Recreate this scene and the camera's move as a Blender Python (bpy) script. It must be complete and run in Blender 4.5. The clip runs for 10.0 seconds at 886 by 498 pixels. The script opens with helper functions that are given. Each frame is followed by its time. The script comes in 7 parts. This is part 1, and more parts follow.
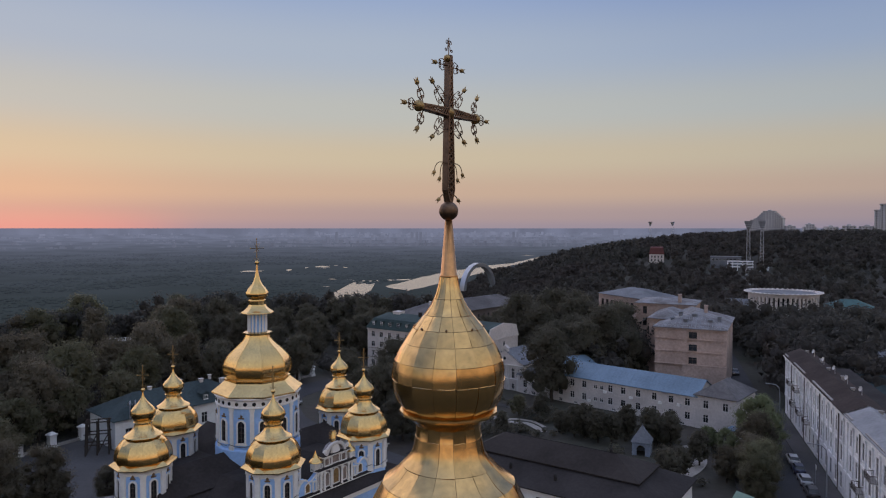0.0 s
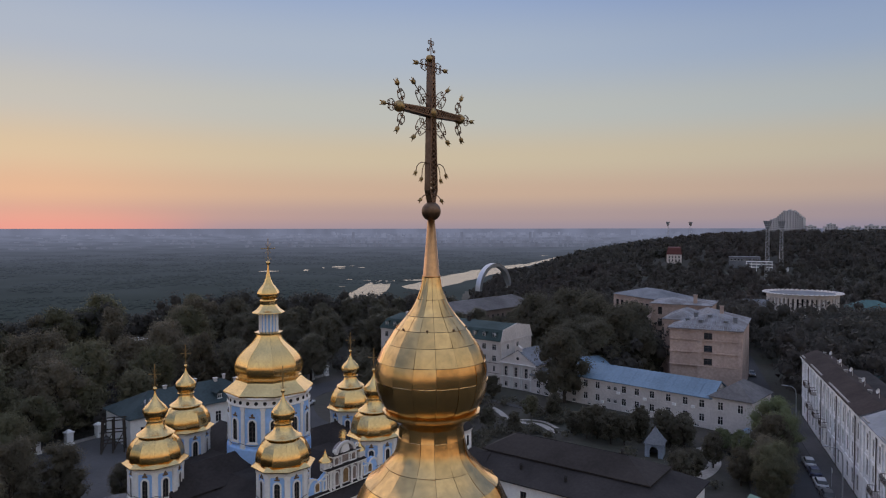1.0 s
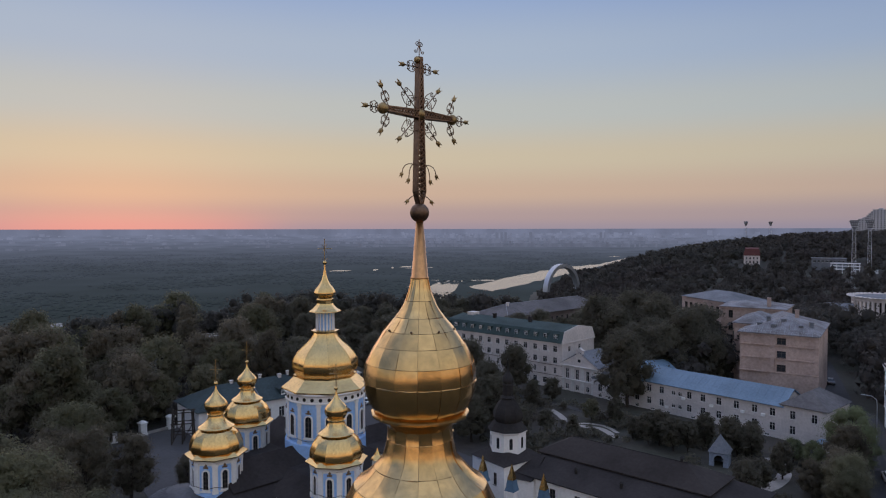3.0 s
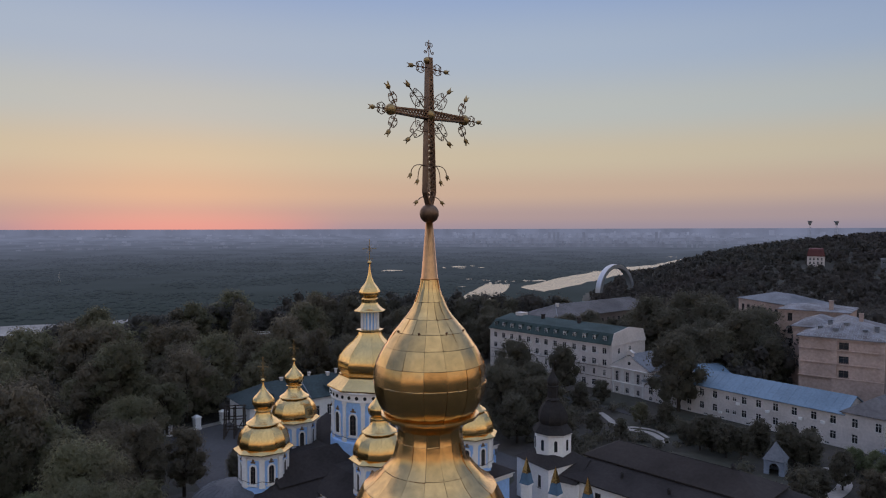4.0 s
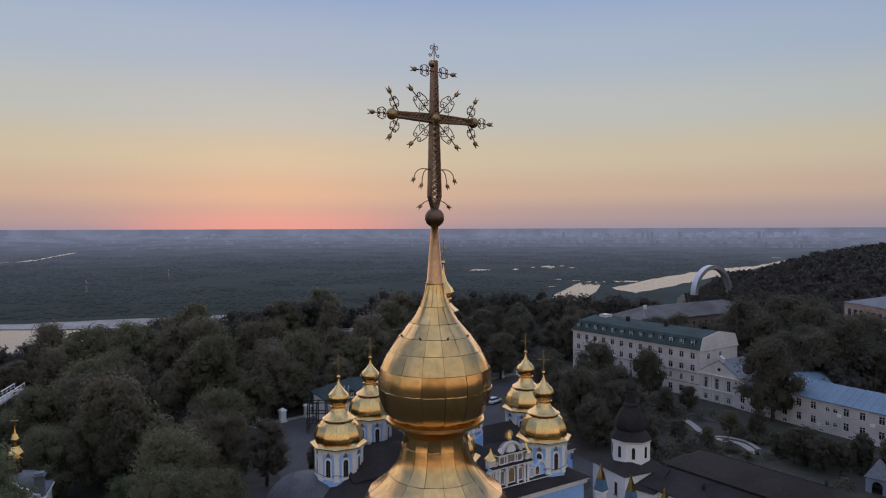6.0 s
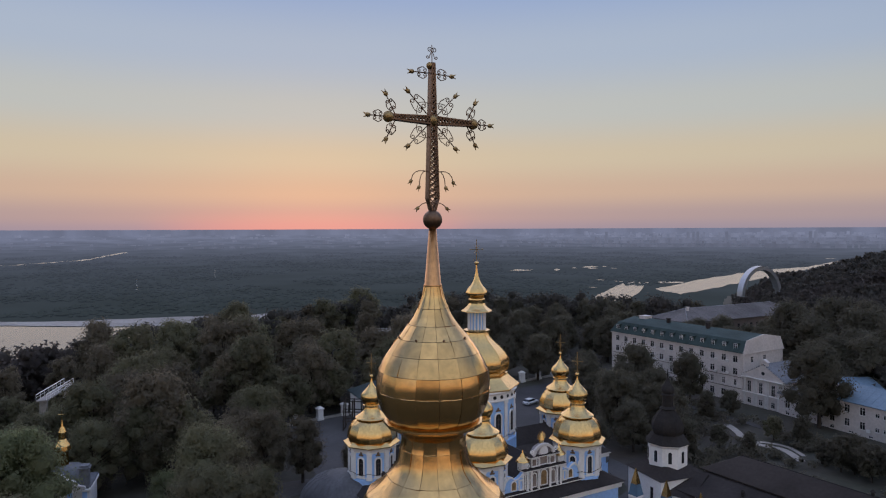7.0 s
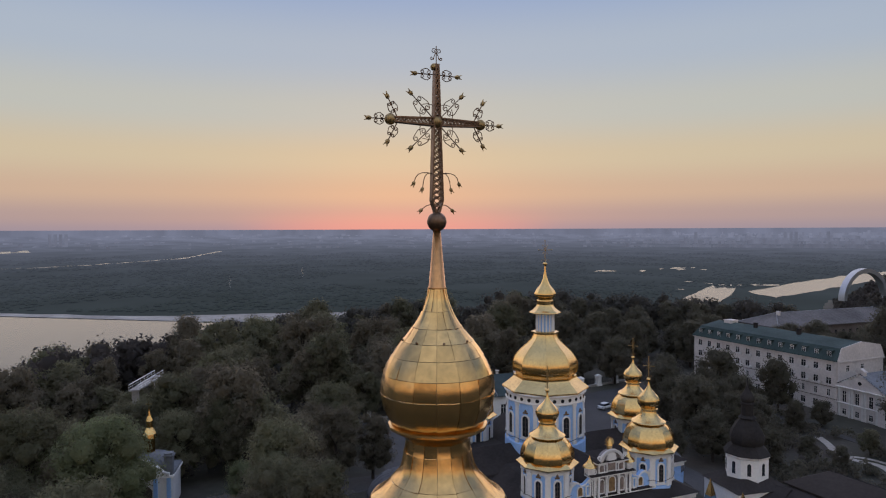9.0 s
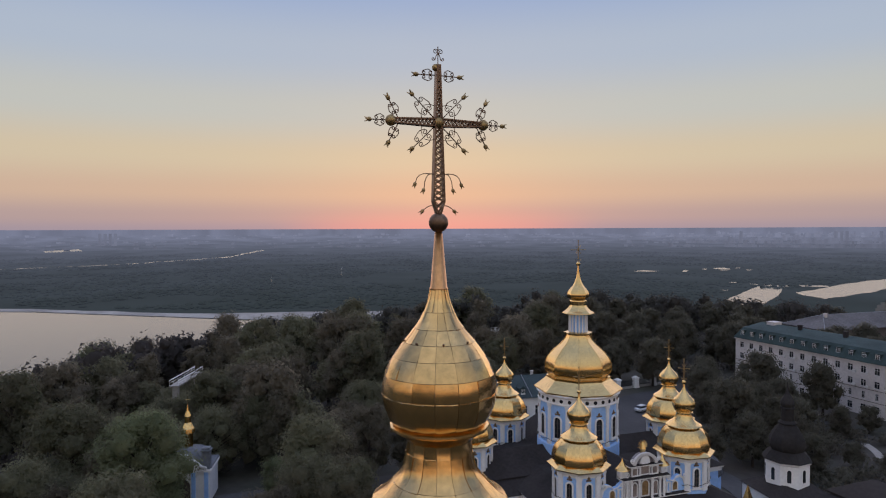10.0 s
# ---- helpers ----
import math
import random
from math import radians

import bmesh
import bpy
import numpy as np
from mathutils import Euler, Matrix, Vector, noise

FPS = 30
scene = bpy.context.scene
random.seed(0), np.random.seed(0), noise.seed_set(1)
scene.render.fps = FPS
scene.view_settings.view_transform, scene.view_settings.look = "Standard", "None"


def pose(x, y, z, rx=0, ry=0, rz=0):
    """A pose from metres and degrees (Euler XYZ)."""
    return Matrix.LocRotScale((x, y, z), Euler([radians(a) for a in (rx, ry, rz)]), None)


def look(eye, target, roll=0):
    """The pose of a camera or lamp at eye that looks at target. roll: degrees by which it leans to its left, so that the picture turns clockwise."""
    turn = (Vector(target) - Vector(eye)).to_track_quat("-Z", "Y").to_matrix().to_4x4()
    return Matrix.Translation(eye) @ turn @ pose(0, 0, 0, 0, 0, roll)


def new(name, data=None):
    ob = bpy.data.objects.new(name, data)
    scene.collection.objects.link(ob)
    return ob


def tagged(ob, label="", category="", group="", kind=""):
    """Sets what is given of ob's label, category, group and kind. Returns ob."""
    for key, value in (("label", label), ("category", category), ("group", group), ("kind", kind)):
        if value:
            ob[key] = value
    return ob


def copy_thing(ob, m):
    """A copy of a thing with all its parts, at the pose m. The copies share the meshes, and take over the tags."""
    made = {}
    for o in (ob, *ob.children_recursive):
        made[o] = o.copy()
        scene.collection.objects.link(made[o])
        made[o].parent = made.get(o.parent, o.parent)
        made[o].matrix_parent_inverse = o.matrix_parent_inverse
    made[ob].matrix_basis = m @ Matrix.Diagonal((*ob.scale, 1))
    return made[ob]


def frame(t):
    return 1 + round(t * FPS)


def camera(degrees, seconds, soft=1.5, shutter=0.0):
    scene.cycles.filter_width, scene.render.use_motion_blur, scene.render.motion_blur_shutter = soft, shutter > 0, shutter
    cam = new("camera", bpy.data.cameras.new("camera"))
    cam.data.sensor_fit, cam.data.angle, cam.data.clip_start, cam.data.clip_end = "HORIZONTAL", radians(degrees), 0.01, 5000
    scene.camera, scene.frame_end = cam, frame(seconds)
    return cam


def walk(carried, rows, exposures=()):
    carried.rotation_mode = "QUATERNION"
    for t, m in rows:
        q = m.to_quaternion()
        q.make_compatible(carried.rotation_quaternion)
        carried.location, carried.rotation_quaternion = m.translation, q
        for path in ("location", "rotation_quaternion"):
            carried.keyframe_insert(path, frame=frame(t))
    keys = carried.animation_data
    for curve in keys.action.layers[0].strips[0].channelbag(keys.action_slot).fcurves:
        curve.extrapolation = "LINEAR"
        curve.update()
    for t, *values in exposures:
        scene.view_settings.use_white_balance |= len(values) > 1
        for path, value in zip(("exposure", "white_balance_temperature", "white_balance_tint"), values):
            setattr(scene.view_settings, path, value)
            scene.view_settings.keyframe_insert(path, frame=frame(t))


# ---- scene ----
cam = camera(66.8, 10.0, 1.15)
METRES, EYE, TILT, LEAN, TURN = 11.2, 42.0, -1.7, 0.0, 0.0
ROWS = [
    (0.0, 0.0, 0.0, 0.0, -0.0, 0.0, 0.0),
    (0.5, 0.0402, -0.0004, 0.0003, 0.46, 0.02, 0.01),
    (1.0, 0.0857, 0.0013, 0.0003, 1.41, 0.02, 0.01),
    (1.5, 0.1339, 0.0035, 0.0012, 2.61, 0.03, -0.03),
    (2.0, 0.1839, 0.0106, 0.0015, 3.9, 0.04, -0.04),
    (3.5, 0.339, 0.0324, 0.0048, 9.38, 0.03, -0.16),
    (4.0, 0.3905, 0.0464, 0.0064, 11.68, 0.02, -0.21),
    (4.5, 0.441, 0.0612, 0.01, 13.82, -0.01, -0.29),
    (5.0, 0.4897, 0.0827, 0.0122, 15.83, -0.01, -0.32),
    (5.5, 0.5384, 0.0995, 0.0157, 17.57, -0.04, -0.35),
    (7.0, 0.6887, 0.1563, 0.0254, 22.77, -0.09, -0.44),
    (7.5, 0.734, 0.1801, 0.0271, 24.55, -0.11, -0.48),
    (8.0, 0.777, 0.2031, 0.0295, 26.31, -0.13, -0.52),
    (8.5, 0.8184, 0.228, 0.0325, 28.06, -0.16, -0.58),
    (9.0, 0.8566, 0.2527, 0.0331, 29.75, -0.16, -0.62),
    (9.5, 0.8967, 0.2751, 0.0358, 31.4, -0.21, -0.67),
    (10.0, 0.9338, 0.3034, 0.0378, 33.06, -0.25, -0.71),
]
walk(cam, [(t, pose(0, 0, EYE, TILT, LEAN, TURN) @ pose(METRES * x, METRES * y, METRES * z, 90 + pitch, roll, yaw)) for t, x, y, z, yaw, pitch, roll in ROWS],
     [(0.0, 0.0, 6350, 10), (0.5, 0.04, 6420, 9), (1.5, -0.03, 6250, 9), (2.0, 0.03, 6180, 9), (4.5, -0.03, 6220, 9), (5.5, -0.02, 6250, 9), (7.0, 0.03, 6230, 10), (8.5, -0.03, 6330, 9),
      (9.0, 0.05, 6500, 9), (9.5, 0.05, 6450, 10), (10.0, 0.10, 6420, 10)])

# ---- world and light ----
GLOW = -33.5      # azimuth of the dawn glow, degrees clockwise from +y
world = bpy.data.worlds.new("dawn")
scene.world = world
world.use_nodes = True
SKY_LOW = [(0.0, (0.325, 0.270, 0.315)), (0.020, (0.400, 0.302, 0.298)), (0.055, (0.545, 0.388, 0.295)), (0.105, (0.570, 0.472, 0.340)),
           (0.17, (0.480, 0.482, 0.450)), (0.25, (0.390, 0.445, 0.535)), (0.36, (0.265, 0.355, 0.565)), (0.6, (0.43, 0.51, 0.73)), (1.0, (0.66, 0.75, 0.99))]
SKY_BACK = [(0.0, (0.55, 0.36, 0.25)), (0.08, (0.80, 0.53, 0.34)), (0.20, (0.74, 0.63, 0.57)), (0.42, (0.58, 0.63, 0.75)), (0.7, (0.57, 0.63, 0.80)), (1.0, (0.66, 0.75, 0.99))]


def build_sky():
    nt = world.node_tree
    nt.nodes.clear()
    n = nt.nodes.new
    out, bg, add = n("ShaderNodeOutputWorld"), n("ShaderNodeBackground"), n("ShaderNodeAddShader")
    sky, skybg = n("ShaderNodeTexSky"), n("ShaderNodeBackground")
    sky.sky_type, sky.sun_disc, sky.sun_elevation, sky.sun_rotation = "NISHITA", False, radians(1.0), radians(GLOW)
    skybg.inputs[1].default_value = 0.012
    tc, sep = n("ShaderNodeTexCoord"), n("ShaderNodeSeparateXYZ")
    nt.links.new(tc.outputs["Generated"], sep.inputs[0])
    ramp = n("ShaderNodeValToRGB")
    ramp.color_ramp.interpolation = "EASE"
    els = ramp.color_ramp.elements
    while len(els) < len(SKY_LOW):
        els.new(0.5)
    for e, (p, c) in zip(els, SKY_LOW):
        e.position, e.color = p, (*c, 1)
    nt.links.new(sep.outputs[2], ramp.inputs[0])
    # how far a direction looks towards the glow
    dot = n("ShaderNodeVectorMath")
    dot.operation = "DOT_PRODUCT"
    dot.inputs[1].default_value = (math.sin(radians(GLOW)), math.cos(radians(GLOW)), 0)
    nt.links.new(tc.outputs["Generated"], dot.inputs[0])
    # pink glow hugging the horizon
    az = n("ShaderNodeMapRange")
    az.interpolation_type = "SMOOTHSTEP"
    az.inputs[1].default_value, az.inputs[2].default_value = 0.968, 1.0
    nt.links.new(dot.outputs["Value"], az.inputs[0])
    el = n("ShaderNodeMapRange")
    el.interpolation_type = "SMOOTHSTEP"
    el.inputs[1].default_value, el.inputs[2].default_value = 0.042, -0.012
    nt.links.new(sep.outputs[2], el.inputs[0])
    mul = n("ShaderNodeMath")
    mul.operation = "MULTIPLY"
    nt.links.new(az.outputs[0], mul.inputs[0])
    nt.links.new(el.outputs[0], mul.inputs[1])
    mix = n("ShaderNodeMix")
    mix.data_type = "RGBA"
    mix.inputs[7].default_value = (0.61, 0.285, 0.268, 1)
    nt.links.new(mul.outputs[0], mix.inputs[0])
    nt.links.new(ramp.outputs[0], mix.inputs[6])
    # the sky opposite the dawn is a clear pale lilac
    back = n("ShaderNodeMapRange")
    back.interpolation_type = "SMOOTHSTEP"
    back.inputs[1].default_value, back.inputs[2].default_value = 0.25, -0.6
    nt.links.new(dot.outputs["Value"], back.inputs[0])
    mix2 = n("ShaderNodeMix")
    mix2.data_type = "RGBA"
    ramp2 = n("ShaderNodeValToRGB")
    ramp2.color_ramp.interpolation = "EASE"
    els = ramp2.color_ramp.elements
    while len(els) < len(SKY_BACK):
        els.new(0.5)
    for e, (p, c) in zip(els, SKY_BACK):
        e.position, e.color = p, (*c, 1)
    nt.links.new(sep.outputs[2], ramp2.inputs[0])
    nt.links.new(ramp2.outputs[0], mix2.inputs[7])
    nt.links.new(back.outputs[0], mix2.inputs[0])
    # the sky deepens sideways from the glow
    side = n("ShaderNodeMapRange")
    side.interpolation_type = "SMOOTHSTEP"
    side.inputs[1].default_value, side.inputs[2].default_value = 0.92, 0.1
    nt.links.new(dot.outputs["Value"], side.inputs[0])
    deep = n("ShaderNodeMix")
    deep.data_type, deep.blend_type = "RGBA", "MULTIPLY"
    deep.inputs[7].default_value = (0.78, 0.85, 0.97, 1)
    nt.links.new(side.outputs[0], deep.inputs[0])
    nt.links.new(mix.outputs[2], deep.inputs[6])
    # and most of all high up
    far_side, high, both = n("ShaderNodeMapRange"), n("ShaderNodeMapRange"), n("ShaderNodeMath")
    far_side.interpolation_type = high.interpolation_type = "SMOOTHSTEP"
    far_side.inputs[1].default_value, far_side.inputs[2].default_value = 0.88, 0.40
    high.inputs[1].default_value, high.inputs[2].default_value = 0.12, 0.38
    both.operation = "MULTIPLY"
    nt.links.new(dot.outputs["Value"], far_side.inputs[0])
    nt.links.new(sep.outputs[2], high.inputs[0])
    nt.links.new(far_side.outputs[0], both.inputs[0])
    nt.links.new(high.outputs[0], both.inputs[1])
    dusk = n("ShaderNodeMix")
    dusk.data_type, dusk.blend_type = "RGBA", "MULTIPLY"
    dusk.inputs[7].default_value = (0.74, 0.79, 0.90, 1)
    nt.links.new(both.outputs[0], dusk.inputs[0])
    nt.links.new(deep.outputs[2], dusk.inputs[6])
    nt.links.new(dusk.outputs[2], mix2.inputs[6])
    nt.links.new(mix2.outputs[2], bg.inputs[0])
    nt.links.new(sky.outputs[0], skybg.inputs[0])
    nt.links.new(bg.outputs[0], add.inputs[0])
    nt.links.new(skybg.outputs[0], add.inputs[1])
    nt.links.new(add.outputs[0], out.inputs[0])


build_sky()
sun = new("sun", bpy.data.lights.new("sun", "SUN"))
sun.data.energy, sun.data.angle, sun.data.color = 1.15, radians(110), (1.0, 0.80, 0.71)
sun.matrix_world = look((0, 0, 0), (-math.sin(radians(GLOW)), -math.cos(radians(GLOW)), -0.16))


# ---- materials ----
def material(name, base, rough=0.8, metal=0.0, vary=0.25, scale=1.0, bump=0.2, bump_scale=8.0, second=None, island=0.0, spec=0.5, glow=0.0):
    """A surface with grain at two sizes; second: the colour of stains; island: brightness spread from piece to piece."""
    m = bpy.data.materials.new(name)
    m.use_nodes = True
    nt = m.node_tree
    n = nt.nodes.new
    b = nt.nodes["Principled BSDF"]
    b.inputs["Roughness"].default_value, b.inputs["Metallic"].default_value = rough, metal
    b.inputs["Specular IOR Level"].default_value = spec
    tc = n("ShaderNodeTexCoord")
    big, fine = n("ShaderNodeTexNoise"), n("ShaderNodeTexNoise")
    big.inputs["Scale"].default_value, big.inputs["Detail"].default_value = scale * 0.35, 4
    fine.inputs["Scale"].default_value, fine.inputs["Detail"].default_value = scale * 4.0, 3
    for t in (big, fine):
        nt.links.new(tc.outputs["Object"], t.inputs["Vector"])
    mix = n("ShaderNodeMix")
    mix.data_type = "RGBA"
    dark = second or tuple(c * (1 - vary) for c in base)
    mix.inputs[6].default_value, mix.inputs[7].default_value = (*base, 1), (*dark, 1)
    step = n("ShaderNodeMapRange")
    step.inputs[1].default_value, step.inputs[2].default_value = 0.38, 0.68
    nt.links.new(big.outputs[0], step.inputs[0])
    nt.links.new(step.outputs[0], mix.inputs[0])
    val = n("ShaderNodeHueSaturation")
    amount = n("ShaderNodeMapRange")
    amount.inputs[1].default_value, amount.inputs[2].default_value = 0.3, 0.7
    amount.inputs[3].default_value, amount.inputs[4].default_value = 1 - vary * 0.5, 1 + vary * 0.5
    nt.links.new(fine.outputs[0], amount.inputs[0])
    nt.links.new(mix.outputs[2], val.inputs["Color"])
    value = amount.outputs[0]
    if island:
        if island > 0:
            geo = n("ShaderNodeNewGeometry")
            rnd = geo.outputs["Random Per Island"]
        else:
            rnd = n("ShaderNodeObjectInfo").outputs["Random"]
        spread = n("ShaderNodeMapRange")
        spread.inputs[3].default_value, spread.inputs[4].default_value = 1 - abs(island), 1 + abs(island)
        nt.links.new(rnd, spread.inputs[0])
        times = n("ShaderNodeMath")
        times.operation = "MULTIPLY"
        nt.links.new(value, times.inputs[0])
        nt.links.new(spread.outputs[0], times.inputs[1])
        value = times.outputs[0]
    nt.links.new(value, val.inputs["Value"])
    nt.links.new(val.outputs[0], b.inputs["Base Color"])
    if rough < 0.9:
        rr = n("ShaderNodeMapRange")
        rr.inputs[3].default_value, rr.inputs[4].default_value = max(0.02, rough - 0.08), min(1, rough + 0.12)
        nt.links.new(big.outputs[0], rr.inputs[0])
        nt.links.new(rr.outputs[0], b.inputs["Roughness"])
    if bump:
        bp, bn = n("ShaderNodeBump"), n("ShaderNodeTexNoise")
        bn.inputs["Scale"].default_value, bn.inputs["Detail"].default_value = bump_scale, 5
        nt.links.new(tc.outputs["Object"], bn.inputs["Vector"])
        bp.inputs["Strength"].default_value, bp.inputs["Distance"].default_value = bump, 0.05
        nt.links.new(bn.outputs[0], bp.inputs["Height"])
        nt.links.new(bp.outputs[0], b.inputs["Normal"])
    if glow:
        nt.links.new(val.outputs[0], b.inputs["Emission Color"])
        b.inputs["Emission Strength"].default_value = glow
    return m


GOLD = material("gilded_sheet", (0.76, 0.485, 0.195), 0.20, 1.0, 0.24, 1.2, 0.11, 2.0, island=-0.16)
GOLD_FAR = material("gilded_copper", (0.77, 0.52, 0.21), 0.19, 1.0, 0.18, 0.9, 0.16, 2.2, island=0.06)
BRONZE = material("dark_gilded_bronze", (0.21, 0.135, 0.09), 0.45, 1.0, 0.35, 3.0, 0.1, 12)
COPPER = material("reddish_gilding", (0.70, 0.345, 0.135), 0.34, 1.0, 0.2, 2.0, 0.05, 4)
BOSS = material("dull_gilding", (0.42, 0.29, 0.13), 0.45, 1.0, 0.3, 3.0, 0.08, 8)
BLUE = material("blue_plaster", (0.34, 0.55, 0.90), 0.85, 0, 0.15, 0.6, 0.1, 10)
WHITE = material("white_plaster", (0.80, 0.79, 0.77), 0.85, 0, 0.12, 0.7, 0.15, 8)
PALE = material("pale_plaster", (0.60, 0.55, 0.52), 0.88, 0, 0.2, 0.5, 0.15, 8)
BEIGE = material("beige_plaster", (0.46, 0.35, 0.30), 0.9, 0, 0.32, 0.4, 0.2, 8)
OLDWHITE = material("weathered_white_plaster", (0.84, 0.84, 0.84), 0.9, 0, 0.25, 0.5, 0.2, 8)
DARKROOF = material("dark_roof_sheet", (0.037, 0.032, 0.031), 0.85, 0, 0.35, 0.6, 0.15, 5, spec=0.2)
GREYROOF = material("grey_roof_sheet", (0.20, 0.21, 0.23), 0.85, 0.2, 0.3, 0.5, 0.15, 5, spec=0.2)
GREENROOF = material("green_roof_sheet", (0.048, 0.074, 0.074), 0.85, 0, 0.3, 0.5, 0.15, 5, spec=0.2)
TEALROOF = material("teal_roof_sheet", (0.045, 0.064, 0.068), 0.85, 0, 0.3, 0.5, 0.15, 5, spec=0.2)
BLUEROOF = material("blue_grey_roof_sheet", (0.145, 0.22, 0.30), 0.6, 0.1, 0.2, 0.5, 0.15, 5)
BROWNROOF = material("brown_roof_sheet", (0.046, 0.033, 0.030), 0.85, 0, 0.4, 0.5, 0.2, 5, spec=0.2)
PANE = material("window_pane", (0.026, 0.028, 0.032), 0.14, 0, 0.3, 0.6, 0, spec=0.5)
FRAME = material("window_frame", (0.62, 0.60, 0.58), 0.6, 0, 0.15, 3, 0.05)
DARKFRAME = material("dark_frame", (0.08, 0.06, 0.05), 0.6, 0, 0.2, 3, 0.05)
STONE = material("stone", (0.34, 0.32, 0.30), 0.9, 0, 0.25, 0.6, 0.3, 6)
ASPHALT = material("asphalt", (0.042, 0.041, 0.044), 0.85, 0, 0.25, 0.3, 0.2, 12)
PAVING = material("paving", (0.072, 0.069, 0.070), 0.9, 0, 0.25, 0.4, 0.2, 8)
GROUND = material("park_soil_and_grass", (0.042, 0.043, 0.029), 0.95, 0, 0.4, 0.15, 0.5, 2.0, second=(0.050, 0.041, 0.034))
BARK = material("bark", (0.055, 0.042, 0.032), 0.95, 0, 0.4, 2.0, 0.5, 10)
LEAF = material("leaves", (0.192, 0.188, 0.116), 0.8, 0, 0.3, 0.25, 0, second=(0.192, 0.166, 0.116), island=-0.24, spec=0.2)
BROWNLEAF = material("brownish_leaves", (0.186, 0.160, 0.114), 0.8, 0, 0.3, 0.25, 0, second=(0.160, 0.144, 0.106), island=-0.22, spec=0.2)
PALELEAF = material("pale_green_leaves", (0.215, 0.240, 0.130), 0.8, 0, 0.3, 0.25, 0, second=(0.190, 0.190, 0.110), island=-0.12, spec=0.2)
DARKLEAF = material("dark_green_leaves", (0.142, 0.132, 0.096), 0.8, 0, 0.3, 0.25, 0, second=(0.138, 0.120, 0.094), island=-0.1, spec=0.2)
FARLEAF = material("wooded_slope_leaves", (0.102, 0.098, 0.084), 0.85, 0, 0.3, 0.02, 0, second=(0.102, 0.088, 0.080), island=0.12, spec=0.2)


def translucent(m, amount):
    nt = m.node_tree
    b, out = nt.nodes["Principled BSDF"], nt.nodes["Material Output"]
    tr, mx = nt.nodes.new("ShaderNodeBsdfTranslucent"), nt.nodes.new("ShaderNodeMixShader")
    nt.links.new(b.inputs["Base Color"].links[0].from_socket, tr.inputs["Color"])
    mx.inputs[0].default_value = amount
    nt.links.new(b.outputs[0], mx.inputs[1])
    nt.links.new(tr.outputs[0], mx.inputs[2])
    nt.links.new(mx.outputs[0], out.inputs["Surface"])


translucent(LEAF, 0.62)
translucent(PALELEAF, 0.62)
translucent(FARLEAF, 0.62)
translucent(BROWNLEAF, 0.62)
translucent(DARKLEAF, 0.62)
PALESTEEL = material("white_painted_steel", (0.60, 0.60, 0.62), 0.6, 0, 0.15, 0.3, 0.05)
STEEL = material("steel", (0.45, 0.47, 0.50), 0.4, 0.8, 0.15, 0.3, 0.05)


# ---- building helpers ----
def part(name, bm, mat, parent=None, label="", smooth=False):
    me = bpy.data.meshes.new(name)
    bm.to_mesh(me)
    bm.free()
    if smooth:
        for p in me.polygons:
            p.use_smooth = True
    me.materials.append(mat)
    ob = new(name, me)
    ob.parent = parent
    if label:
        tagged(ob, label)
    return ob


def thing(name, m, label, category, group="", kind=""):
    ob = new(name)
    ob.matrix_world = m
    ob.empty_display_size = 0.3
    return tagged(ob, label, category, group, kind)


def box(bm, x0, y0, z0, x1, y1, z1, m=None):
    vs = [Vector((x, y, z)) for z in (z0, z1) for x, y in ((x0, y0), (x1, y0), (x1, y1), (x0, y1))]
    v = [bm.verts.new(m @ p if m else p) for p in vs]
    for f in ((3, 2, 1, 0), (4, 5, 6, 7), (0, 1, 5, 4), (1, 2, 6, 5), (2, 3, 7, 6), (3, 0, 4, 7)):
        bm.faces.new([v[i] for i in f])
    return bm


def lathe(bm, profile, n=24, phase=0.0, m=None, cap=True):
    """Turn (radius, z) pairs, listed from the bottom up, round the z axis."""
    rings = []
    for r, z in profile:
        ring = []
        for k in range(n):
            a = phase + 2 * math.pi * k / n
            p = Vector((r * math.cos(a), r * math.sin(a), z))
            ring.append(bm.verts.new(m @ p if m else p))
        rings.append(ring)
    for a, b in zip(rings, rings[1:]):
        for k in range(n):
            bm.faces.new((a[k], a[(k + 1) % n], b[(k + 1) % n], b[k]))
    if cap:
        bm.faces.new(rings[0][::-1])
        bm.faces.new(rings[-1])
    return bm


def prism(bm, outline, z0, z1):
    lo = [bm.verts.new((x, y, z0)) for x, y in outline]
    hi = [bm.verts.new((x, y, z1)) for x, y in outline]
    bm.faces.new(lo[::-1])
    bm.faces.new(hi)
    for i in range(len(lo)):
        j = (i + 1) % len(lo)
        bm.faces.new((lo[i], lo[j], hi[j], hi[i]))
    return bm


def upright(bm, outline, y0, y1, m=None):
    """A slab standing in the x-z plane, from y0 to y1; the outline runs counterclockwise seen from -y."""
    f = [bm.verts.new(m @ Vector((x, y0, z)) if m else (x, y0, z)) for x, z in outline]
    b = [bm.verts.new(m @ Vector((x, y1, z)) if m else (x, y1, z)) for x, z in outline]
    bm.faces.new(f)
    bm.faces.new(b[::-1])
    for i in range(len(f)):
        j = (i + 1) % len(f)
        bm.faces.new((f[j], f[i], b[i], b[j]))
    return bm


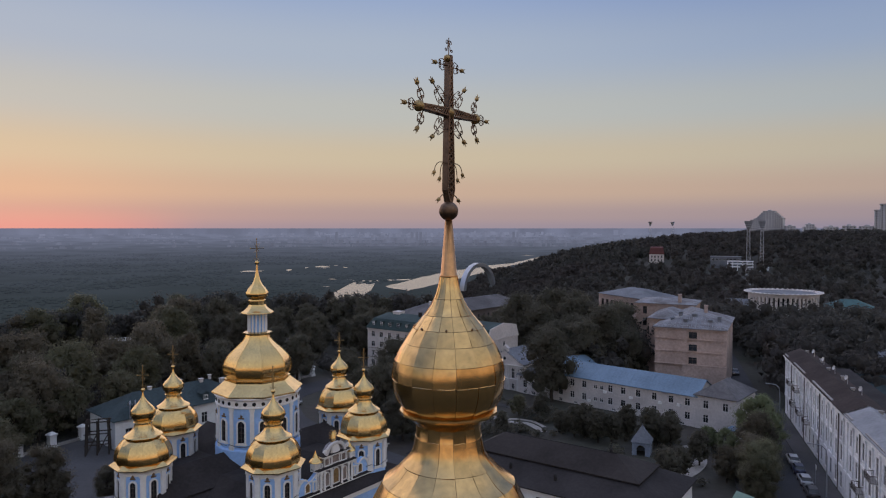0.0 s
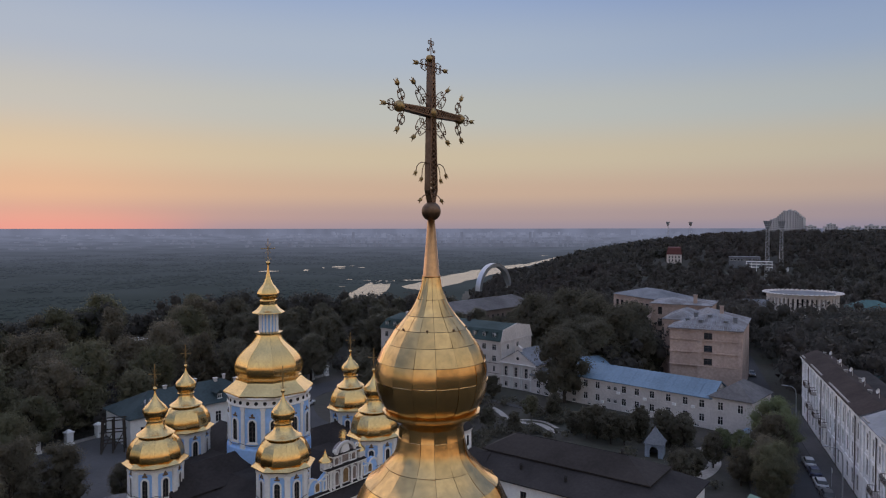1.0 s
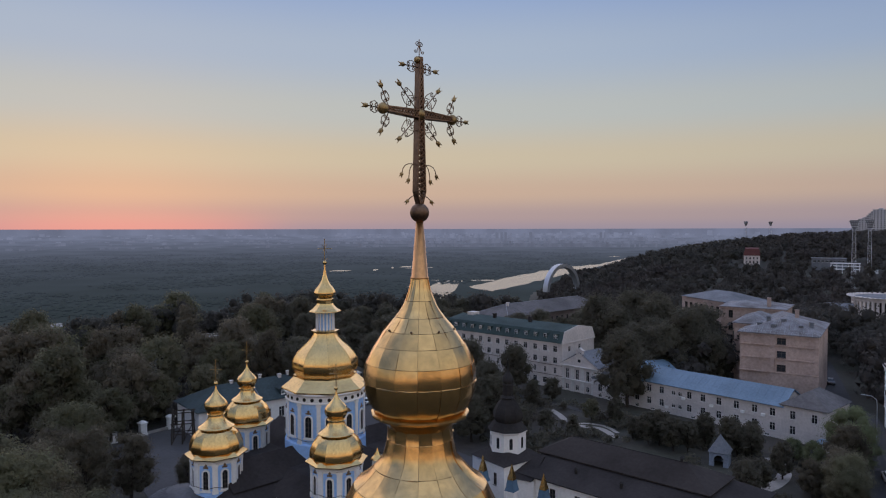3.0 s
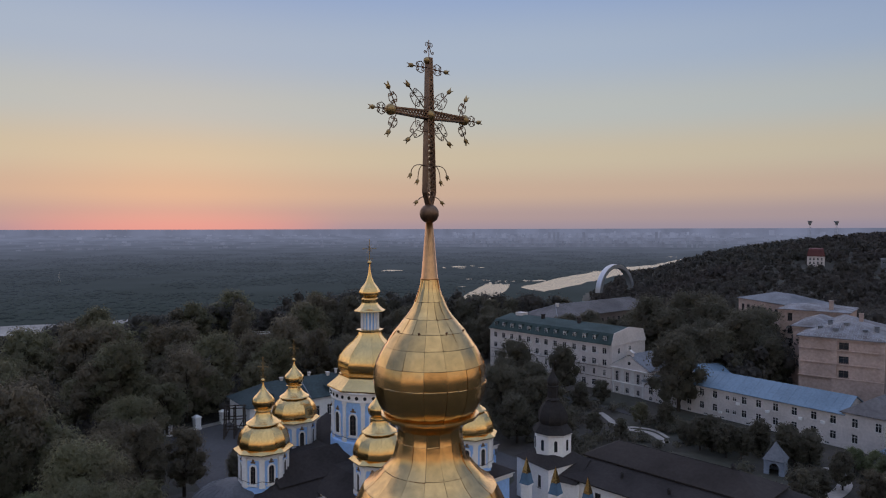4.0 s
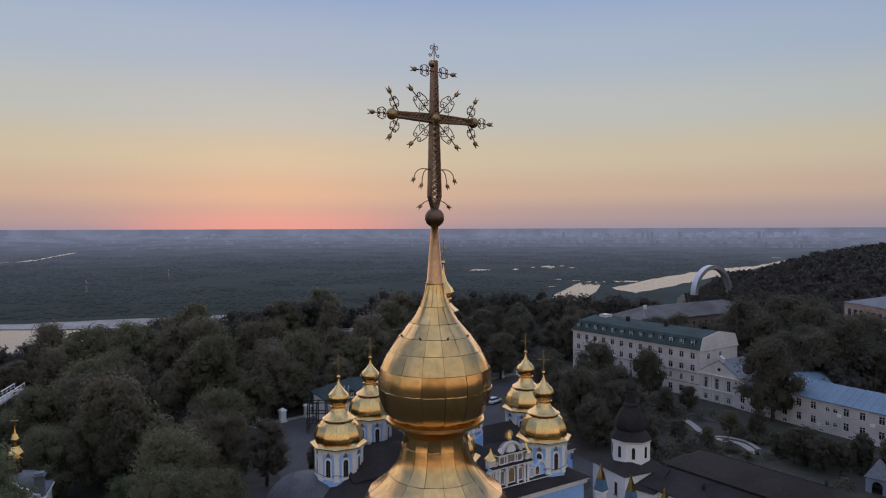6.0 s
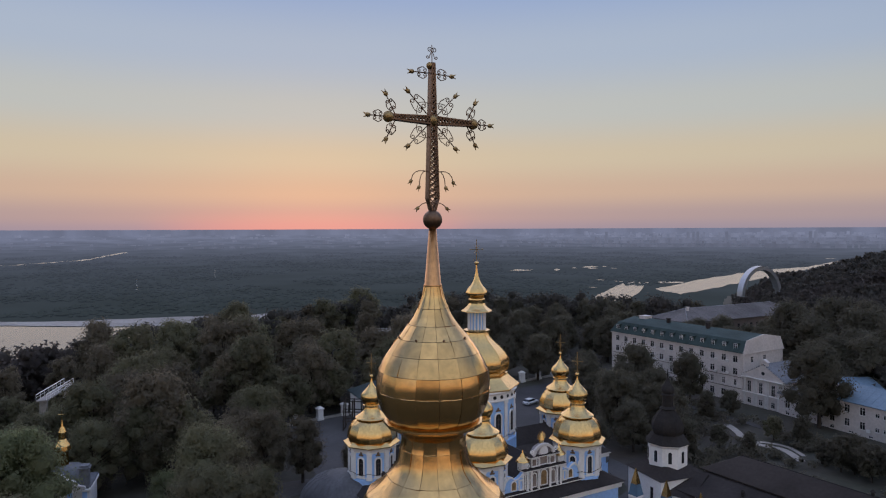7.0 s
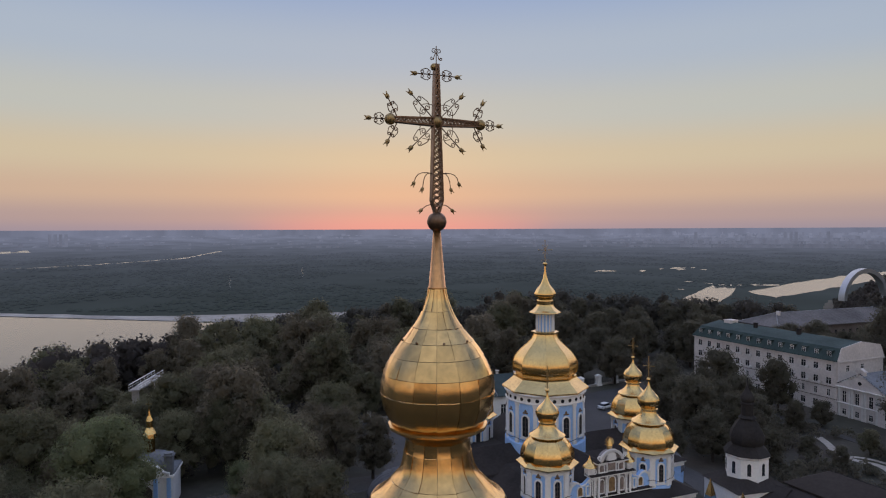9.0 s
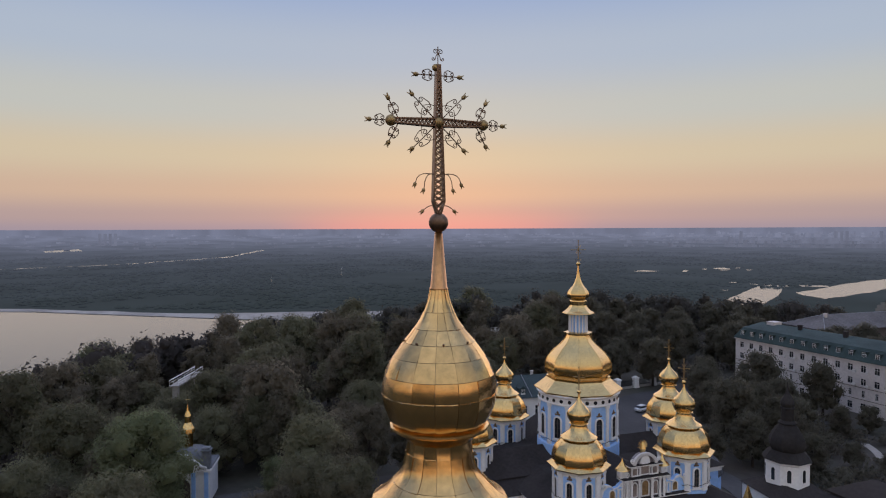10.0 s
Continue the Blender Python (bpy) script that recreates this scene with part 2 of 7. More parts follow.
def tube(bm, points, r, n=6, taper=1.0):
    """A round bar along points."""
    pts = [Vector(p) for p in points]
    rings = []
    for i, p in enumerate(pts):
        d = (pts[min(i + 1, len(pts) - 1)] - pts[max(i - 1, 0)]).normalized()
        u = d.orthogonal().normalized() if i == 0 else (rings[-1][1] - d * rings[-1][1].dot(d)).normalized()
        v = d.cross(u)
        rr = r * (1 + (taper - 1) * i / max(1, len(pts) - 1))
        rings.append(([bm.verts.new(p + rr * (math.cos(2 * math.pi * k / n) * u + math.sin(2 * math.pi * k / n) * v)) for k in range(n)], u))
    for (a, _), (b, _) in zip(rings, rings[1:]):
        for k in range(n):
            bm.faces.new((a[k], a[(k + 1) % n], b[(k + 1) % n], b[k]))
    bm.faces.new(rings[0][0][::-1])
    bm.faces.new(rings[-1][0])
    return bm


def arch_outline(w, z0, z1, steps=8):
    """Half-round-headed outline of width w from z0 to z1, counterclockwise."""
    r = w / 2
    pts = [(-r, z0), (r, z0)]
    for k in range(steps + 1):
        a = math.pi * k / steps
        pts.append((r * math.cos(a), z1 - r + r * math.sin(a)))
    return pts


def ring_outline(bm, inner, outer, y0, y1, m=None):
    """A frame between two outlines with the same number of points, from y0 (front) to y1."""
    rows = []
    for pts, y in ((inner, y1), (inner, y0), (outer, y0), (outer, y1)):
        rows.append([bm.verts.new(m @ Vector((x, y, z)) if m else (x, y, z)) for x, z in pts])
    k = len(inner)
    for a, b in zip(rows, rows[1:]):
        for i in range(k):
            j = (i + 1) % k
            bm.faces.new((a[i], b[i], b[j], a[j]))
    return bm


def B():
    return bmesh.new()


# ---- ground, water and distance ----
PLAIN = -90.0


def smooth(a, b, x):
    if b < a:
        return 1.0 - smooth(b, a, x)
    t = min(1.0, max(0.0, (x - a) / (b - a)))
    return t * t * (3 - 2 * t)


def lerp_list(pairs, x):
    if x <= pairs[0][0]:
        return pairs[0][1]
    for (a, va), (b, vb) in zip(pairs, pairs[1:]):
        if x <= b:
            return va + (vb - va) * (x - a) / (b - a)
    return pairs[-1][1]


EDGE = [(-180, 260), (-90, 105), (-72, 112), (-65, 128), (-58, 165), (-50, 195), (-35, 240), (-20, 305), (-10, 285), (-3, 272), (4, 270), (12, 260), (30, 240), (60, 240), (90, 400), (180, 300)]
RIDGE = [(0, -60), (3.5, -44), (5.6, -40), (8, -24), (10.3, -8), (14.9, 8), (19.3, 19), (24.3, 24), (33, 26), (60, 26), (90, 20)]
VALLEY = [(-10, -90), (0, -60), (3, -45), (8, -38), (15, -24), (25, -14), (40, -12), (90, 0)]


def height(x, y):
    r, az = math.hypot(x, y), math.degrees(math.atan2(x, y))
    edge = lerp_list(EDGE, az)
    low = PLAIN
    if -10 < az < 100:
        valley, ridge = lerp_list(VALLEY, az), lerp_list(RIDGE, az)
        hill = valley + (ridge - valley) * smooth(430, 1150, r)
        hill += (PLAIN - hill) * smooth(1200, 1500, r)
        low = PLAIN + (hill - PLAIN) * smooth(0, 4.5, az)
        fall = smooth(edge, edge + 230, r)
    else:
        fall = smooth(edge - 15, edge + 240, r)
    h = low * fall
    return h - 3.0 * smooth(-84, -89, h)


def squeeze(x, y):
    """Places beyond 1.5 km are drawn in towards the eye along their own line of sight, so that the horizon stays within reach."""
    D = math.hypot(x, y)
    if D <= 1500:
        return Vector((x, y, PLAIN))
    d = 1500 + 3300 * (1 - math.exp(-(D - 1500) / 3300))
    return Vector((x * d / D, y * d / D, 42 + (PLAIN - 42) * d / D))


def polar_sheet(bm, radii, azimuths, place):
    rows = [[bm.verts.new(place(r * math.sin(radians(a)), r * math.cos(radians(a)))) for a in azimuths] for r in radii]
    for p, q in zip(rows, rows[1:]):
        for k in range(len(azimuths)):
            j = (k + 1) % len(azimuths)
            bm.faces.new((p[j], p[k], q[k], q[j]))
    return rows


def build_ground():
    bm = B()
    radii = [0.5, 15, 30, 60, 90, 120] + [150 + 22 * k for k in range(26)] + [720 + 60 * k for k in range(22)]
    az = [-180 + 3 * k for k in range(120)]
    rows = polar_sheet(bm, radii, az, lambda x, y: Vector((x, y, height(x, y))))
    bm.faces.new(rows[0][::-1])
    for f in bm.faces:
        f.normal_flip() if f.normal.z < 0 else None
    g = part("ground", bm, GROUND, None, smooth=True)
    tagged(g, "dark park ground falling away to the river plain", "ground", kind="structure")


def far_material(name, near, far, haze_glow_near, haze_glow_far, scale, island=0.0):
    """Distant flat land with morning haze painted as glow, growing towards the horizon."""
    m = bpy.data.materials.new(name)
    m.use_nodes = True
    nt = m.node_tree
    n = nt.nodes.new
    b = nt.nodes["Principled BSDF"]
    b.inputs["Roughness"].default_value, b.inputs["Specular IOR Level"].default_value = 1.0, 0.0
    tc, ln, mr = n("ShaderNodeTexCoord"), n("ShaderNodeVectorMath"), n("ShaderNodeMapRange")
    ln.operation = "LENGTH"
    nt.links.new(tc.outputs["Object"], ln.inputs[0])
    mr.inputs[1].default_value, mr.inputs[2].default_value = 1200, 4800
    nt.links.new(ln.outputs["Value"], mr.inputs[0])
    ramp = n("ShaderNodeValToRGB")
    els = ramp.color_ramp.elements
    els[0].position, els[0].color = 0.0, (*haze_glow_near, 1)
    els[1].position, els[1].color = 1.0, (*haze_glow_far, 1)
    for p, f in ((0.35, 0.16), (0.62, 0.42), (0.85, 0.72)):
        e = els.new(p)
        e.color = (*[a + (c - a) * f for a, c in zip(haze_glow_near, haze_glow_far)], 1)
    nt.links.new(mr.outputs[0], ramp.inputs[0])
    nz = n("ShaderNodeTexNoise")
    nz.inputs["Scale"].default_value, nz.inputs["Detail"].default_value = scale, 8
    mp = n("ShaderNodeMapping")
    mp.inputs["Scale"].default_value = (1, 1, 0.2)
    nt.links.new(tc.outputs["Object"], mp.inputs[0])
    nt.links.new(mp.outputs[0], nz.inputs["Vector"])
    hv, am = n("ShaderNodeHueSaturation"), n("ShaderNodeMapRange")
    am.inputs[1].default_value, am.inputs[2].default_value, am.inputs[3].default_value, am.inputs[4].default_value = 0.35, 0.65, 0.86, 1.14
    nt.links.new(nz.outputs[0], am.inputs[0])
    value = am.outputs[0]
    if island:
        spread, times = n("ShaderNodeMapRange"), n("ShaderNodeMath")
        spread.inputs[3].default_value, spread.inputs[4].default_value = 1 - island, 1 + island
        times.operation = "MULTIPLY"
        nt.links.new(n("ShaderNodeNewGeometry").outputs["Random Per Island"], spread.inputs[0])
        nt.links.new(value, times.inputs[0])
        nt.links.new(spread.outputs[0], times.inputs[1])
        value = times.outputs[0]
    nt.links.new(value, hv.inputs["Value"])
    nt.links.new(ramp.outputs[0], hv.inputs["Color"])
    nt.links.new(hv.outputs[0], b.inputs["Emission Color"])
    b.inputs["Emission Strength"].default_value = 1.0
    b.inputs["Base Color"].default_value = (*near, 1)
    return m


# haze is painted into the emission of far woods, groves and city
FARLAND = far_material("distant_woods_haze_glow", (0.03, 0.034, 0.026), (0.2, 0.2, 0.25), (0.018, 0.0225, 0.029), (0.150, 0.160, 0.232), 0.006)
FARGROVE = far_material("distant_groves_haze_glow", (0.03, 0.034, 0.026), (0.2, 0.2, 0.25), (0.0175, 0.0225, 0.0285), (0.150, 0.160, 0.232), 0.006, 0.03)
FARCITY = far_material("distant_city_haze_glow", (0.05, 0.05, 0.05), (0.2, 0.2, 0.25), (0.034, 0.040, 0.053), (0.172, 0.185, 0.262), 0.02)


def build_plain():
    bm = B()
    radii = [700, 900, 1100, 1300, 1500, 1700, 1950, 2250, 2600, 3000, 3500, 4200, 5200, 6700, 9000, 13000, 22000, 60000, 400000]
    az = [-180 + 4 * k for k in range(90)]
    polar_sheet(bm, radii, az, lambda x, y: squeeze(x, y) - Vector((0, 0, 0.6 - 7.0 * smooth(40000, 200000, math.hypot(x, y)))))
    for f in bm.faces:
        f.normal_flip() if f.normal.z < 0 else None
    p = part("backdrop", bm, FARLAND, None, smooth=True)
    tagged(p, "wooded plain reaching to the horizon, haze painted as glow", "backdrop", kind="structure")
    # groves standing up from the plain beyond the river
    rng = random.Random(31)
    verts, faces = [], []
    bank = [(-95, 1815), (-64.25, 1290), (-57.26, 1160), (-53.2, 1110), (-48.9, 1085), (-41.6, 1075), (-36, 1090), (-20, 1180), (-9, 1260)]
    shore = [(-10, 1600), (-5, 1600), (-3.9, 1700), (-2, 1810), (0.3, 2090), (3.1, 2290), (6.8, 2760)]
    canal = [(-66.4, 2755), (-58, 2967), (-51.3, 3310), (-47.8, 4400)]
    while len(verts) < 6 * 9500:
        a, D = rng.uniform(-88, 6), 1100 * 3.6 ** rng.random()
        if D < lerp_list(bank, a) + 75 or a > -10 and D < lerp_list(shore, a) + 40 or -17.5 < a < -7.6 and 2100 < D < 2500 or a < -47 and abs(D - lerp_list(canal, a)) < 90:
            continue
        x, y = D * math.sin(radians(a)), D * math.cos(radians(a))
        if noise.noise(Vector((x * 0.004, y * 0.004, 0))) < -0.25:
            continue
        c, s = squeeze(x, y), rng.uniform(4, 9)
        s *= math.hypot(c.x, c.y) / D
        up = s * rng.uniform(0.3, 0.6)
        base = len(verts)
        turn = rng.uniform(0, 1.6)
        for k in range(4):
            w = s * rng.uniform(0.7, 1.3)
            verts.append((c.x + w * math.cos(turn + k * 1.57), c.y + w * math.sin(turn + k * 1.57), c.z + up * rng.uniform(0.1, 0.6)))
        verts += [(c.x, c.y, c.z + up * 1.25), (c.x, c.y, c.z - 1)]
        for k in range(4):
            faces += [(base + k, base + (k + 1) % 4, base + 4), (base + (k + 1) % 4, base + k, base + 5)]
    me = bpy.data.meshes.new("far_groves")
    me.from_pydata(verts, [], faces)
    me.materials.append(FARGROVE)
    tagged(new("far_groves", me), "distant groves on the river plain, haze painted as glow", "woods", kind="stuff")


WATER = bpy.data.materials.new("calm_river_water")
WATER.use_nodes = True


def water_nodes():
    nt = WATER.node_tree
    b = nt.nodes["Principled BSDF"]
    b.inputs["Base Color"].default_value = (0.03, 0.04, 0.045, 1)
    b.inputs["Roughness"].default_value = 0.22
    b.inputs["IOR"].default_value = 1.16
    nz, bp, tc = nt.nodes.new("ShaderNodeTexNoise"), nt.nodes.new("ShaderNodeBump"), nt.nodes.new("ShaderNodeTexCoord")
    nz.inputs["Scale"].default_value = 0.08
    bp.inputs["Strength"].default_value, bp.inputs["Distance"].default_value = 0.15, 0.2
    nt.links.new(tc.outputs["Object"], nz.inputs["Vector"])
    nt.links.new(nz.outputs[0], bp.inputs["Height"])
    nt.links.new(bp.outputs[0], b.inputs["Normal"])


water_nodes()


def water(name, outline, label):
    """outline: (azimuth, distance) pairs round a sheet of water; the shore wavers a little."""
    bm = B()
    vs = []
    for i, (a0, d0) in enumerate(outline):
        a1, d1 = outline[(i + 1) % len(outline)]
        for k in range(14):
            f = k / 14
            a, d = a0 + (a1 - a0) * f, d0 + (d1 - d0) * f
            x, y = d * math.sin(radians(a)), d * math.cos(radians(a))
            w = noise.noise(Vector((x * 0.012, y * 0.012, 3.0)))
            d *= 1 + 0.022 * w * (k > 0) + 0.006 * noise.noise(Vector((x * 0.05, y * 0.05, 9.0)))
            vs.append(bm.verts.new(squeeze(d * math.sin(radians(a)), d * math.cos(radians(a))) + Vector((0, 0, 0.3))))
    f = bm.faces.new(vs)
    bmesh.ops.triangulate(bm, faces=[f])
    for f in bm.faces:
        f.normal_flip() if f.normal.z < 0 else None
    return tagged(part(name, bm, WATER), label, "water", kind="structure")


def build_waters():
    water("water", [(-95, 1800), (-64.25, 1280), (-61.06, 1209), (-57.26, 1142), (-53.2, 1082), (-48.9, 1031), (-41.6, 985), (-36, 985), (-36, 640), (-50, 600), (-66, 560), (-95, 560)], "wide pale river mirroring the dawn sky")
    water("water", [(-4.92, 1557), (-3.21, 1690), (-1.12, 1905), (0.51, 2060), (2.89, 2350), (4.8, 2520), (5.93, 2599), (8.2, 3200), (8.6, 3000), (5.93, 2450), (4.82, 2270), (3.7, 2050), (1.36, 1790), (-0.04, 1640), (-1.48, 1530), (-2.95, 1430), (-4.3, 1500)], "winding pale river reach below the wooded hill")
    water("water", [(-9.81, 1325), (-8.7, 1476), (-8.13, 1580), (-7.61, 1682), (-6.72, 1700), (-5.81, 1627), (-6.13, 1452), (-6.99, 1300), (-7.74, 1180), (-9.4, 1210)], "pale river pool between dark banks")
    water("water", [(-8.16, 1751), (-5.83, 1735), (-2.79, 1762), (-2.85, 1735), (-5.82, 1690), (-8.1, 1735)], "thin pale side channel of the river")
    for az, D, w, d in ((-15.9, 2185, 1.9, 60), (-16.6, 2150, 0.5, 22), (-12.93, 2225, 0.5, 110), (-11.5, 2340, 0.35, 75), (-10.2, 2400, 1.35, 95), (-10.0, 2300, 0.8, 40), (-8.3, 2332, 0.6, 26), (-9.1, 2420, 0.4, 40), (-9.3, 1790, 0.8, 26), (-9.9, 1560, 0.7, 18), (7.2, 3360, 1.0, 120)):
        water("water", [(az - w / 2, D - d * 0.2), (az - w * 0.15, D + d * 0.5), (az + w / 2, D + d * 0.25), (az + w * 0.3, D - d * 0.35), (az - w * 0.1, D - d * 0.5)], "small pale backwater among the woods")
    water("water", [(-66.4, 2760), (-61.2, 2838), (-57.44, 2958), (-53.43, 3228), (-50.48, 3500), (-47.89, 4570), (-47.85, 4420), (-50.4, 3440), (-53.4, 3198), (-57.4, 2936), (-61.2, 2822), (-66.4, 2745)], "thin pale canal far out on the plain")
    water("water", [(-63.7, 5050), (-61.4, 5450), (-61.2, 4900), (-63.6, 4750)], "far pale lake on the plain")


def sand_bank():
    bm = B()
    near = [(-95, 1800), (-64.25, 1280), (-61.06, 1209), (-57.26, 1142), (-53.2, 1082), (-48.9, 1031), (-41.6, 985), (-36, 985)]
    pts = []
    for i in range(len(near) - 1):
        for k in range(8):
            f = k / 8
            a, d = near[i][0] + (near[i + 1][0] - near[i][0]) * f, near[i][1] + (near[i + 1][1] - near[i][1]) * f
            wide = 26 + 20 * (0.5 + 0.5 * noise.noise(Vector((a * 0.5, 0, 0)))) + 62 * smooth(-56, -42, a)
            pts.append((a, d - 10, d + wide))
    lo = [bm.verts.new(squeeze(d * math.sin(radians(a)), d * math.cos(radians(a))) + Vector((0, 0, 0.9))) for a, d, e in pts]
    hi = [bm.verts.new(squeeze(e * math.sin(radians(a)), e * math.cos(radians(a))) + Vector((0, 0, 0.9))) for a, d, e in pts]
    for i in range(len(pts) - 1):
        bm.faces.new((lo[i + 1], lo[i], hi[i], hi[i + 1]))
    for f in bm.faces:
        f.normal_flip() if f.normal.z < 0 else None
    tagged(part("sand_bank", bm, SAND), "pale sandy river bank along the water", "bank", kind="structure")


SAND = material("pale_sand", (0.34, 0.32, 0.30), 0.95, 0, 0.4, 0.05, 0.2, 0.5)
build_ground()
build_plain()
sand_bank()
build_waters()


# ---- bell tower top ----
def catmull(pts, steps=5):
    out = []
    for i in range(len(pts) - 1):
        p0, p1, p2, p3 = pts[max(i - 1, 0)], pts[i], pts[i + 1], pts[min(i + 2, len(pts) - 1)]
        for s in range(steps):
            t = s / steps
            out.append(tuple(0.5 * (2 * b + (c - a) * t + (2 * a - 5 * b + 4 * c - d) * t * t + (3 * b - a - 3 * c + d) * t ** 3) for a, b, c, d in zip(p0, p1, p2, p3)))
    return out + [pts[-1]]


TOWER = (0.16, 19.0)
TURNED = 54.0      # the cross and the cathedral stand at this angle


def scroll(bm, origin, direction, turns=1.3, size=0.1, r=0.011, flip=1, m=None):
    """A wrought spiral that leaves origin along direction in the x-z plane."""
    o, d = Vector(origin), Vector(direction).normalized()
    side = Vector((-d.z, 0, d.x)) * flip
    centre = o + side * size
    a0 = math.atan2((o - centre).z, (o - centre).x)
    pts = []
    for k in range(15):
        f = k / 14
        a = a0 + flip * turns * 2 * math.pi * f
        rr = size * (1 - 0.72 * f)
        pts.append(centre + Vector((rr * math.cos(a), 0, rr * math.sin(a))))
    tube(bm, pts, r, 5)


def bud(bm, at, d, size):
    """A forged tulip bud: a swollen base with three parted petals."""
    d = Vector(d).normalized()
    turn = d.to_track_quat("Z", "Y").to_matrix().to_4x4()
    m = Matrix.Translation(at) @ turn
    s = size
    lathe(bm, [(0.12 * s, -0.1 * s), (0.34 * s, 0.12 * s), (0.40 * s, 0.42 * s), (0.26 * s, 0.78 * s)], 8, 0, m)
    for k in range(3):
        a = 2.094 * k
        tip = m @ Vector((0.42 * s * math.cos(a), 0.42 * s * math.sin(a), 1.15 * s))
        base = m @ Vector((0.20 * s * math.cos(a), 0.20 * s * math.sin(a), 0.62 * s))
        tube(bm, [base, (base + tip) / 2, tip], 0.14 * s, 5, 0.3)


def lattice_bar(bm_side, bm_web, a, b, wa, wb, depth, cells):
    """A box bar in the x-z plane from a to b: two solid edge strips and crossed webs on both faces."""
    a, b = Vector(a), Vector(b)
    d = (b - a).normalized()
    s = Vector((-d.z, 0, d.x))
    t = 0.035
    for sign in (-1, 1):
        q = [a + s * sign * wa / 2, b + s * sign * wb / 2, b + s * sign * (wb / 2 - t), a + s * sign * (wa / 2 - t)]
        vs = [bm_side.verts.new(p + Vector((0, y, 0))) for y in (-depth / 2, depth / 2) for p in q]
        for f in ((0, 1, 2, 3), (7, 6, 5, 4), (0, 4, 5, 1), (1, 5, 6, 2), (2, 6, 7, 3), (3, 7, 4, 0)):
            bm_side.faces.new([vs[i] for i in f])
    for y in (-depth / 2 + 0.02, depth / 2 - 0.02):
        for k in range(cells):
            f0, f1 = k / cells, (k + 1) / cells
            p0, p1 = a + (b - a) * f0, a + (b - a) * f1
            w0, w1 = (wa + (wb - wa) * f0) / 2 - t, (wa + (wb - wa) * f1) / 2 - t
            for g in (-1, 1):
                tube(bm_web, [p0 + s * w0 * g + Vector((0, y, 0)), p1 - s * w1 * g + Vector((0, y, 0))], 0.020, 4)


def build_bell_tower():
    tower = thing("bell_tower", pose(*TOWER, 0.24), "white bell tower crowned by a gilded onion dome and openwork cross", "tower")
    phase = radians(-71.8 + 11.25)
    # shaft below the roof
    bm = B()
    box(bm, -3.4, -3.4, -0.28, 3.4, 3.4, 12)
    box(bm, -2.9, -2.9, 12, 2.9, 2.9, 24)
    lathe(bm, [(2.3, 24), (2.3, 33.6)], 16, phase)
    part("shaft", bm, WHITE, tower, "white plastered tower shaft")
    core = B()
    bands = [
        # rows of sheets from the flared eave up to the tip of the onion: (radius, height)
        [(2.32, 33.75), (2.06, 34.28), (1.88, 34.62)],
        [(1.88, 34.62), (1.58, 34.82), (1.30, 35.10)],
        [(1.30, 35.10), (1.05, 35.42), (0.94, 35.90)],
        [(0.94, 35.90), (0.91, 36.10), (0.91, 36.36)],
        [(1.24, 36.66), (1.43, 36.92), (1.555, 37.25), (1.59, 37.56)],
        [(1.59, 37.56), (1.585, 37.82), (1.53, 38.09)],
        [(1.53, 38.09), (1.41, 38.36), (1.275, 38.58)],
        [(1.275, 38.58), (1.13, 38.80), (1.00, 38.98)],
        [(1.00, 38.98), (0.83, 39.18), (0.69, 39.35)],
        [(0.69, 39.35), (0.53, 39.58), (0.42, 39.80)],
        [(0.42, 39.80), (0.31, 40.10), (0.245, 40.42)],
    ]
    prof = []
    for band in bands:
        for r, z in band:
            if not prof or z > prof[-1][1]:
                prof.append((r - 0.03, z))
    lathe(core, prof, 16, phase)
    part("dome_core", core, BRONZE, tower, "dark seam of the dome")
    rng = random.Random(4)
    for band in bands:
        for k in range(16):
            bm = B()
            a0, a1 = phase + 2 * math.pi * k / 16, phase + 2 * math.pi * (k + 1) / 16
            gap = 0.004
            pts = catmull(band, 3)
            lift, tip, turn = rng.uniform(0, 0.006), rng.uniform(-0.028, 0.028), rng.uniform(-0.024, 0.024)
            grid = []
            for i, (r, z) in enumerate(pts):
                row = []
                for f in range(5):
                    u = f / 4
                    a = a0 + (a1 - a0) * u
                    flat = math.cos(math.pi / 16) / math.cos((u - 0.5) * math.pi / 8)
                    rr = r * (0.45 * flat + 0.55) + lift + turn * (u - 0.5) + tip * (i / (len(pts) - 1) - 0.5) + 0.008 * math.sin(math.pi * u) + 0.010 * noise.noise(Vector((k * 3.1 + u * 1.6, z * 2.2, r)))
                    e = gap / max(r, 0.1)
                    a = min(max(a, a0 + e), a1 - e)
                    zz = min(max(z, band[0][1] + 0.005), band[-1][1] - 0.005)
                    row.append(bm.verts.new((rr * math.cos(a), rr * math.sin(a), zz)))
                grid.append(row)
            for p, q in zip(grid, grid[1:]):
                for f in range(4):
                    bm.faces.new((p[f], p[f + 1], q[f + 1], q[f]))
            # turned-in edges give each sheet its thickness
            rim = [v for v in grid[0]] + [g[-1] for g in grid[1:]] + grid[-1][-2::-1] + [g[0] for g in grid[-2:0:-1]]
            inner = [bm.verts.new((v.co.x * (1 - 0.03 / max(0.2, math.hypot(v.co.x, v.co.y))), v.co.y * (1 - 0.03 / max(0.2, math.hypot(v.co.x, v.co.y))), v.co.z)) for v in rim]
            for i in range(len(rim)):
                j = (i + 1) % len(rim)
                bm.faces.new((rim[j], rim[i], inner[i], inner[j]))
            ob = part("gilded_sheet", bm, GOLD, tower, smooth=True)
            ob.data.set_sharp_from_angle(angle=radians(40))
    # collar mouldings
    bm = B()
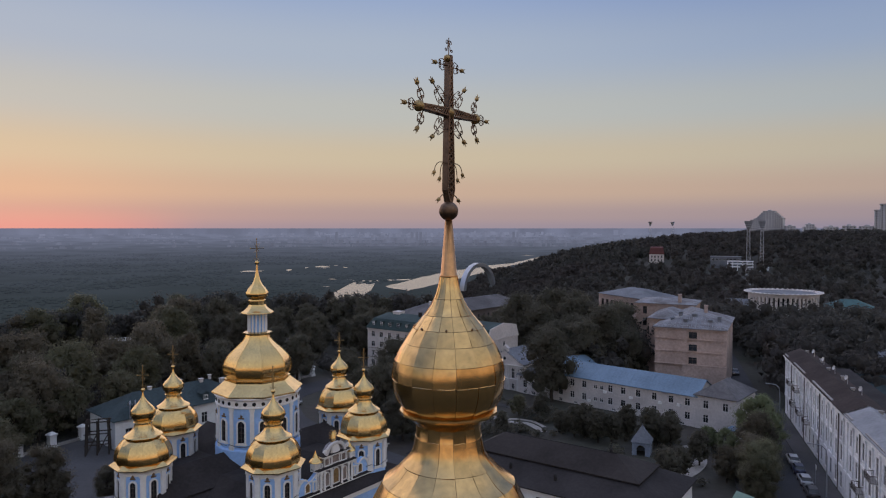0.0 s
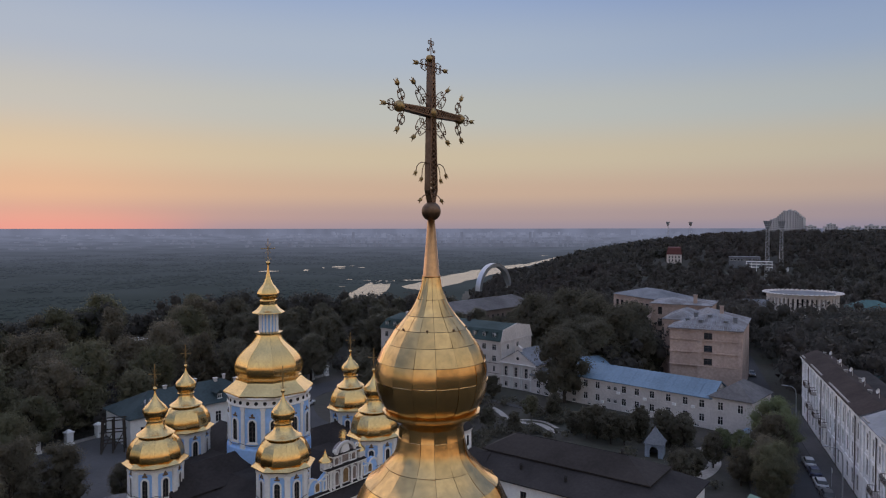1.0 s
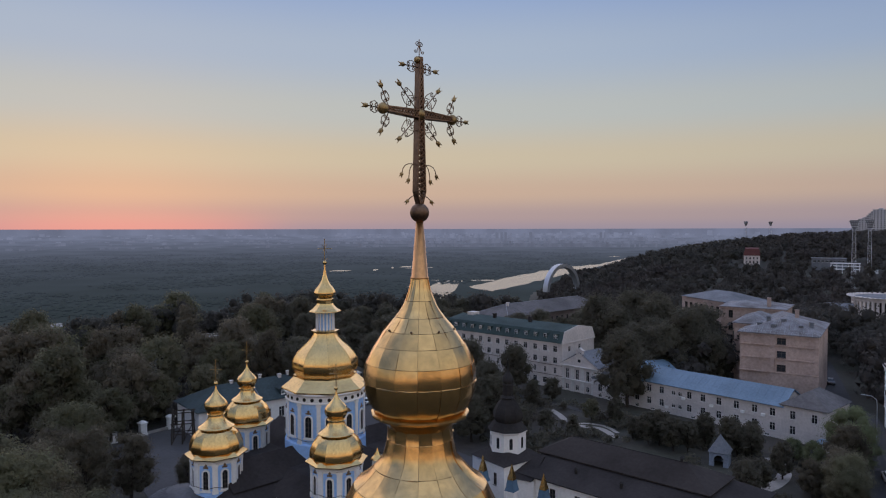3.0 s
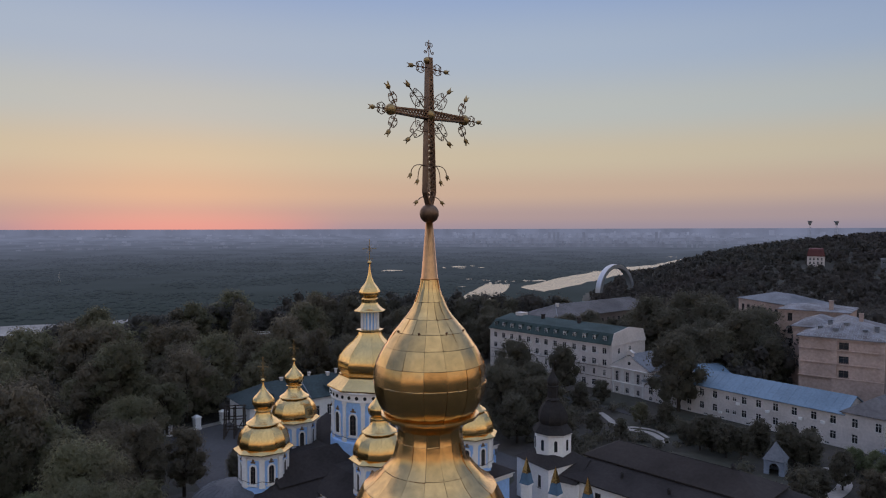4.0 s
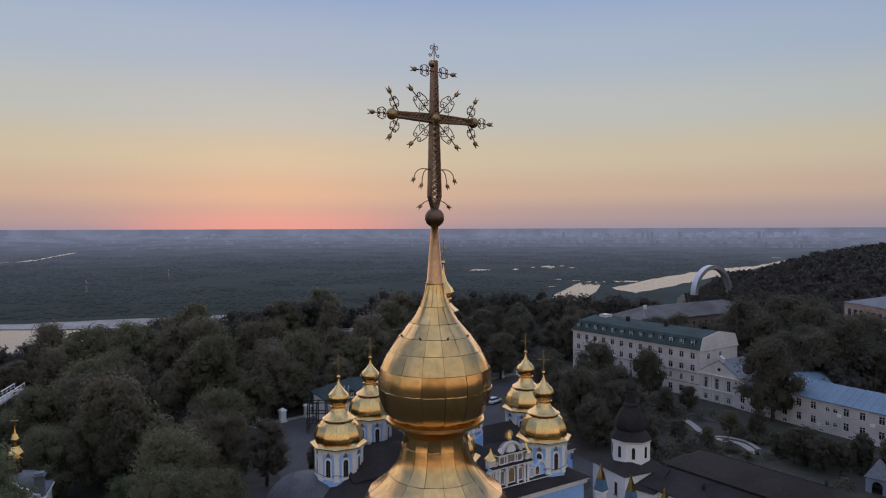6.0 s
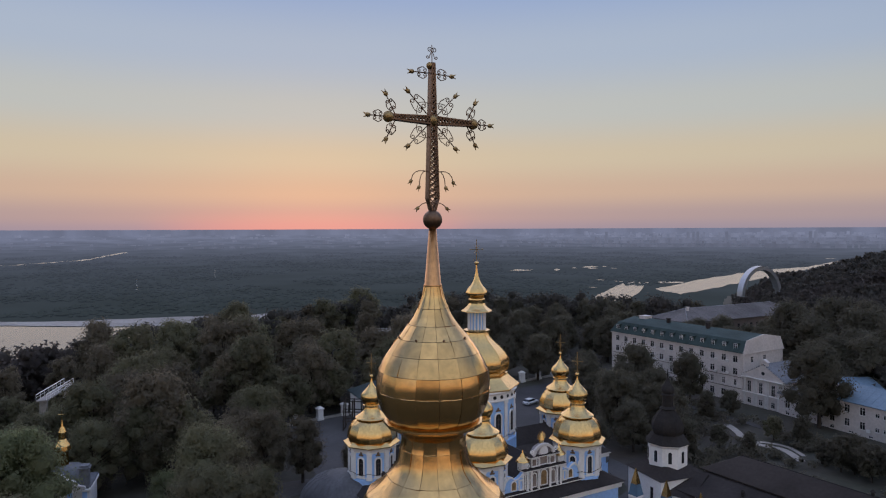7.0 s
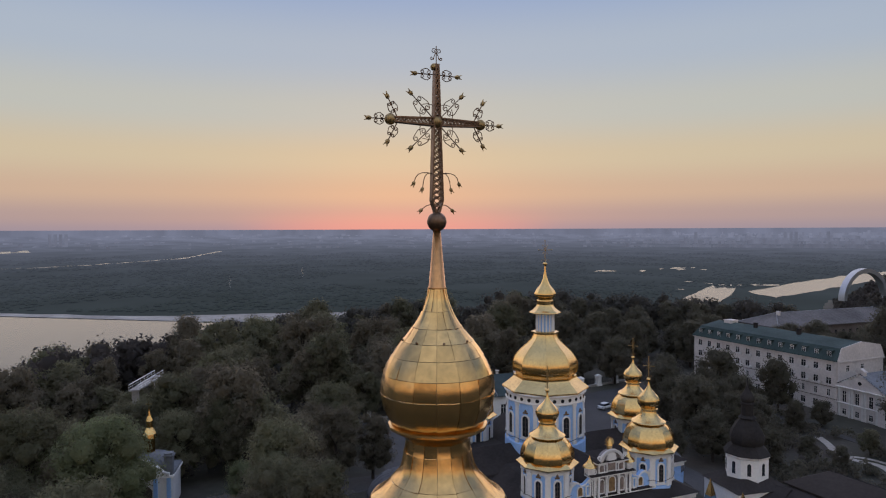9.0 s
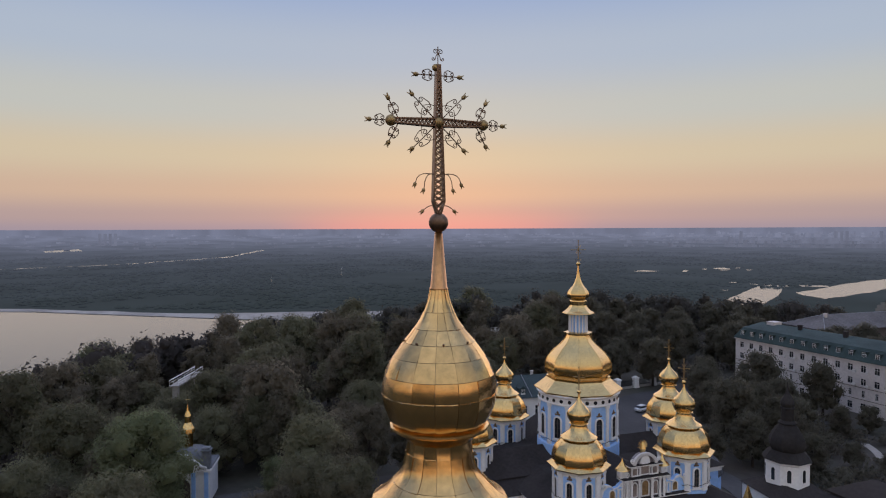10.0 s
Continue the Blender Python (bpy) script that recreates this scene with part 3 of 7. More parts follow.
    lathe(bm, [(0.93, 36.24), (0.98, 36.32), (1.02, 36.36), (1.20, 36.48), (1.37, 36.56), (1.40, 36.61), (1.395, 36.66), (1.33, 36.685), (1.22, 36.66)], 16, phase)
    part("collar", bm, GOLD, tower, "flared faceted gilded collar under the dome", smooth=True).data.set_sharp_from_angle(angle=radians(18))
    bm = B()
    lathe(bm, [(0.25, 40.40), (0.265, 40.43), (0.25, 40.46), (0.235, 40.47), (0.105, 42.02)], 16, phase)
    part("spire", bm, COPPER, tower, "slender gilded spire cone", smooth=True)
    bm = B()
    bmesh.ops.create_uvsphere(bm, u_segments=32, v_segments=18, radius=0.272, matrix=Matrix.Translation((0, 0, 42.27)))
    part("orb", bm, BRONZE, tower, "round burnished orb under the cross", smooth=True)
    for k in range(16):
        for r, z, w in ((1.592, 37.556, 0.013), (0.936, 35.905, 0.011)):
            bm = B()
            pts = []
            for f in range(6):
                a = phase + 2 * math.pi * (k + 0.04 + 0.92 * f / 5) / 16
                pts.append((r * math.cos(a), r * math.sin(a), z + 0.006 * math.sin(k * 2.3 + f * 1.3)))
            tube(bm, pts, w, 5)
            part("seam_roll", bm, GOLD, tower)
    for k in range(16):
        bm = B()
        a = phase + 2 * math.pi * (k + 0.5) / 16
        bmesh.ops.create_icosphere(bm, subdivisions=1, radius=0.022, matrix=Matrix.Translation((1.605 * math.cos(a), 1.605 * math.sin(a), 37.55)))
        part("rivet", bm, BRONZE, tower)
    for k in range(8):
        bm = B()
        a = phase + 2 * math.pi * (k * 2 + 0.5) / 16
        bmesh.ops.create_icosphere(bm, subdivisions=1, radius=0.035, matrix=Matrix.Translation((0.99 * math.cos(a), 0.99 * math.sin(a), 39.02)))
        part("rope_eye", bm, BRONZE, tower)
    frame_ob = new("cross")
    frame_ob.parent = tower
    frame_ob.matrix_local = pose(0, 0, 0, 0, 0, TURNED)
    C = 45.03
    side, web = B(), B()
    lattice_bar(side, web, (0, 0, 42.86), (0, 0, 46.62), 0.36, 0.12, 0.2, 24)
    lattice_bar(side, web, (0, 0, 42.48), (0, 0, 42.86), 0.12, 0.36, 0.2, 2)
    part("mast", side, BRONZE, frame_ob, "tapering mast edge plates")
    part("mast_lattice", web, BRONZE, frame_ob, "crossed openwork of the mast")
    for s in (-1, 1):
        side, web = B(), B()
        lattice_bar(side, web, (s * 0.1, 0, C), (s * 1.3, 0, C), 0.24, 0.15, 0.24, 11)
        part("arm", side, BRONZE, frame_ob)
        part("arm_lattice", web, BRONZE, frame_ob)
    for x, z, r in ((0, C, 0.17), (-1.36, C, 0.155), (1.36, C, 0.155), (-0.07, 46.54, 0.10)):
        bm = B()
        bmesh.ops.create_uvsphere(bm, u_segments=20, v_segments=12, radius=r, matrix=Matrix.Translation((x, 0, z)))
        part("boss", bm, BOSS, frame_ob, "round gilded boss", smooth=True)

    def s_scroll(bm, at, d, f, points, r=0.013):
        """A forged S: a curl at each end of a bow. points: (u, v) along and beside the rod: outer curl and its radius, bow, inner curl and its radius."""
        (u0, v0, r0), bow, (u1, v1, r1) = points
        side = Vector((-d.z, 0, d.x)) * f
        line = []
        for k in range(11):
            g = k / 10
            a = radians(-330 + 420 * g)
            rr = r0 * (0.35 + 0.65 * g)
            line.append((u0 + rr * math.cos(a), v0 + rr * math.sin(a)))
        line += bow
        for k in range(11):
            g = k / 10
            a = radians(90 + 420 * g)
            rr = r1 * (1 - 0.65 * g)
            line.append((u1 + rr * math.cos(a), v1 + rr * math.sin(a)))
        pts = [at + d * u + side * v for u, v in catmull(line, 2)]
        tube(bm, pts, r, 5)

    def spray(at, tip, k, size):
        """A rod from at to tip with a tulip bud, and a forged S on either side. k: how far along the curls sit."""
        bm = B()
        at, tip = Vector(at), Vector(tip)
        d = (tip - at).normalized()
        length = (tip - at).length
        tube(bm, [at, (at + tip) / 2, tip], 0.016, 6)
        for f in (1, -1):
            s_scroll(bm, at, d, f, ((length * k, size * 0.95, size * 0.8), [(length * (k - 0.14), size * 2.1), (length * (k - 0.25), size * 2.25), (length * (k - 0.34), size * 1.9)], (length * (k - 0.36), size * 0.95, size * 0.85)))
        part("spray", bm, BRONZE, frame_ob, "wrought spray with forged scrolls")
        bm = B()
        bud(bm, tip, d, 0.165)
        part("bud", bm, BOSS, frame_ob, "dull gilded tulip bud")

    for sx in (-1, 1):
        for sz in (-1, 1):
            spray((sx * 0.10, 0, C + sz * 0.10), (sx * 0.72, 0, C + sz * 0.70), 0.74, 0.092)
            # stays from the scrolls to the mast
            bm = B()
            tube(bm, catmull([(sx * 0.12, 0, C + sz * 0.46), (sx * 0.25, 0, C + sz * 0.49), (sx * 0.42, 0, C + sz * 0.46)], 3), 0.011, 5)
            tube(bm, catmull([(sx * 0.47, 0, C + sz * 0.10), (sx * 0.50, 0, C + sz * 0.22), (sx * 0.46, 0, C + sz * 0.38)], 3), 0.011, 5)
            part("bow", bm, BRONZE, frame_ob)
            spray((sx * 1.16, 0, C + sz * 0.08), (sx * 1.41, 0, C + sz * 0.55), 0.70, 0.062)
        spray((sx * 1.46, 0, C), (sx * 1.90, 0, C), 0.68, 0.070)
        spray((sx * 0.08, 0, 46.33), (sx * 0.58, 0, 46.32), 0.66, 0.070)
        for reach, drop in ((0.55, 0.24), (0.30, 0.40)):
            bm = B()
            z0 = 43.60
            pts = [Vector((sx * (0.12 + reach * math.sin(f * 1.5)), 0, z0 + 0.06 * math.sin(f * 3) - drop * f * f)) for f in (0, 0.2, 0.4, 0.6, 0.8, 1.0)]
            tube(bm, pts, 0.013, 5)
            part("tendril", bm, BRONZE, frame_ob, "drooping wrought tendril")
            bm = B()
            bud(bm, pts[-1], (sx * 0.4, 0, -1), 0.135)
            part("bud", bm, BOSS, frame_ob, "dull gilded tulip bud")
        bm = B()
        pts = [Vector((sx * (0.14 + 0.30 * f), 0, 42.74 - 0.16 * f * f + 0.04 * f)) for f in (0, 0.33, 0.66, 1.0)]
        tube(bm, pts, 0.013, 5)
        part("tendril", bm, BRONZE, frame_ob)
        bm = B()
        bud(bm, pts[-1], (sx * 0.8, 0, -0.8), 0.135)
        part("bud", bm, BOSS, frame_ob, "dull gilded tulip bud")
    bm = B()
    tube(bm, [(0, 0, 46.62), (0, 0, 47.12)], 0.014, 5)
    for f in (1, -1):
        scroll(bm, (0, 0, 46.98), (0, 0, 1), 1.25, 0.075, 0.012, f)
        tube(bm, [(0, 0, 46.98), (f * 0.06, 0, 46.84), (f * 0.09, 0, 46.74)], 0.012, 5)
        scroll(bm, (f * 0.09, 0, 46.78), (0, 0, -1), 1.1, 0.05, 0.012, f)
    part("finial", bm, BRONZE, frame_ob, "scrolled finial at the top of the cross")


build_bell_tower()


# ---- cathedral ----
CATH = pose(-27.2, 98.1, 0, 0, 0, 52.3)


SHADEROOF = material("lead_grey_sheet", (0.11, 0.115, 0.13), 0.7, 0.2, 0.3, 0.6, 0.15, 5, spec=0.3)
GREYSTUCCO = material("grey_stucco", (0.25, 0.24, 0.26), 0.9, 0, 0.5, 3.0, 0.4, 10, second=(0.15, 0.12, 0.11))


def small_cross(parent, z, h, w, s=0.05):
    bm = B()
    s *= 0.85
    lathe(bm, [(s * 1.2, z), (s * 0.8, z + h)], 6)
    part("cross", bm, BOSS, parent, "thin dull gilded openwork cross")
    bm = B()
    tube(bm, [(-w / 2, 0, z + h * 0.6), (w / 2, 0, z + h * 0.6)], s * 0.9, 6)
    for g in (-1, 1):
        tube(bm, [(g * w * 0.1, 0, z + h * 0.12), (g * w * 0.22, 0, z + h * 0.2), (g * w * 0.24, 0, z + h * 0.12)], s * 0.5, 4)
    for x0, z0, x1, z1 in ((-w * 0.2, 0.42, w * 0.2, 0.80), (w * 0.2, 0.42, -w * 0.2, 0.80)):
        tube(bm, [(x0, 0, z + h * z0), (x1, 0, z + h * z1)], s * 0.5, 4)
    for x, zz in ((-w / 2, z + h * 0.6), (w / 2, z + h * 0.6), (0, z + h)):
        bmesh.ops.create_icosphere(bm, subdivisions=1, radius=s * 1.7, matrix=Matrix.Translation((x, 0, zz)))
    part("cross_bar", bm, BOSS, parent)
    bm = B()
    bmesh.ops.create_uvsphere(bm, u_segments=12, v_segments=8, radius=h * 0.09, matrix=Matrix.Translation((0, 0, z)))
    part("orb", bm, GOLD_FAR, parent, smooth=True)


ORNAMENT = material("brown_gilt_stucco", (0.20, 0.13, 0.075), 0.7, 0.2, 0.4, 4.0, 0.3, 14)


def drum_window(parent, m, w, z0, z1):
    """An arched window with a white surround and a small hood."""
    inner, outer = arch_outline(w, z0, z1), arch_outline(w + 0.36, z0 - 0.18, z1 + 0.2)
    bm = B()
    ring_outline(bm, inner, outer, -0.16, 0.10, m)
    box(bm, -w / 2 - 0.32, -0.2, z0 - 0.34, w / 2 + 0.32, 0.1, z0 - 0.16, m)
    win = part("window", bm, WHITE, parent, "arched window with a white moulded surround")
    bm = B()
    upright(bm, inner, -0.05, -0.02, m)
    part("pane", bm, PANE, win)
    bm = B()
    box(bm, -0.03, -0.085, z0, 0.03, -0.04, z1 - 0.1, m)
    for k in range(1, 4):
        z = z0 + (z1 - z0) * k / 4.2
        box(bm, -w / 2, -0.08, z - 0.025, w / 2, -0.045, z + 0.025, m)
    part("glazing_bar", bm, DARKFRAME, win)
    bm = B()
    upright(bm, [(-w * 0.42, z1 + 0.34), (w * 0.42, z1 + 0.34), (0.12, z1 + 0.60), (0.20, z1 + 0.72), (0, z1 + 0.95), (-0.20, z1 + 0.72), (-0.12, z1 + 0.60)], -0.09, 0.05, m)
    for x in (-0.34, 0.34):
        bmesh.ops.create_icosphere(bm, subdivisions=1, radius=0.12, matrix=m @ Matrix.Translation((x * w, -0.08, z1 + 0.46)))
    part("stucco_ornament", bm, ORNAMENT, win, "brown gilt stucco ornament")


def cable(parent, r, z, n, turn):
    """A dark cable slung round a drum from corner to corner."""
    bm = B()
    pts = []
    for k in range(n * 4 + 1):
        a = radians(turn) + 2 * math.pi * k / (n * 4)
        f = (k % 4) / 4
        rr = r * math.cos(math.pi / n) / math.cos((f - 0.5) * 2 * math.pi / n) if f else r
        pts.append((rr * math.cos(a), rr * math.sin(a), z - 0.35 * math.sin(math.pi * f)))
    tube(bm, pts, 0.035, 4)
    part("cable", bm, DARKFRAME, parent, "dark cable slung round the drum")


def side_cupola(l, a):
    """One of the six lesser domes on its drum."""
    dome = thing("cupola", CATH @ pose(l, a, 0, 0, 0, -52.3), "gilded pear dome on a blue and white octagonal drum", "dome", "lesser domes of the cathedral")
    ph = radians(22.5)
    bm = B()
    lathe(bm, [(3.42, 5.5), (3.42, 8.0), (3.3, 8.15), (3.22, 8.2), (3.22, 12.1)], 8, ph)
    part("drum", bm, BLUE, dome, "sky-blue plastered drum")
    for k in range(8):
        bm = B()
        m = pose(0, 0, 0, 0, 0, 45 * k + 22.5) @ pose(3.24, 0, 0, 0, 0, 90)
        box(bm, -0.34, -0.10, 8.1, 0.34, 0.25, 11.9, m)
        box(bm, -0.42, -0.16, 11.65, 0.42, 0.25, 11.95, m)
        box(bm, -0.42, -0.16, 8.1, 0.42, 0.25, 8.45, m)
        part("pilaster", bm, WHITE, dome)
        m = pose(0, 0, 0, 0, 0, 45 * k) @ pose(3.22 * math.cos(ph) + 0.02, 0, 0, 0, 0, 90)
        drum_window(dome, m, 0.70, 8.6, 11.0)
        bm = B()
        box(bm, -1.0, -0.05, 11.72, 1.0, 0.05, 12.0, m)
        part("panel_head", bm, WHITE, dome)
    bm = B()
    lathe(bm, [(3.2, 11.9), (3.42, 12.0), (3.48, 12.2), (3.72, 12.36)], 8, ph)
    part("cornice", bm, WHITE, dome)
    bm = B()
    lathe(bm, [(3.76, 12.37), (4.0, 12.50), (4.02, 12.62), (3.75, 12.76), (3.45, 12.94), (3.32, 13.04)], 8, ph)
    part("eave", bm, GOLD_FAR, dome, "flared gilded eave")
    bm = B()
    prof = catmull([(3.37, 13.04), (3.42, 13.3), (3.36, 13.95), (3.08, 14.72), (2.60, 15.4), (2.06, 15.86)], 4)
    lathe(bm, prof, 12, ph)
    part("dome", bm, GOLD_FAR, dome, "faceted gilded dome", smooth=True).data.set_sharp_from_angle(angle=radians(24))
    bm = B()
    lathe(bm, catmull([(1.95, 15.84), (2.32, 15.95), (2.30, 16.08), (1.85, 16.36), (1.28, 16.85), (1.04, 17.35), (1.0, 17.65)], 3), 12, ph)
    part("neck", bm, GOLD_FAR, dome, smooth=True).data.set_sharp_from_angle(angle=radians(24))
    bm = B()
    lathe(bm, catmull([(1.0, 17.65), (1.22, 17.74), (1.10, 17.88), (1.40, 18.4), (1.51, 18.9), (1.32, 19.4), (0.86, 19.9), (0.42, 20.4), (0.17, 20.95), (0.06, 21.6)], 4), 12, ph)
    part("onion", bm, GOLD_FAR, dome, "small gilded onion finial", smooth=True).data.set_sharp_from_angle(angle=radians(24))
    small_cross(dome, 21.7, 3.1, 1.4, 0.075)
    cable(dome, 3.52, 9.1, 8, 22.5)
    for k in range(12):
        bm = B()
        a = ph + 2 * math.pi * k / 12
        tube(bm, [((r + 0.01) * math.cos(a), (r + 0.01) * math.sin(a), z) for r, z in prof[::2]], 0.022, 4)
        part("rib", bm, GOLD_FAR, dome)
    return dome


def build_cathedral():
    cath = thing("cathedral", CATH, "sky-blue and white baroque cathedral with dark sheet roofs", "church")
    # main body and aisles, as crossing gabled blocks
    def block(x0, x1, y0, y1, h):
        bm = B()
        box(bm, x0, y0, 0, x1, y1, h)
        part("wall", bm, BLUE, cath)
        bm = B()
        box(bm, x0 - 0.35, y0 - 0.35, h - 0.55, x1 + 0.35, y1 + 0.35, h)
        box(bm, x0 - 0.55, y0 - 0.55, h, x1 + 0.55, y1 + 0.55, h + 0.28)
        part("cornice", bm, WHITE, cath)

    def gable_roof(x0, x1, y0, y1, z, rise, along):
        bm = B()
        if along == "y":
            c = (x0 + x1) / 2
            upright(bm, [(x0, z), (x1, z), (c, z + rise)], y0, y1)
        else:
            c = (y0 + y1) / 2
            turn = Matrix.Rotation(radians(90), 4, "Z")
            upright(bm, [(y0, z), (y1, z), (c, z + rise)], -x1, -x0, turn)
        part("roof", bm, DARKROOF, cath, "dark seamed sheet roof")

    def hip(x0, x1, y0, y1, z, rise, inset):
        bm = B()
        lo = [bm.verts.new(p) for p in ((x0, y0, z), (x1, y0, z), (x1, y1, z), (x0, y1, z))]
        hi = [bm.verts.new(p) for p in ((x0 + inset, y0 + inset, z + rise), (x1 - inset, y0 + inset, z + rise), (x1 - inset, y1 - inset, z + rise), (x0 + inset, y1 - inset, z + rise))]
        bm.faces.new(lo[::-1])
        bm.faces.new(hi)
        for i in range(4):
            j = (i + 1) % 4
            bm.faces.new((lo[i], lo[j], hi[j], hi[i]))
        part("roof", bm, DARKROOF, cath, "dark seamed sheet roof")

    block(-12.2, 12.2, -17.6, 14, 6.8)
    block(-20.4, 20.4, -6.4, 5.6, 6.4)
    hip(-13.0, 13.0, -18.4, 14.8, 7.09, 1.9, 4.4)
    hip(-21.2, 21.2, -7.2, 6.4, 6.69, 1.7, 3.6)
    gable_roof(-5.4, 5.4, -15.6, 13, 8.6, 2.9, "y")
    gable_roof(-17.5, 17.5, -4.6, 4.2, 8.2, 2.6, "x")
    # rounded chapel roof
    for cx, cy, r, top in ((-21.5, 1.6, 5.8, 8.4), (19.6, -0.6, 5.2, 7.6)):
        bm = B()
        lathe(bm, [(r - 0.3, 0), (r - 0.3, top - 3.4)], 24, 0, pose(cx, cy, 0))
        part("apse_wall", bm, BLUE, cath)
        curve = [(r * f, top - 3.4 * (1 - g)) for f, g in ((1, 0), (0.98, 0.12), (0.86, 0.48), (0.64, 0.78), (0.34, 0.94), (0.02, 1.0))]
        bm = B()
        lathe(bm, curve, 24, 0, pose(cx, cy, 0))
        part("apse_roof", bm, SHADEROOF, cath, "grey ribbed half-dome roof", smooth=True)
        for k in range(24):
            a = 2 * math.pi * k / 24
            bm = B()
            tube(bm, [(cx + (q + 0.01) * math.cos(a), cy + (q + 0.01) * math.sin(a), z + 0.01) for q, z in curve[:-1]], 0.04, 4)
            part("apse_rib", bm, SHADEROOF, cath)
    # central drum
    ph = radians(15)
    bm = B()
    lathe(bm, [(6.05, 8.5), (6.05, 11.1), (5.9, 11.25), (5.76, 11.3), (5.76, 18.2)], 24, ph)
    part("drum", bm, BLUE, cath, "round sky-blue central drum")
    for k in range(12):
        m = pose(0, 0, 0, 0, 0, 30 * k + 15) @ pose(5.76, 0, 0, 0, 0, 90)
        bm = B()
        box(bm, -0.28, -0.12, 11.2, 0.28, 0.3, 17.0, m)
        box(bm, -0.38, -0.18, 16.7, 0.38, 0.3, 17.05, m)
        box(bm, -0.38, -0.18, 11.2, 0.38, 0.3, 11.7, m)
        part("pilaster", bm, WHITE, cath)
        drum_window(cath, pose(0, 0, 0, 0, 0, 30 * k) @ pose(5.74, 0, 0, 0, 0, 90), 0.98, 12.3, 15.3)
    bm = B()
    lathe(bm, [(5.8, 17.0), (6.0, 17.1), (6.0, 17.25), (5.88, 17.3), (5.88, 18.1), (6.1, 18.25), (6.2, 18.4), (6.15, 18.5)], 24, ph)
    part("frieze", bm, WHITE, cath, "white frieze of round openings")
    for k in range(30):
        m = pose(0, 0, 0, 0, 0, 12 * k) @ pose(5.885, 0, 17.7, 0, 90, 0)
        bm = B()
        lathe(bm, [(0.27, -0.06), (0.27, 0.012)], 12, 0, m)
        part("roundel", bm, PANE, cath)
    eight = radians(22.5 - 52.3)
    bm = B()
    lathe(bm, [(5.9, 18.35), (6.45, 18.55), (6.5, 18.74), (6.0, 19.12), (5.4, 19.58), (4.9, 20.0), (4.72, 20.2)], 8, eight)
    part("eave", bm, GOLD_FAR, cath, "flared octagonal gilded eave")
    bm = B()
    lathe(bm, [(4.72, 20.2), (4.76, 20.44), (4.45, 20.52), (4.42, 20.78), (4.62, 20.86)], 8, eight)
    part("dome_base", bm, GOLD_FAR, cath)
    bm = B()
    lathe(bm, catmull([(4.55, 20.8), (4.78, 21.3), (4.86, 21.9), (4.75, 22.6), (4.36, 23.4), (3.58, 24.3), (2.58, 25.2), (1.90, 26.0), (1.68, 26.6)], 4), 8, eight)
    part("dome", bm, GOLD_FAR, cath, "large faceted gilded dome", smooth=True).data.set_sharp_from_angle(angle=radians(30))
    ribs = catmull([(4.55, 20.8), (4.78, 21.3), (4.86, 21.9), (4.75, 22.6), (4.36, 23.4), (3.58, 24.3), (2.58, 25.2), (1.90, 26.0), (1.68, 26.6)], 3)
    for k in range(8):
        bm = B()
        a = eight + 2 * math.pi * k / 8
        tube(bm, [((r + 0.01) * math.cos(a), (r + 0.01) * math.sin(a), z) for r, z in ribs], 0.055, 5)
        part("rib", bm, GOLD_FAR, cath)
    cable(cath, 6.25, 12.1, 12, 15)
    bm = B()
    lathe(bm, [(1.75, 26.6), (2.1, 26.75), (2.1, 26.95), (1.6, 27.05)], 8, eight)
    part("lantern_base", bm, GOLD_FAR, cath)
    bm = B()
    lathe(bm, [(1.22, 27.0), (1.22, 29.8)], 16, 0)
    part("lantern", bm, BLUE, cath, "pale lantern between the gilded tiers")
    for k in range(16):
        bm = B()
        a = 2 * math.pi * k / 16
        lathe(bm, [(0.16, 27.02), (0.13, 27.2), (0.12, 29.4), (0.18, 29.6)], 8, 0, Matrix.Translation((1.30 * math.cos(a), 1.30 * math.sin(a), 0)))
        part("column", bm, WHITE, cath)
    bm = B()
    lathe(bm, catmull([(1.5, 29.6), (2.30, 29.75), (2.30, 29.9), (1.85, 30.2), (1.35, 30.7), (1.2, 31.0)], 3), 8, eight)
    part("lantern_eave", bm, GOLD_FAR, cath)
    bm = B()
    lathe(bm, catmull([(1.2, 31.0), (1.25, 31.6), (1.15, 31.8), (1.5, 32.2), (1.6, 32.6), (1.35, 33.2), (0.8, 33.9), (0.45, 34.6), (0.2, 35.6), (0.08, 36.9)], 4), 8, eight)
    part("onion", bm, GOLD_FAR, cath, "small gilded onion finial", smooth=True).data.set_sharp_from_angle(angle=radians(30))
    holder = new("main_cross")
    holder.parent = cath
    small_cross(holder, 37.1, 3.5, 2.3, 0.07)
    # scrolled west gable in two tiers
    for side_x in (-1, 1):
        wing = [(3.0, 8.0), (6.5, 8.0), (6.5, 8.9), (6.15, 9.9), (5.5, 10.35), (4.9, 10.2), (4.5, 9.75), (3.9, 9.9), (3.0, 10.6)]
        wing = [(side_x * x, z) for x, z in wing][::side_x]
        bm = B()
        upright(bm, wing, -16.2, -15.6)
        part("gable_wing", bm, BLUE, cath, "scrolled blue gable wing")
        bm = B()
        cx, cz = side_x * 4.7, 9.1
        ring_outline(bm, [(cx + (x - cx) * 0.84, cz + (z - cz) * 0.84) for x, z in wing], [(cx + (x - cx) * 1.03, cz + (z - cz) * 1.04) for x, z in wing], -16.35, -16.15)
        part("gable_moulding", bm, WHITE, cath)
    bm = B()
    box(bm, -3.1, -16.4, 8.0, 3.1, -15.5, 10.7)
    part("gable_tier", bm, GREYSTUCCO, cath, "grey stuccoed gable tier")
    bm = B()
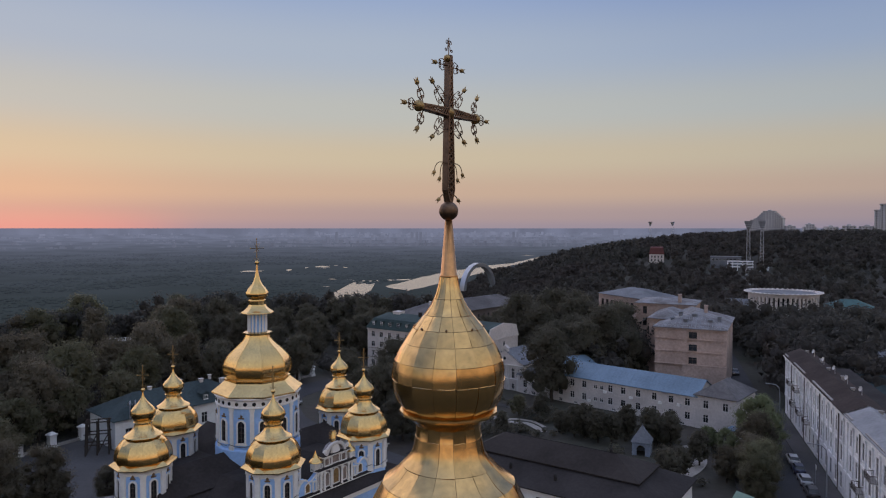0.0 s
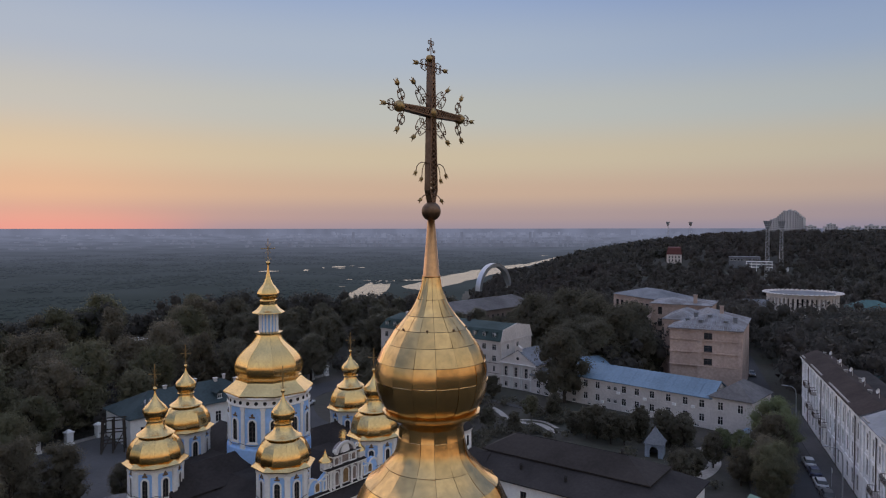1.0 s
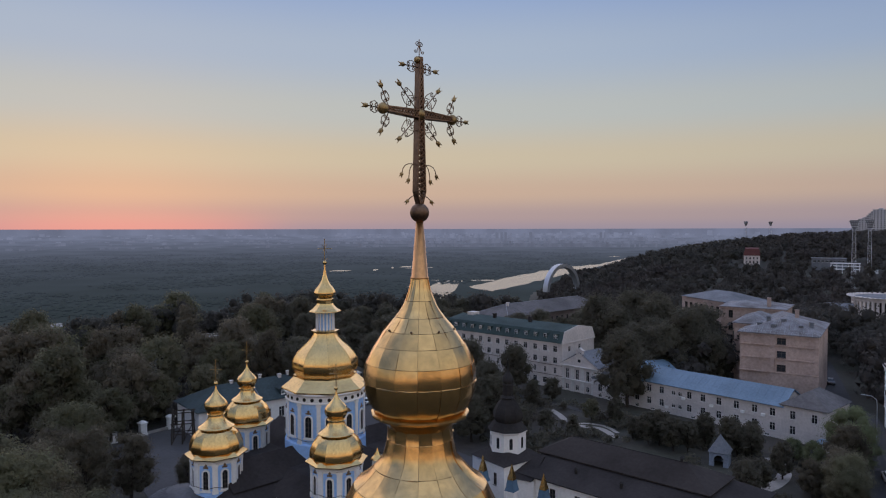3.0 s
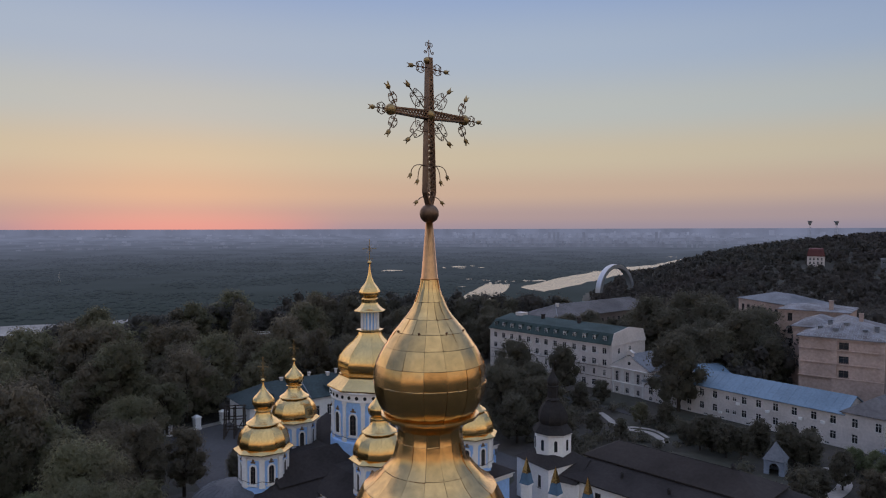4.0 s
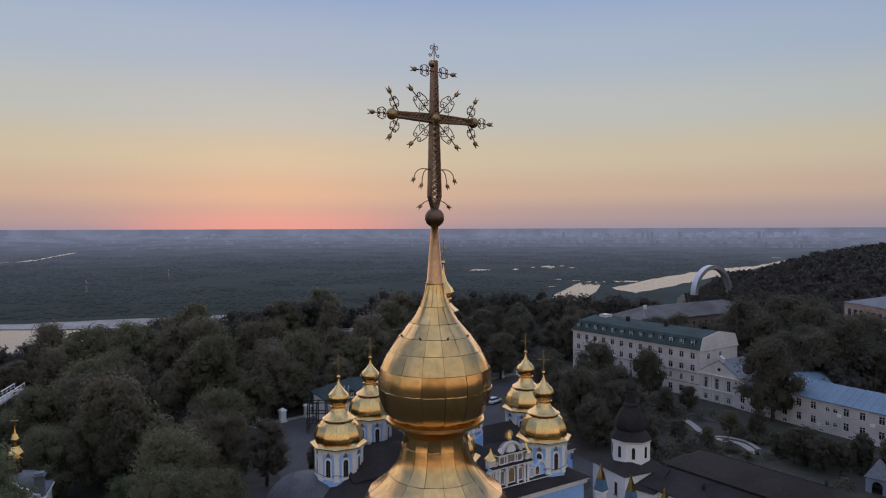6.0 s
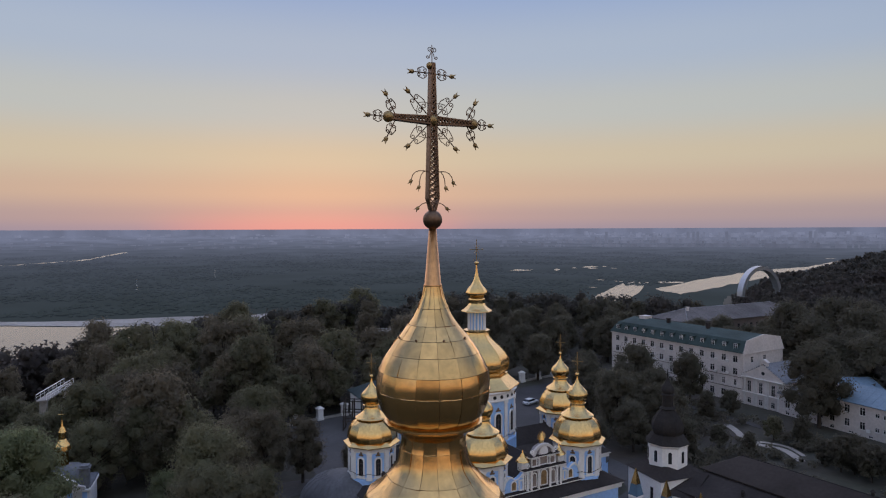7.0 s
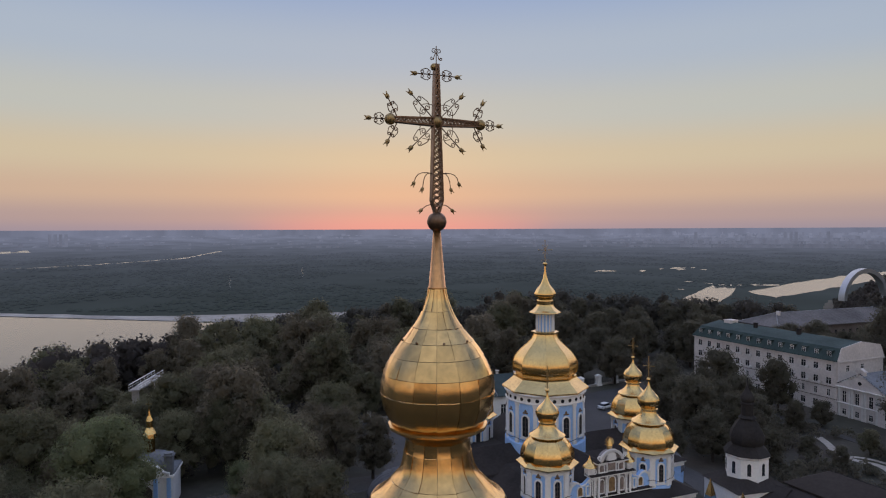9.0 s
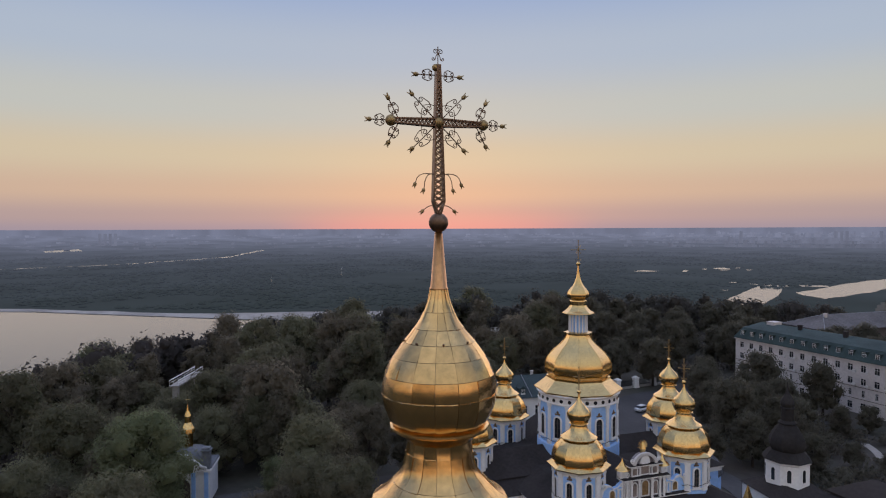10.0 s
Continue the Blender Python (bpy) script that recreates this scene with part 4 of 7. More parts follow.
    box(bm, -2.2, -16.3, 10.9, 2.2, -15.5, 12.3)
    upright(bm, [(1.7 * math.cos(math.pi * k / 14), 12.3 + 1.5 * math.sin(math.pi * k / 14)) for k in range(15)], -16.25, -15.6)
    part("gable_tier", bm, GREYSTUCCO, cath, "grey stuccoed gable tier")
    for z, w, d in ((10.7, 3.5, 0.5), (12.3, 2.5, 0.35), (8.0, 6.7, 0.35)):
        bm = B()
        box(bm, -w, -16.4 - d, z, w, -15.4, z + 0.16)
        part("ledge", bm, WHITE, cath)
        bm = B()
        upright(bm, [(-16.4 - d - 0.05, z + 0.165), (-15.5, z + 0.165), (-15.5, z + 0.42)], -w, w, Matrix(((0, 1, 0, 0), (1, 0, 0, 0), (0, 0, 1, 0), (0, 0, 0, 1))))
        part("ledge_roof", bm, DARKROOF, cath, "dark sheet covering of the ledge")
    for x in (-2.75, -2.15, -0.95, 0.95, 2.15, 2.75):
        bm = B()
        lathe(bm, [(0.2, 8.15), (0.15, 8.4), (0.14, 10.2), (0.22, 10.45), (0.22, 10.68)], 10, 0, pose(x, -16.62, 0))
        part("column", bm, WHITE, cath)
    # white volutes and frames laid over the tiers
    for sx in (-1, 1):
        for x0, z0, r0, turn in ((2.75, 11.35, 0.42, 1), (1.95, 13.0, 0.34, 1), (6.1, 10.3, 0.36, 1), (3.5, 10.25, 0.30, -1)):
            bm = B()
            pts = [(sx * (x0 + turn * r0 * (1 - 0.045 * k) * math.cos(0.55 * k)), -16.55, z0 + r0 * (1 - 0.045 * k) * math.sin(0.55 * k)) for k in range(18)]
            tube(bm, pts, 0.07, 5)
            part("volute", bm, WHITE, cath, "white scrolled volute")
        for x0, x1, z0, z1 in ((0.62, 2.02, 11.05, 12.15), (2.3, 3.05, 8.35, 10.5), (3.3, 3.95, 8.35, 9.7)):
            bm = B()
            ring_outline(bm, [(x0 + 0.1, z0 + 0.1), (x1 - 0.1, z0 + 0.1), (x1 - 0.1, z1 - 0.1), (x0 + 0.1, z1 - 0.1)], [(x0, z0), (x1, z0), (x1, z1), (x0, z1)], -16.52, -16.2, Matrix.Diagonal((sx, 1, 1, 1)))
            bmesh.ops.recalc_face_normals(bm, faces=bm.faces[:])
            part("panel_frame", bm, WHITE, cath)
    bm = B()
    lathe(bm, [(0.62, -0.12), (0.70, 0.0), (0.62, 0.10), (0.48, 0.10)], 20, 0, pose(0, -16.42, 12.95, 90))
    part("medallion", bm, WHITE, cath, "round white medallion frame")
    stucco = material("brown_grey_stucco", (0.30, 0.24, 0.21), 0.9, 0, 0.5, 3.0, 0.4, 12)
    icon = material("dark_gilt_mosaic", (0.34, 0.22, 0.10), 0.5, 0.5, 0.5, 5.0, 0.2, 20)
    for x, z0, z1, w, mat in ((0, 8.5, 10.4, 1.0, icon), (-4.7, 8.5, 9.6, 0.7, icon), (4.7, 8.5, 9.6, 0.7, icon), (-1.55, 8.5, 10.2, 0.62, stucco), (1.55, 8.5, 10.2, 0.62, stucco), (0, 11.2, 13.3, 1.3, stucco), (-1.5, 11.1, 12.1, 0.7, stucco), (1.5, 11.1, 12.1, 0.7, stucco)):
        y = -16.22 if abs(x) > 4 else -16.42 if z0 < 11 else -16.32
        m = pose(x, y, 0)
        bm = B()
        upright(bm, arch_outline(w, z0, z1), -0.02, 0.02, m)
        part("niche", bm, mat, cath)
        bm = B()
        ring_outline(bm, arch_outline(w, z0, z1), arch_outline(w + 0.22, z0 - 0.1, z1 + 0.12), -0.12, 0.02, m)
        part("niche_surround", bm, WHITE, cath)
    bm = B()
    arc0, arc1 = [[(r * math.cos(math.pi * k / 14), 12.3 + r * 0.9 * math.sin(math.pi * k / 14)) for k in range(15)] for r in (1.45, 1.85)]
    ring_outline(bm, arc0, arc1, -16.6, -16.25)
    part("arched_pediment", bm, FRAME, cath)
    for x in (-3.0, 3.0):
        bm = B()
        box(bm, x - 0.5, -16.3, 10.9, x + 0.5, -15.4, 11.9)
        part("turret", bm, WHITE, cath)
        bm = B()
        lathe(bm, [(0.95, 11.9), (0.85, 12.05), (0.40, 12.5), (0.14, 13.0), (0.02, 13.4)], 8, ph, pose(x, -15.85, 0))
        part("turret_cap", bm, GOLD_FAR, cath)
    bm = B()
    lathe(bm, [(0.3, 13.8), (0.42, 14.3), (0.25, 14.8), (0.05, 15.2)], 10, 0, pose(0, -15.9, 0))
    for k in range(9):
        a = math.pi * k / 8
        tube(bm, [(0.3 * math.cos(a), -15.9, 14.5 + 0.3 * math.sin(a)), (0.75 * math.cos(a), -15.9, 14.5 + 0.9 * math.sin(a))], 0.05, 5)
    part("rayed_finial", bm, GOLD_FAR, cath, "gilded rayed finial")
    for l, a in ((-7.9, -13.6), (8.1, -13.7), (-17.5, 0.0), (16.3, 0.0), (-7.4, 10.2), (9.0, 10.8)):
        side_cupola(l, a)


build_cathedral()


# ---- houses ----
def panel_wall(bm, length, h, holes, m, depth=0.22, z0=0.0):
    """An outer wall face in the x-z plane with real openings and their reveals; the front is at y=0."""
    xs = sorted({0.0, length, *[x for x, z, w, hh in holes], *[x + w for x, z, w, hh in holes]})
    zs = sorted({z0, h, *[z for x, z, w, hh in holes], *[z + hh for x, z, w, hh in holes]})
    cache = {}

    def v(x, y, z):
        k = (round(x, 3), y, round(z, 3))
        if k not in cache:
            cache[k] = bm.verts.new(m @ Vector((x, y, z)))
        return cache[k]
    for xa, xb in zip(xs, xs[1:]):
        for za, zb in zip(zs, zs[1:]):
            cx, cz = (xa + xb) / 2, (za + zb) / 2
            if not any(x < cx < x + w and z < cz < z + hh for x, z, w, hh in holes):
                bm.faces.new((v(xa, 0, za), v(xb, 0, za), v(xb, 0, zb), v(xa, 0, zb)))
    for x, z, w, hh in holes:
        a = [(x, z), (x + w, z), (x + w, z + hh), (x, z + hh)]
        for (xa, za), (xb, zb) in zip(a, a[1:] + a[:1]):
            f = [bm.verts.new(m @ Vector(p)) for p in ((xa, 0, za), (xb, 0, zb), (xb, depth, zb), (xa, depth, za))]
            bm.faces.new(f[::-1])


WINDOWS = {}


def window(parent, m, w, h, mat=None, split=True):
    mat = mat or FRAME
    key = (round(w, 2), round(h, 2), mat.name, split)
    if key not in WINDOWS:
        bm = B()
        f = 0.07
        ring_outline(bm, [(f, f), (w - f, f), (w - f, h - f), (f, h - f)], [(0, 0), (w, 0), (w, h), (0, h)], 0.06, 0.16)
        if split:
            box(bm, w / 2 - 0.035, 0.07, f, w / 2 + 0.035, 0.15, h - f)
            box(bm, f, 0.07, h * 0.66, w - f, 0.15, h * 0.66 + 0.06)
        box(bm, -0.08, -0.10, -0.08, w + 0.08, 0.12, -0.005)
        me = bpy.data.meshes.new("window")
        bm.to_mesh(me)
        bm.free()
        me.materials.append(mat)
        bm = B()
        box(bm, 0, 0.11, 0, w, 0.2, h)
        mp = bpy.data.meshes.new("pane")
        bm.to_mesh(mp)
        bm.free()
        mp.materials.append(PANE)
        WINDOWS[key] = (me, mp)
    me, mp = WINDOWS[key]
    ob = new("window", me)
    ob.parent, ob.matrix_local = parent, m
    p = new("pane", mp)
    p.parent = ob
    return ob


def grid_holes(x0, x1, cols, levels, w, h):
    step = (x1 - x0) / cols
    return [(x0 + step * (k + 0.5) - w / 2, z, w, h) for z in levels for k in range(cols)]


def house(name, m, L, D, H, wall, roof, roofmat, label, front=(), right=(), left=(), rise=2.5, over=0.4, category="building", roof_label="", frame_mat=None, split=True, bands=(), flush=False):
    """A block with its front along +x at y=0. roof: gable, hip, mansard or flat."""
    h = thing(name, m, label, category)
    bm = B()
    faces = ((pose(0, 0, 0), L, front), (pose(L, 0, 0, 0, 0, 90), D, right), (pose(L, D, 0, 0, 0, 180), L, ()), (pose(0, D, 0, 0, 0, -90), D, left))
    for fm, length, holes in faces:
        panel_wall(bm, length, H, list(holes), fm)
    if roof == "gable":
        for x in (0, L):
            bm.faces.new([bm.verts.new(p) for p in ((x, 0, H), (x, D, H), (x, D / 2, H + rise))][:: 1 if x else -1])
    part("wall", bm, wall, h)
    for fm, length, holes in faces:
        for x, z, w, hh in holes:
            window(h, fm @ pose(x, 0, z), w, hh, frame_mat, split)
    bm = B()
    for z, t, d in bands:
        box(bm, -d, -d, z, L + d, D + d, z + t)
    if bands:
        part("string_course", bm, wall, h)
    bm = B()
    o = over
    if roof == "gable":
        s = rise / (D / 2)
        for y0, y1, g in ((-o, D / 2, 1), (D + o, D / 2, -1)):
            z0 = H - s * o
            q = [(-o, y0, z0), (L + o, y0, z0), (L + o, y1, H + rise), (-o, y1, H + rise)]
            top = [bm.verts.new((x, y, z + 0.16)) for x, y, z in q]
            bot = [bm.verts.new((x, y, z + 0.02)) for x, y, z in q]
            bm.faces.new(top if g > 0 else top[::-1])
            bm.faces.new(bot[::-1] if g > 0 else bot)
            for i in range(4):
                j = (i + 1) % 4
                bm.faces.new((bot[i], bot[j], top[j], top[i]) if g > 0 else (bot[j], bot[i], top[i], top[j]))
    elif roof in ("hip", "mansard"):
        i1, r1 = (min(D, L) / 2 - 0.05, rise) if roof == "hip" else (1.3, rise)
        ir, ol = (0.0, 0.0) if flush else (i1, o)
        lo = [bm.verts.new(p) for p in ((-o, -o, H), (L + ol, -o, H), (L + ol, D + o, H), (-o, D + o, H))]
        lo2 = [bm.verts.new((v.co.x, v.co.y, H + 0.12)) for v in lo]
        hi = [bm.verts.new(p) for p in ((i1, i1, H + r1), (L - ir, i1, H + r1), (L - ir, D - i1, H + r1), (i1, D - i1, H + r1))]
        bm.faces.new(lo[::-1])
        for i in range(4):
            j = (i + 1) % 4
            bm.faces.new((lo[i], lo[j], lo2[j], lo2[i]))
            bm.faces.new((lo2[i], lo2[j], hi[j], hi[i]))
        bm.faces.new(hi)
        if roof == "mansard":
            top = [bm.verts.new(p) for p in ((i1, D / 2 - 0.02, H + r1 + 1.1), (L - ir, D / 2 - 0.02, H + r1 + 1.1), (L - ir, D / 2 + 0.02, H + r1 + 1.1), (i1, D / 2 + 0.02, H + r1 + 1.1))]
            for i in range(4):
                j = (i + 1) % 4
                bm.faces.new((hi[i], hi[j], top[j], top[i]))
            bm.faces.new(top)
    else:
        box(bm, -o, -o, H, L + o, D + o, H + 0.35)
    part("roof", bm, roofmat, h, roof_label)
    return h


def seams(h, L, D, H, rise, mat, step=1.6, over=0.4):
    """Standing seams on the front slope of a gable roof."""
    bm = B()
    s = rise / (D / 2)
    k = 0.0
    while k < L:
        a, b = Vector((k, -over, H - s * over + 0.17)), Vector((k, D / 2, H + rise + 0.17))
        tube(bm, [a, b], 0.035, 4)
        k += step
    return part("roof_seam", bm, mat, h)


def chimney(h, x, y, z, w=0.8, t=1.3, mat=None):
    bm = B()
    box(bm, x, y, z, x + w, y + w, z + t)
    box(bm, x - 0.1, y - 0.1, z + t, x + w + 0.1, y + w + 0.1, z + t + 0.15)
    return part("chimney", bm, mat or STONE, h)


PALEROOF = material("pale_metal_sheet", (0.26, 0.27, 0.29), 0.6, 0.2, 0.25, 0.5, 0.15, 5)


PATCHROOF = material("patched_metal_sheet", (0.25, 0.25, 0.265), 0.8, 0.15, 0.45, 0.9, 0.2, 5, second=(0.13, 0.12, 0.12), spec=0.3)
BROWNWALL = material("brown_grey_plaster", (0.17, 0.135, 0.12), 0.9, 0, 0.3, 0.4, 0.2, 8)
TIREDROOF = material("weathered_roof_sheet", (0.155, 0.145, 0.145), 0.85, 0.1, 0.35, 0.35, 0.15, 5, spec=0.2)


def build_houses():
    # white guest house with a green mansard
    L = 43.3
    hotel = house("guest_house", pose(-23.0, 204.2, 0, 0, 0, -36.1), L, 16, 12.0, PALE, "mansard", GREENROOF, "long pale four-storey house with a dark green mansard roof",
                  front=grid_holes(0.6, L - 0.6, 13, (0.9, 6.5, 9.5), 1.3, 1.6) + grid_holes(0.6, L - 0.6, 13, (3.8,), 0.8, 1.6), right=[(3, 9.4, 1.1, 1.5), (8, 9.4, 1.1, 1.5)], rise=2.9, flush=True, bands=((3.1, 0.18, 0.06), (5.8, 0.18, 0.06), (11.7, 0.3, 0.25)))
    for k in range(13):
        x = 0.6 + (L - 1.2) / 13 * (k + 0.5)
        bm = B()
        box(bm, x - 0.65, 0.25, 12.5, x + 0.65, 2.0, 14.2)
        box(bm, x - 0.8, 0.1, 14.2, x + 0.8, 2.2, 14.35)
        d = part("dormer", bm, GREENROOF, hotel, "green sheet dormer")
        window(d, pose(x - 0.5, 0.08, 12.65), 1.0, 1.45, WHITE)
        for z in (9.3, 6.3):
            if (k * 5 + int(z * 2)) % 3:
                bm = B()
                box(bm, x + 0.75, -0.34, z, x + 1.5, 0, z + 0.55)
                part("air_conditioner", bm, FRAME, hotel, "white air conditioner box on the wall")
    bm = B()
    upright(bm, [(-0.1, 12), (16.1, 12), (16.1, 12.3), (14.8, 15.0), (8, 16.1), (1.2, 15.0), (-0.1, 12.3)], -L - 0.15, -L + 0.1, Matrix.Rotation(radians(90), 4, "Z"))
    part("gable_wall", bm, PALE, hotel)
    # thin ledges over the string courses, coloured dark as their shadow line
    for z in (3.3, 6.0):
        bm = B()
        box(bm, -0.05, -0.14, z, L + 0.05, -0.062, z + 0.10)
        part("ledge", bm, DARKFRAME, hotel, "thin wall ledge coloured dark as the string course's shadow")
    for x in (10.4, 27.0, 43.0):
        bm = B()
        tube(bm, [(x, -0.12, 12), (x, -0.12, 0)], 0.07, 6)
        part("downpipe", bm, PALE, hotel)
    chimney(hotel, 4.5, 6.5, 15.5, 2.6, 1.0, PALE)
    chimney(hotel, 28, 6, 15.7, 0.8, 1.4, DARKROOF)
    chimney(hotel, 15, 6, 15.7, 0.8, 1.2, DARKROOF)
    # grey-roofed block behind it
    rear = thing("rear_house", pose(-4.5, 256.5, -2, 0, 0, 50), "long brownish house with a low grey hipped sheet roof", "building")
    bm = B()
    rear_holes = grid_holes(1, 63, 18, (6.3,), 1.3, 2.2)
    panel_wall(bm, 64, 10.4, rear_holes, pose(0, 0, 0))
    panel_wall(bm, 17, 10.4, [], pose(64, 0, 0, 0, 0, 90))
    panel_wall(bm, 64, 10.4, [], pose(64, 17, 0, 0, 0, 180))
    panel_wall(bm, 17, 10.4, grid_holes(1, 16, 5, (6.3,), 1.3, 2.2), pose(0, 17, 0, 0, 0, -90))
    part("wall", bm, BROWNWALL, rear)
    for x, z, w, hh in rear_holes:
        window(rear, pose(x, 0, z), w, hh, DARKFRAME)
    bm = B()
    lo = [bm.verts.new(p) for p in ((-0.8, -0.8, 10.4), (64.8, -0.8, 10.4), (64.8, 17.8, 10.4), (-0.8, 17.8, 10.4))]
    ed = [bm.verts.new((v.co.x, v.co.y, 10.65)) for v in lo]
    hi = [bm.verts.new(p) for p in ((8.0, 8.4, 14.4), (56, 8.4, 14.4), (56, 8.6, 14.4), (8.0, 8.6, 14.4))]
    bm.faces.new(lo[::-1])
    bm.faces.new(hi)
    for i in range(4):
        j = (i + 1) % 4
        bm.faces.new((lo[i], lo[j], ed[j], ed[i]))
        bm.faces.new((ed[i], ed[j], hi[j], hi[i]))
    part("roof", bm, TIREDROOF, rear, "weathered grey sheet roof with a brownish cast")
    bm = B()
    for a, b in (((-0.8, -0.8, 10.7), (8, 8.4, 14.45)), ((-0.8, 17.8, 10.7), (8, 8.6, 14.45)), ((8, 8.5, 14.45), (56, 8.5, 14.45))):
        tube(bm, [a, b], 0.12, 5)
    part("ridge_cap", bm, PALEROOF, rear, "pale ridge flashing")
    for k in range(30):
        bm = B()
        x = 1 + 2.1 * k
        top = 14.42 if 8 < x < 56 else 10.66 + 3.76 * min(max(0, x + 0.8), max(0, 64.8 - x)) / 8.8
        tube(bm, [(x, -0.8, 10.68), (x, -0.8 + 9.2 * (top - 10.66) / 3.76, top)], 0.05, 4)
        part("roof_seam", bm, TIREDROOF, rear)
    chimney(rear, 7.0, 6.5, 13.4, 0.9, 1.6, PALE)
    # pavilion with a pediment
    ang = -39.0
    ped = house("pavilion", pose(12.2, 178.6, 0, 0, 0, ang), 10.6, 9, 6.6, PALE, "gable", GREYROOF, "small white pavilion with a corbelled pediment", rise=0.1, over=0.2,
                front=[(0.9, 3.2, 1.0, 2.6), (4.0, 3.2, 1.0, 2.6), (7.2, 3.2, 1.0, 2.6), (0.9, 0.4, 1.0, 1.4), (4.0, 0.4, 1.0, 1.4), (7.2, 0.4, 1.0, 1.4)])
    bm = B()
    upright(bm, [(-0.3, 6.6), (10.9, 6.6), (10.9, 7.1), (5.3, 10.2), (-0.3, 7.1)], -0.25, 0.3)
    part("pediment", bm, PALE, ped)
    for x in (0.0, 2.6, 3.2, 5.6, 6.2, 8.9, 10.0):
        bm = B()
        box(bm, x, -0.16, 0, x + 0.45, 0, 6.4)
        part("pilaster", bm, FRAME, ped)
    bm = B()
    for g in (0, 1):
        for k in range(9):
            f0 = k / 9
            x, z = -0.2 + 5.3 * f0, 6.95 + 3.05 * f0
            x = 10.3 - x if g else x
            box(bm, x, -0.42, z, x + 0.32, -0.25, z + 0.34)
    for k in range(16):
        box(bm, 0.1 + 0.66 * k, -0.38, 6.3, 0.4 + 0.66 * k, -0.25, 6.62)
    part("corbel", bm, FRAME, ped, "row of small pale corbels")
    bm = B()
    box(bm, -0.3, -0.3, 3.0, 10.9, 0, 3.16)
    box(bm, -0.4, -0.5, 6.62, 11.0, -0.25, 6.78)
    part("string_course", bm, WHITE, ped)
    bm = B()
    lathe(bm, [(0.42, -0.3), (0.42, -0.24)], 14, 0, pose(5.3, 0, 8.2, -90, 0, 0))
    part("oculus", bm, PANE, ped)
    bm = B()
    box(bm, 4.4, -0.2, 10.0, 6.2, 0.6, 10.9)
    upright(bm, [(4.2, 10.9), (6.4, 10.9), (5.3, 11.6)], -0.3, 0.7)
    part("attic", bm, PALE, ped, "small stepped attic over the pediment")
    bm = B()
    for g in (0, 1):
        q = [(-0.6, -0.4, 6.9), (5.3, -0.4, 10.35), (5.3, 9.2, 10.35), (-0.6, 9.2, 6.9)]
        q = [(10.6 - x if g else x, y, z) for x, y, z in q]
        bm.faces.new([bm.verts.new(p) for p in q])
        bm.faces.new([bm.verts.new((x, y, z + 0.14)) for x, y, z in q])
    part("pediment_roof", bm, GREYROOF, ped)
    # low wing with a terrace
    house("low_wing", pose(19.4, 172.2, 0, 0, 0, -44), 15, 9, 4.6, PALE, "gable", GREYROOF, "low pale wing joining two houses", front=grid_holes(0.8, 14.4, 5, (1.6,), 1.2, 1.8) + grid_holes(0.8, 14.4, 5, (0.1,), 1.0, 0.8), rise=1.6)
    # long house with blue-grey roof
    L = 31.5
    long = house("long_house", pose(30.0, 162.0, 0, 0, 0, -41.5), L, 10, 6.6, PALE, "gable", BLUEROOF, "long pale two-storey house with a blue-grey sheet roof",
                 front=[(x, z, 1.15, 1.6) for z in (1.4, 4.3) for x in (1.0, 4.2, 11.0, 14.2, 17.8, 21.6, 25.4, 29.0)] + [(7.3, 4.5, 0.9, 0.9), (8.9, 4.5, 0.9, 0.9), (7.3, 1.6, 0.9, 0.9), (8.9, 1.6, 0.9, 0.9)]
                 + [(x, 0.15, 1.0, 0.5) for x in (2, 6, 12, 16, 20, 24, 28)], rise=2.6, bands=((6.35, 0.22, 0.15), (3.6, 0.15, 0.05)))
    seams(long, L, 10, 6.6, 2.6, BLUEROOF)
    for x, z in ((9.9, 3.9), (16.4, 3.6), (23.2, 3.7), (27.4, 3.9), (5.8, 1.2), (20.3, 1.2), (15.2, 1.4)):
        bm = B()
        box(bm, x, -0.35, z, x + 0.8, 0, z + 0.55)
        part("air_conditioner", bm, WHITE, long, "white air conditioner box on the wall")
    end = house("end_house", pose(53.4, 141.1, 0, 0, 0, -41.5), 8.4, 12, 7.0, PALE, "hip", TIREDROOF, "pale corner block with a dark hipped roof", front=[(1.6, 1.4, 1.1, 1.7), (1.6, 4.4, 1.1, 1.7), (5.6, 4.4, 1.1, 1.7)],
                right=[(2, 4.4, 1.0, 1.7), (5.5, 4.4, 1.0, 1.7), (9, 4.4, 1.0, 1.7), (2, 1.4, 1.0, 1.7), (5.5, 1.4, 1.0, 1.7)], rise=3.0)
    house("yard_house", pose(33, 172, 0, 0, 0, 20), 8, 12, 6.0, PALE, "gable", BLUEROOF, "small house with a pale blue-grey roof", rise=2.0)
    # beige flats, stepping back in three blocks
    flats = thing("flats", pose(55.5, 175.0, 0, 0, 0, -26.7), "tall beige flats with a patched pale metal roof", "building")

    def flats_block(x0, x1, y0, y1, H, ridge, rise, front=(), left=()):
        bm = B()
        for fm, length, holes in ((pose(x0, y0, 0), x1 - x0, front), (pose(x1, y0, 0, 0, 0, 90), y1 - y0, ()), (pose(x1, y1, 0, 0, 0, 180), x1 - x0, ()), (pose(x0, y1, 0, 0, 0, -90), y1 - y0, left)):
            panel_wall(bm, length, H, list(holes), fm, 0.3)
        part("wall", bm, BEIGE, flats)
        for fm, holes in ((pose(x0, y0, 0), front), (pose(x0, y1, 0, 0, 0, -90), left)):
            for x, z, w, hh in holes:
                window(flats, fm @ pose(x, 0, z), w, hh, DARKFRAME)
        bm = B()
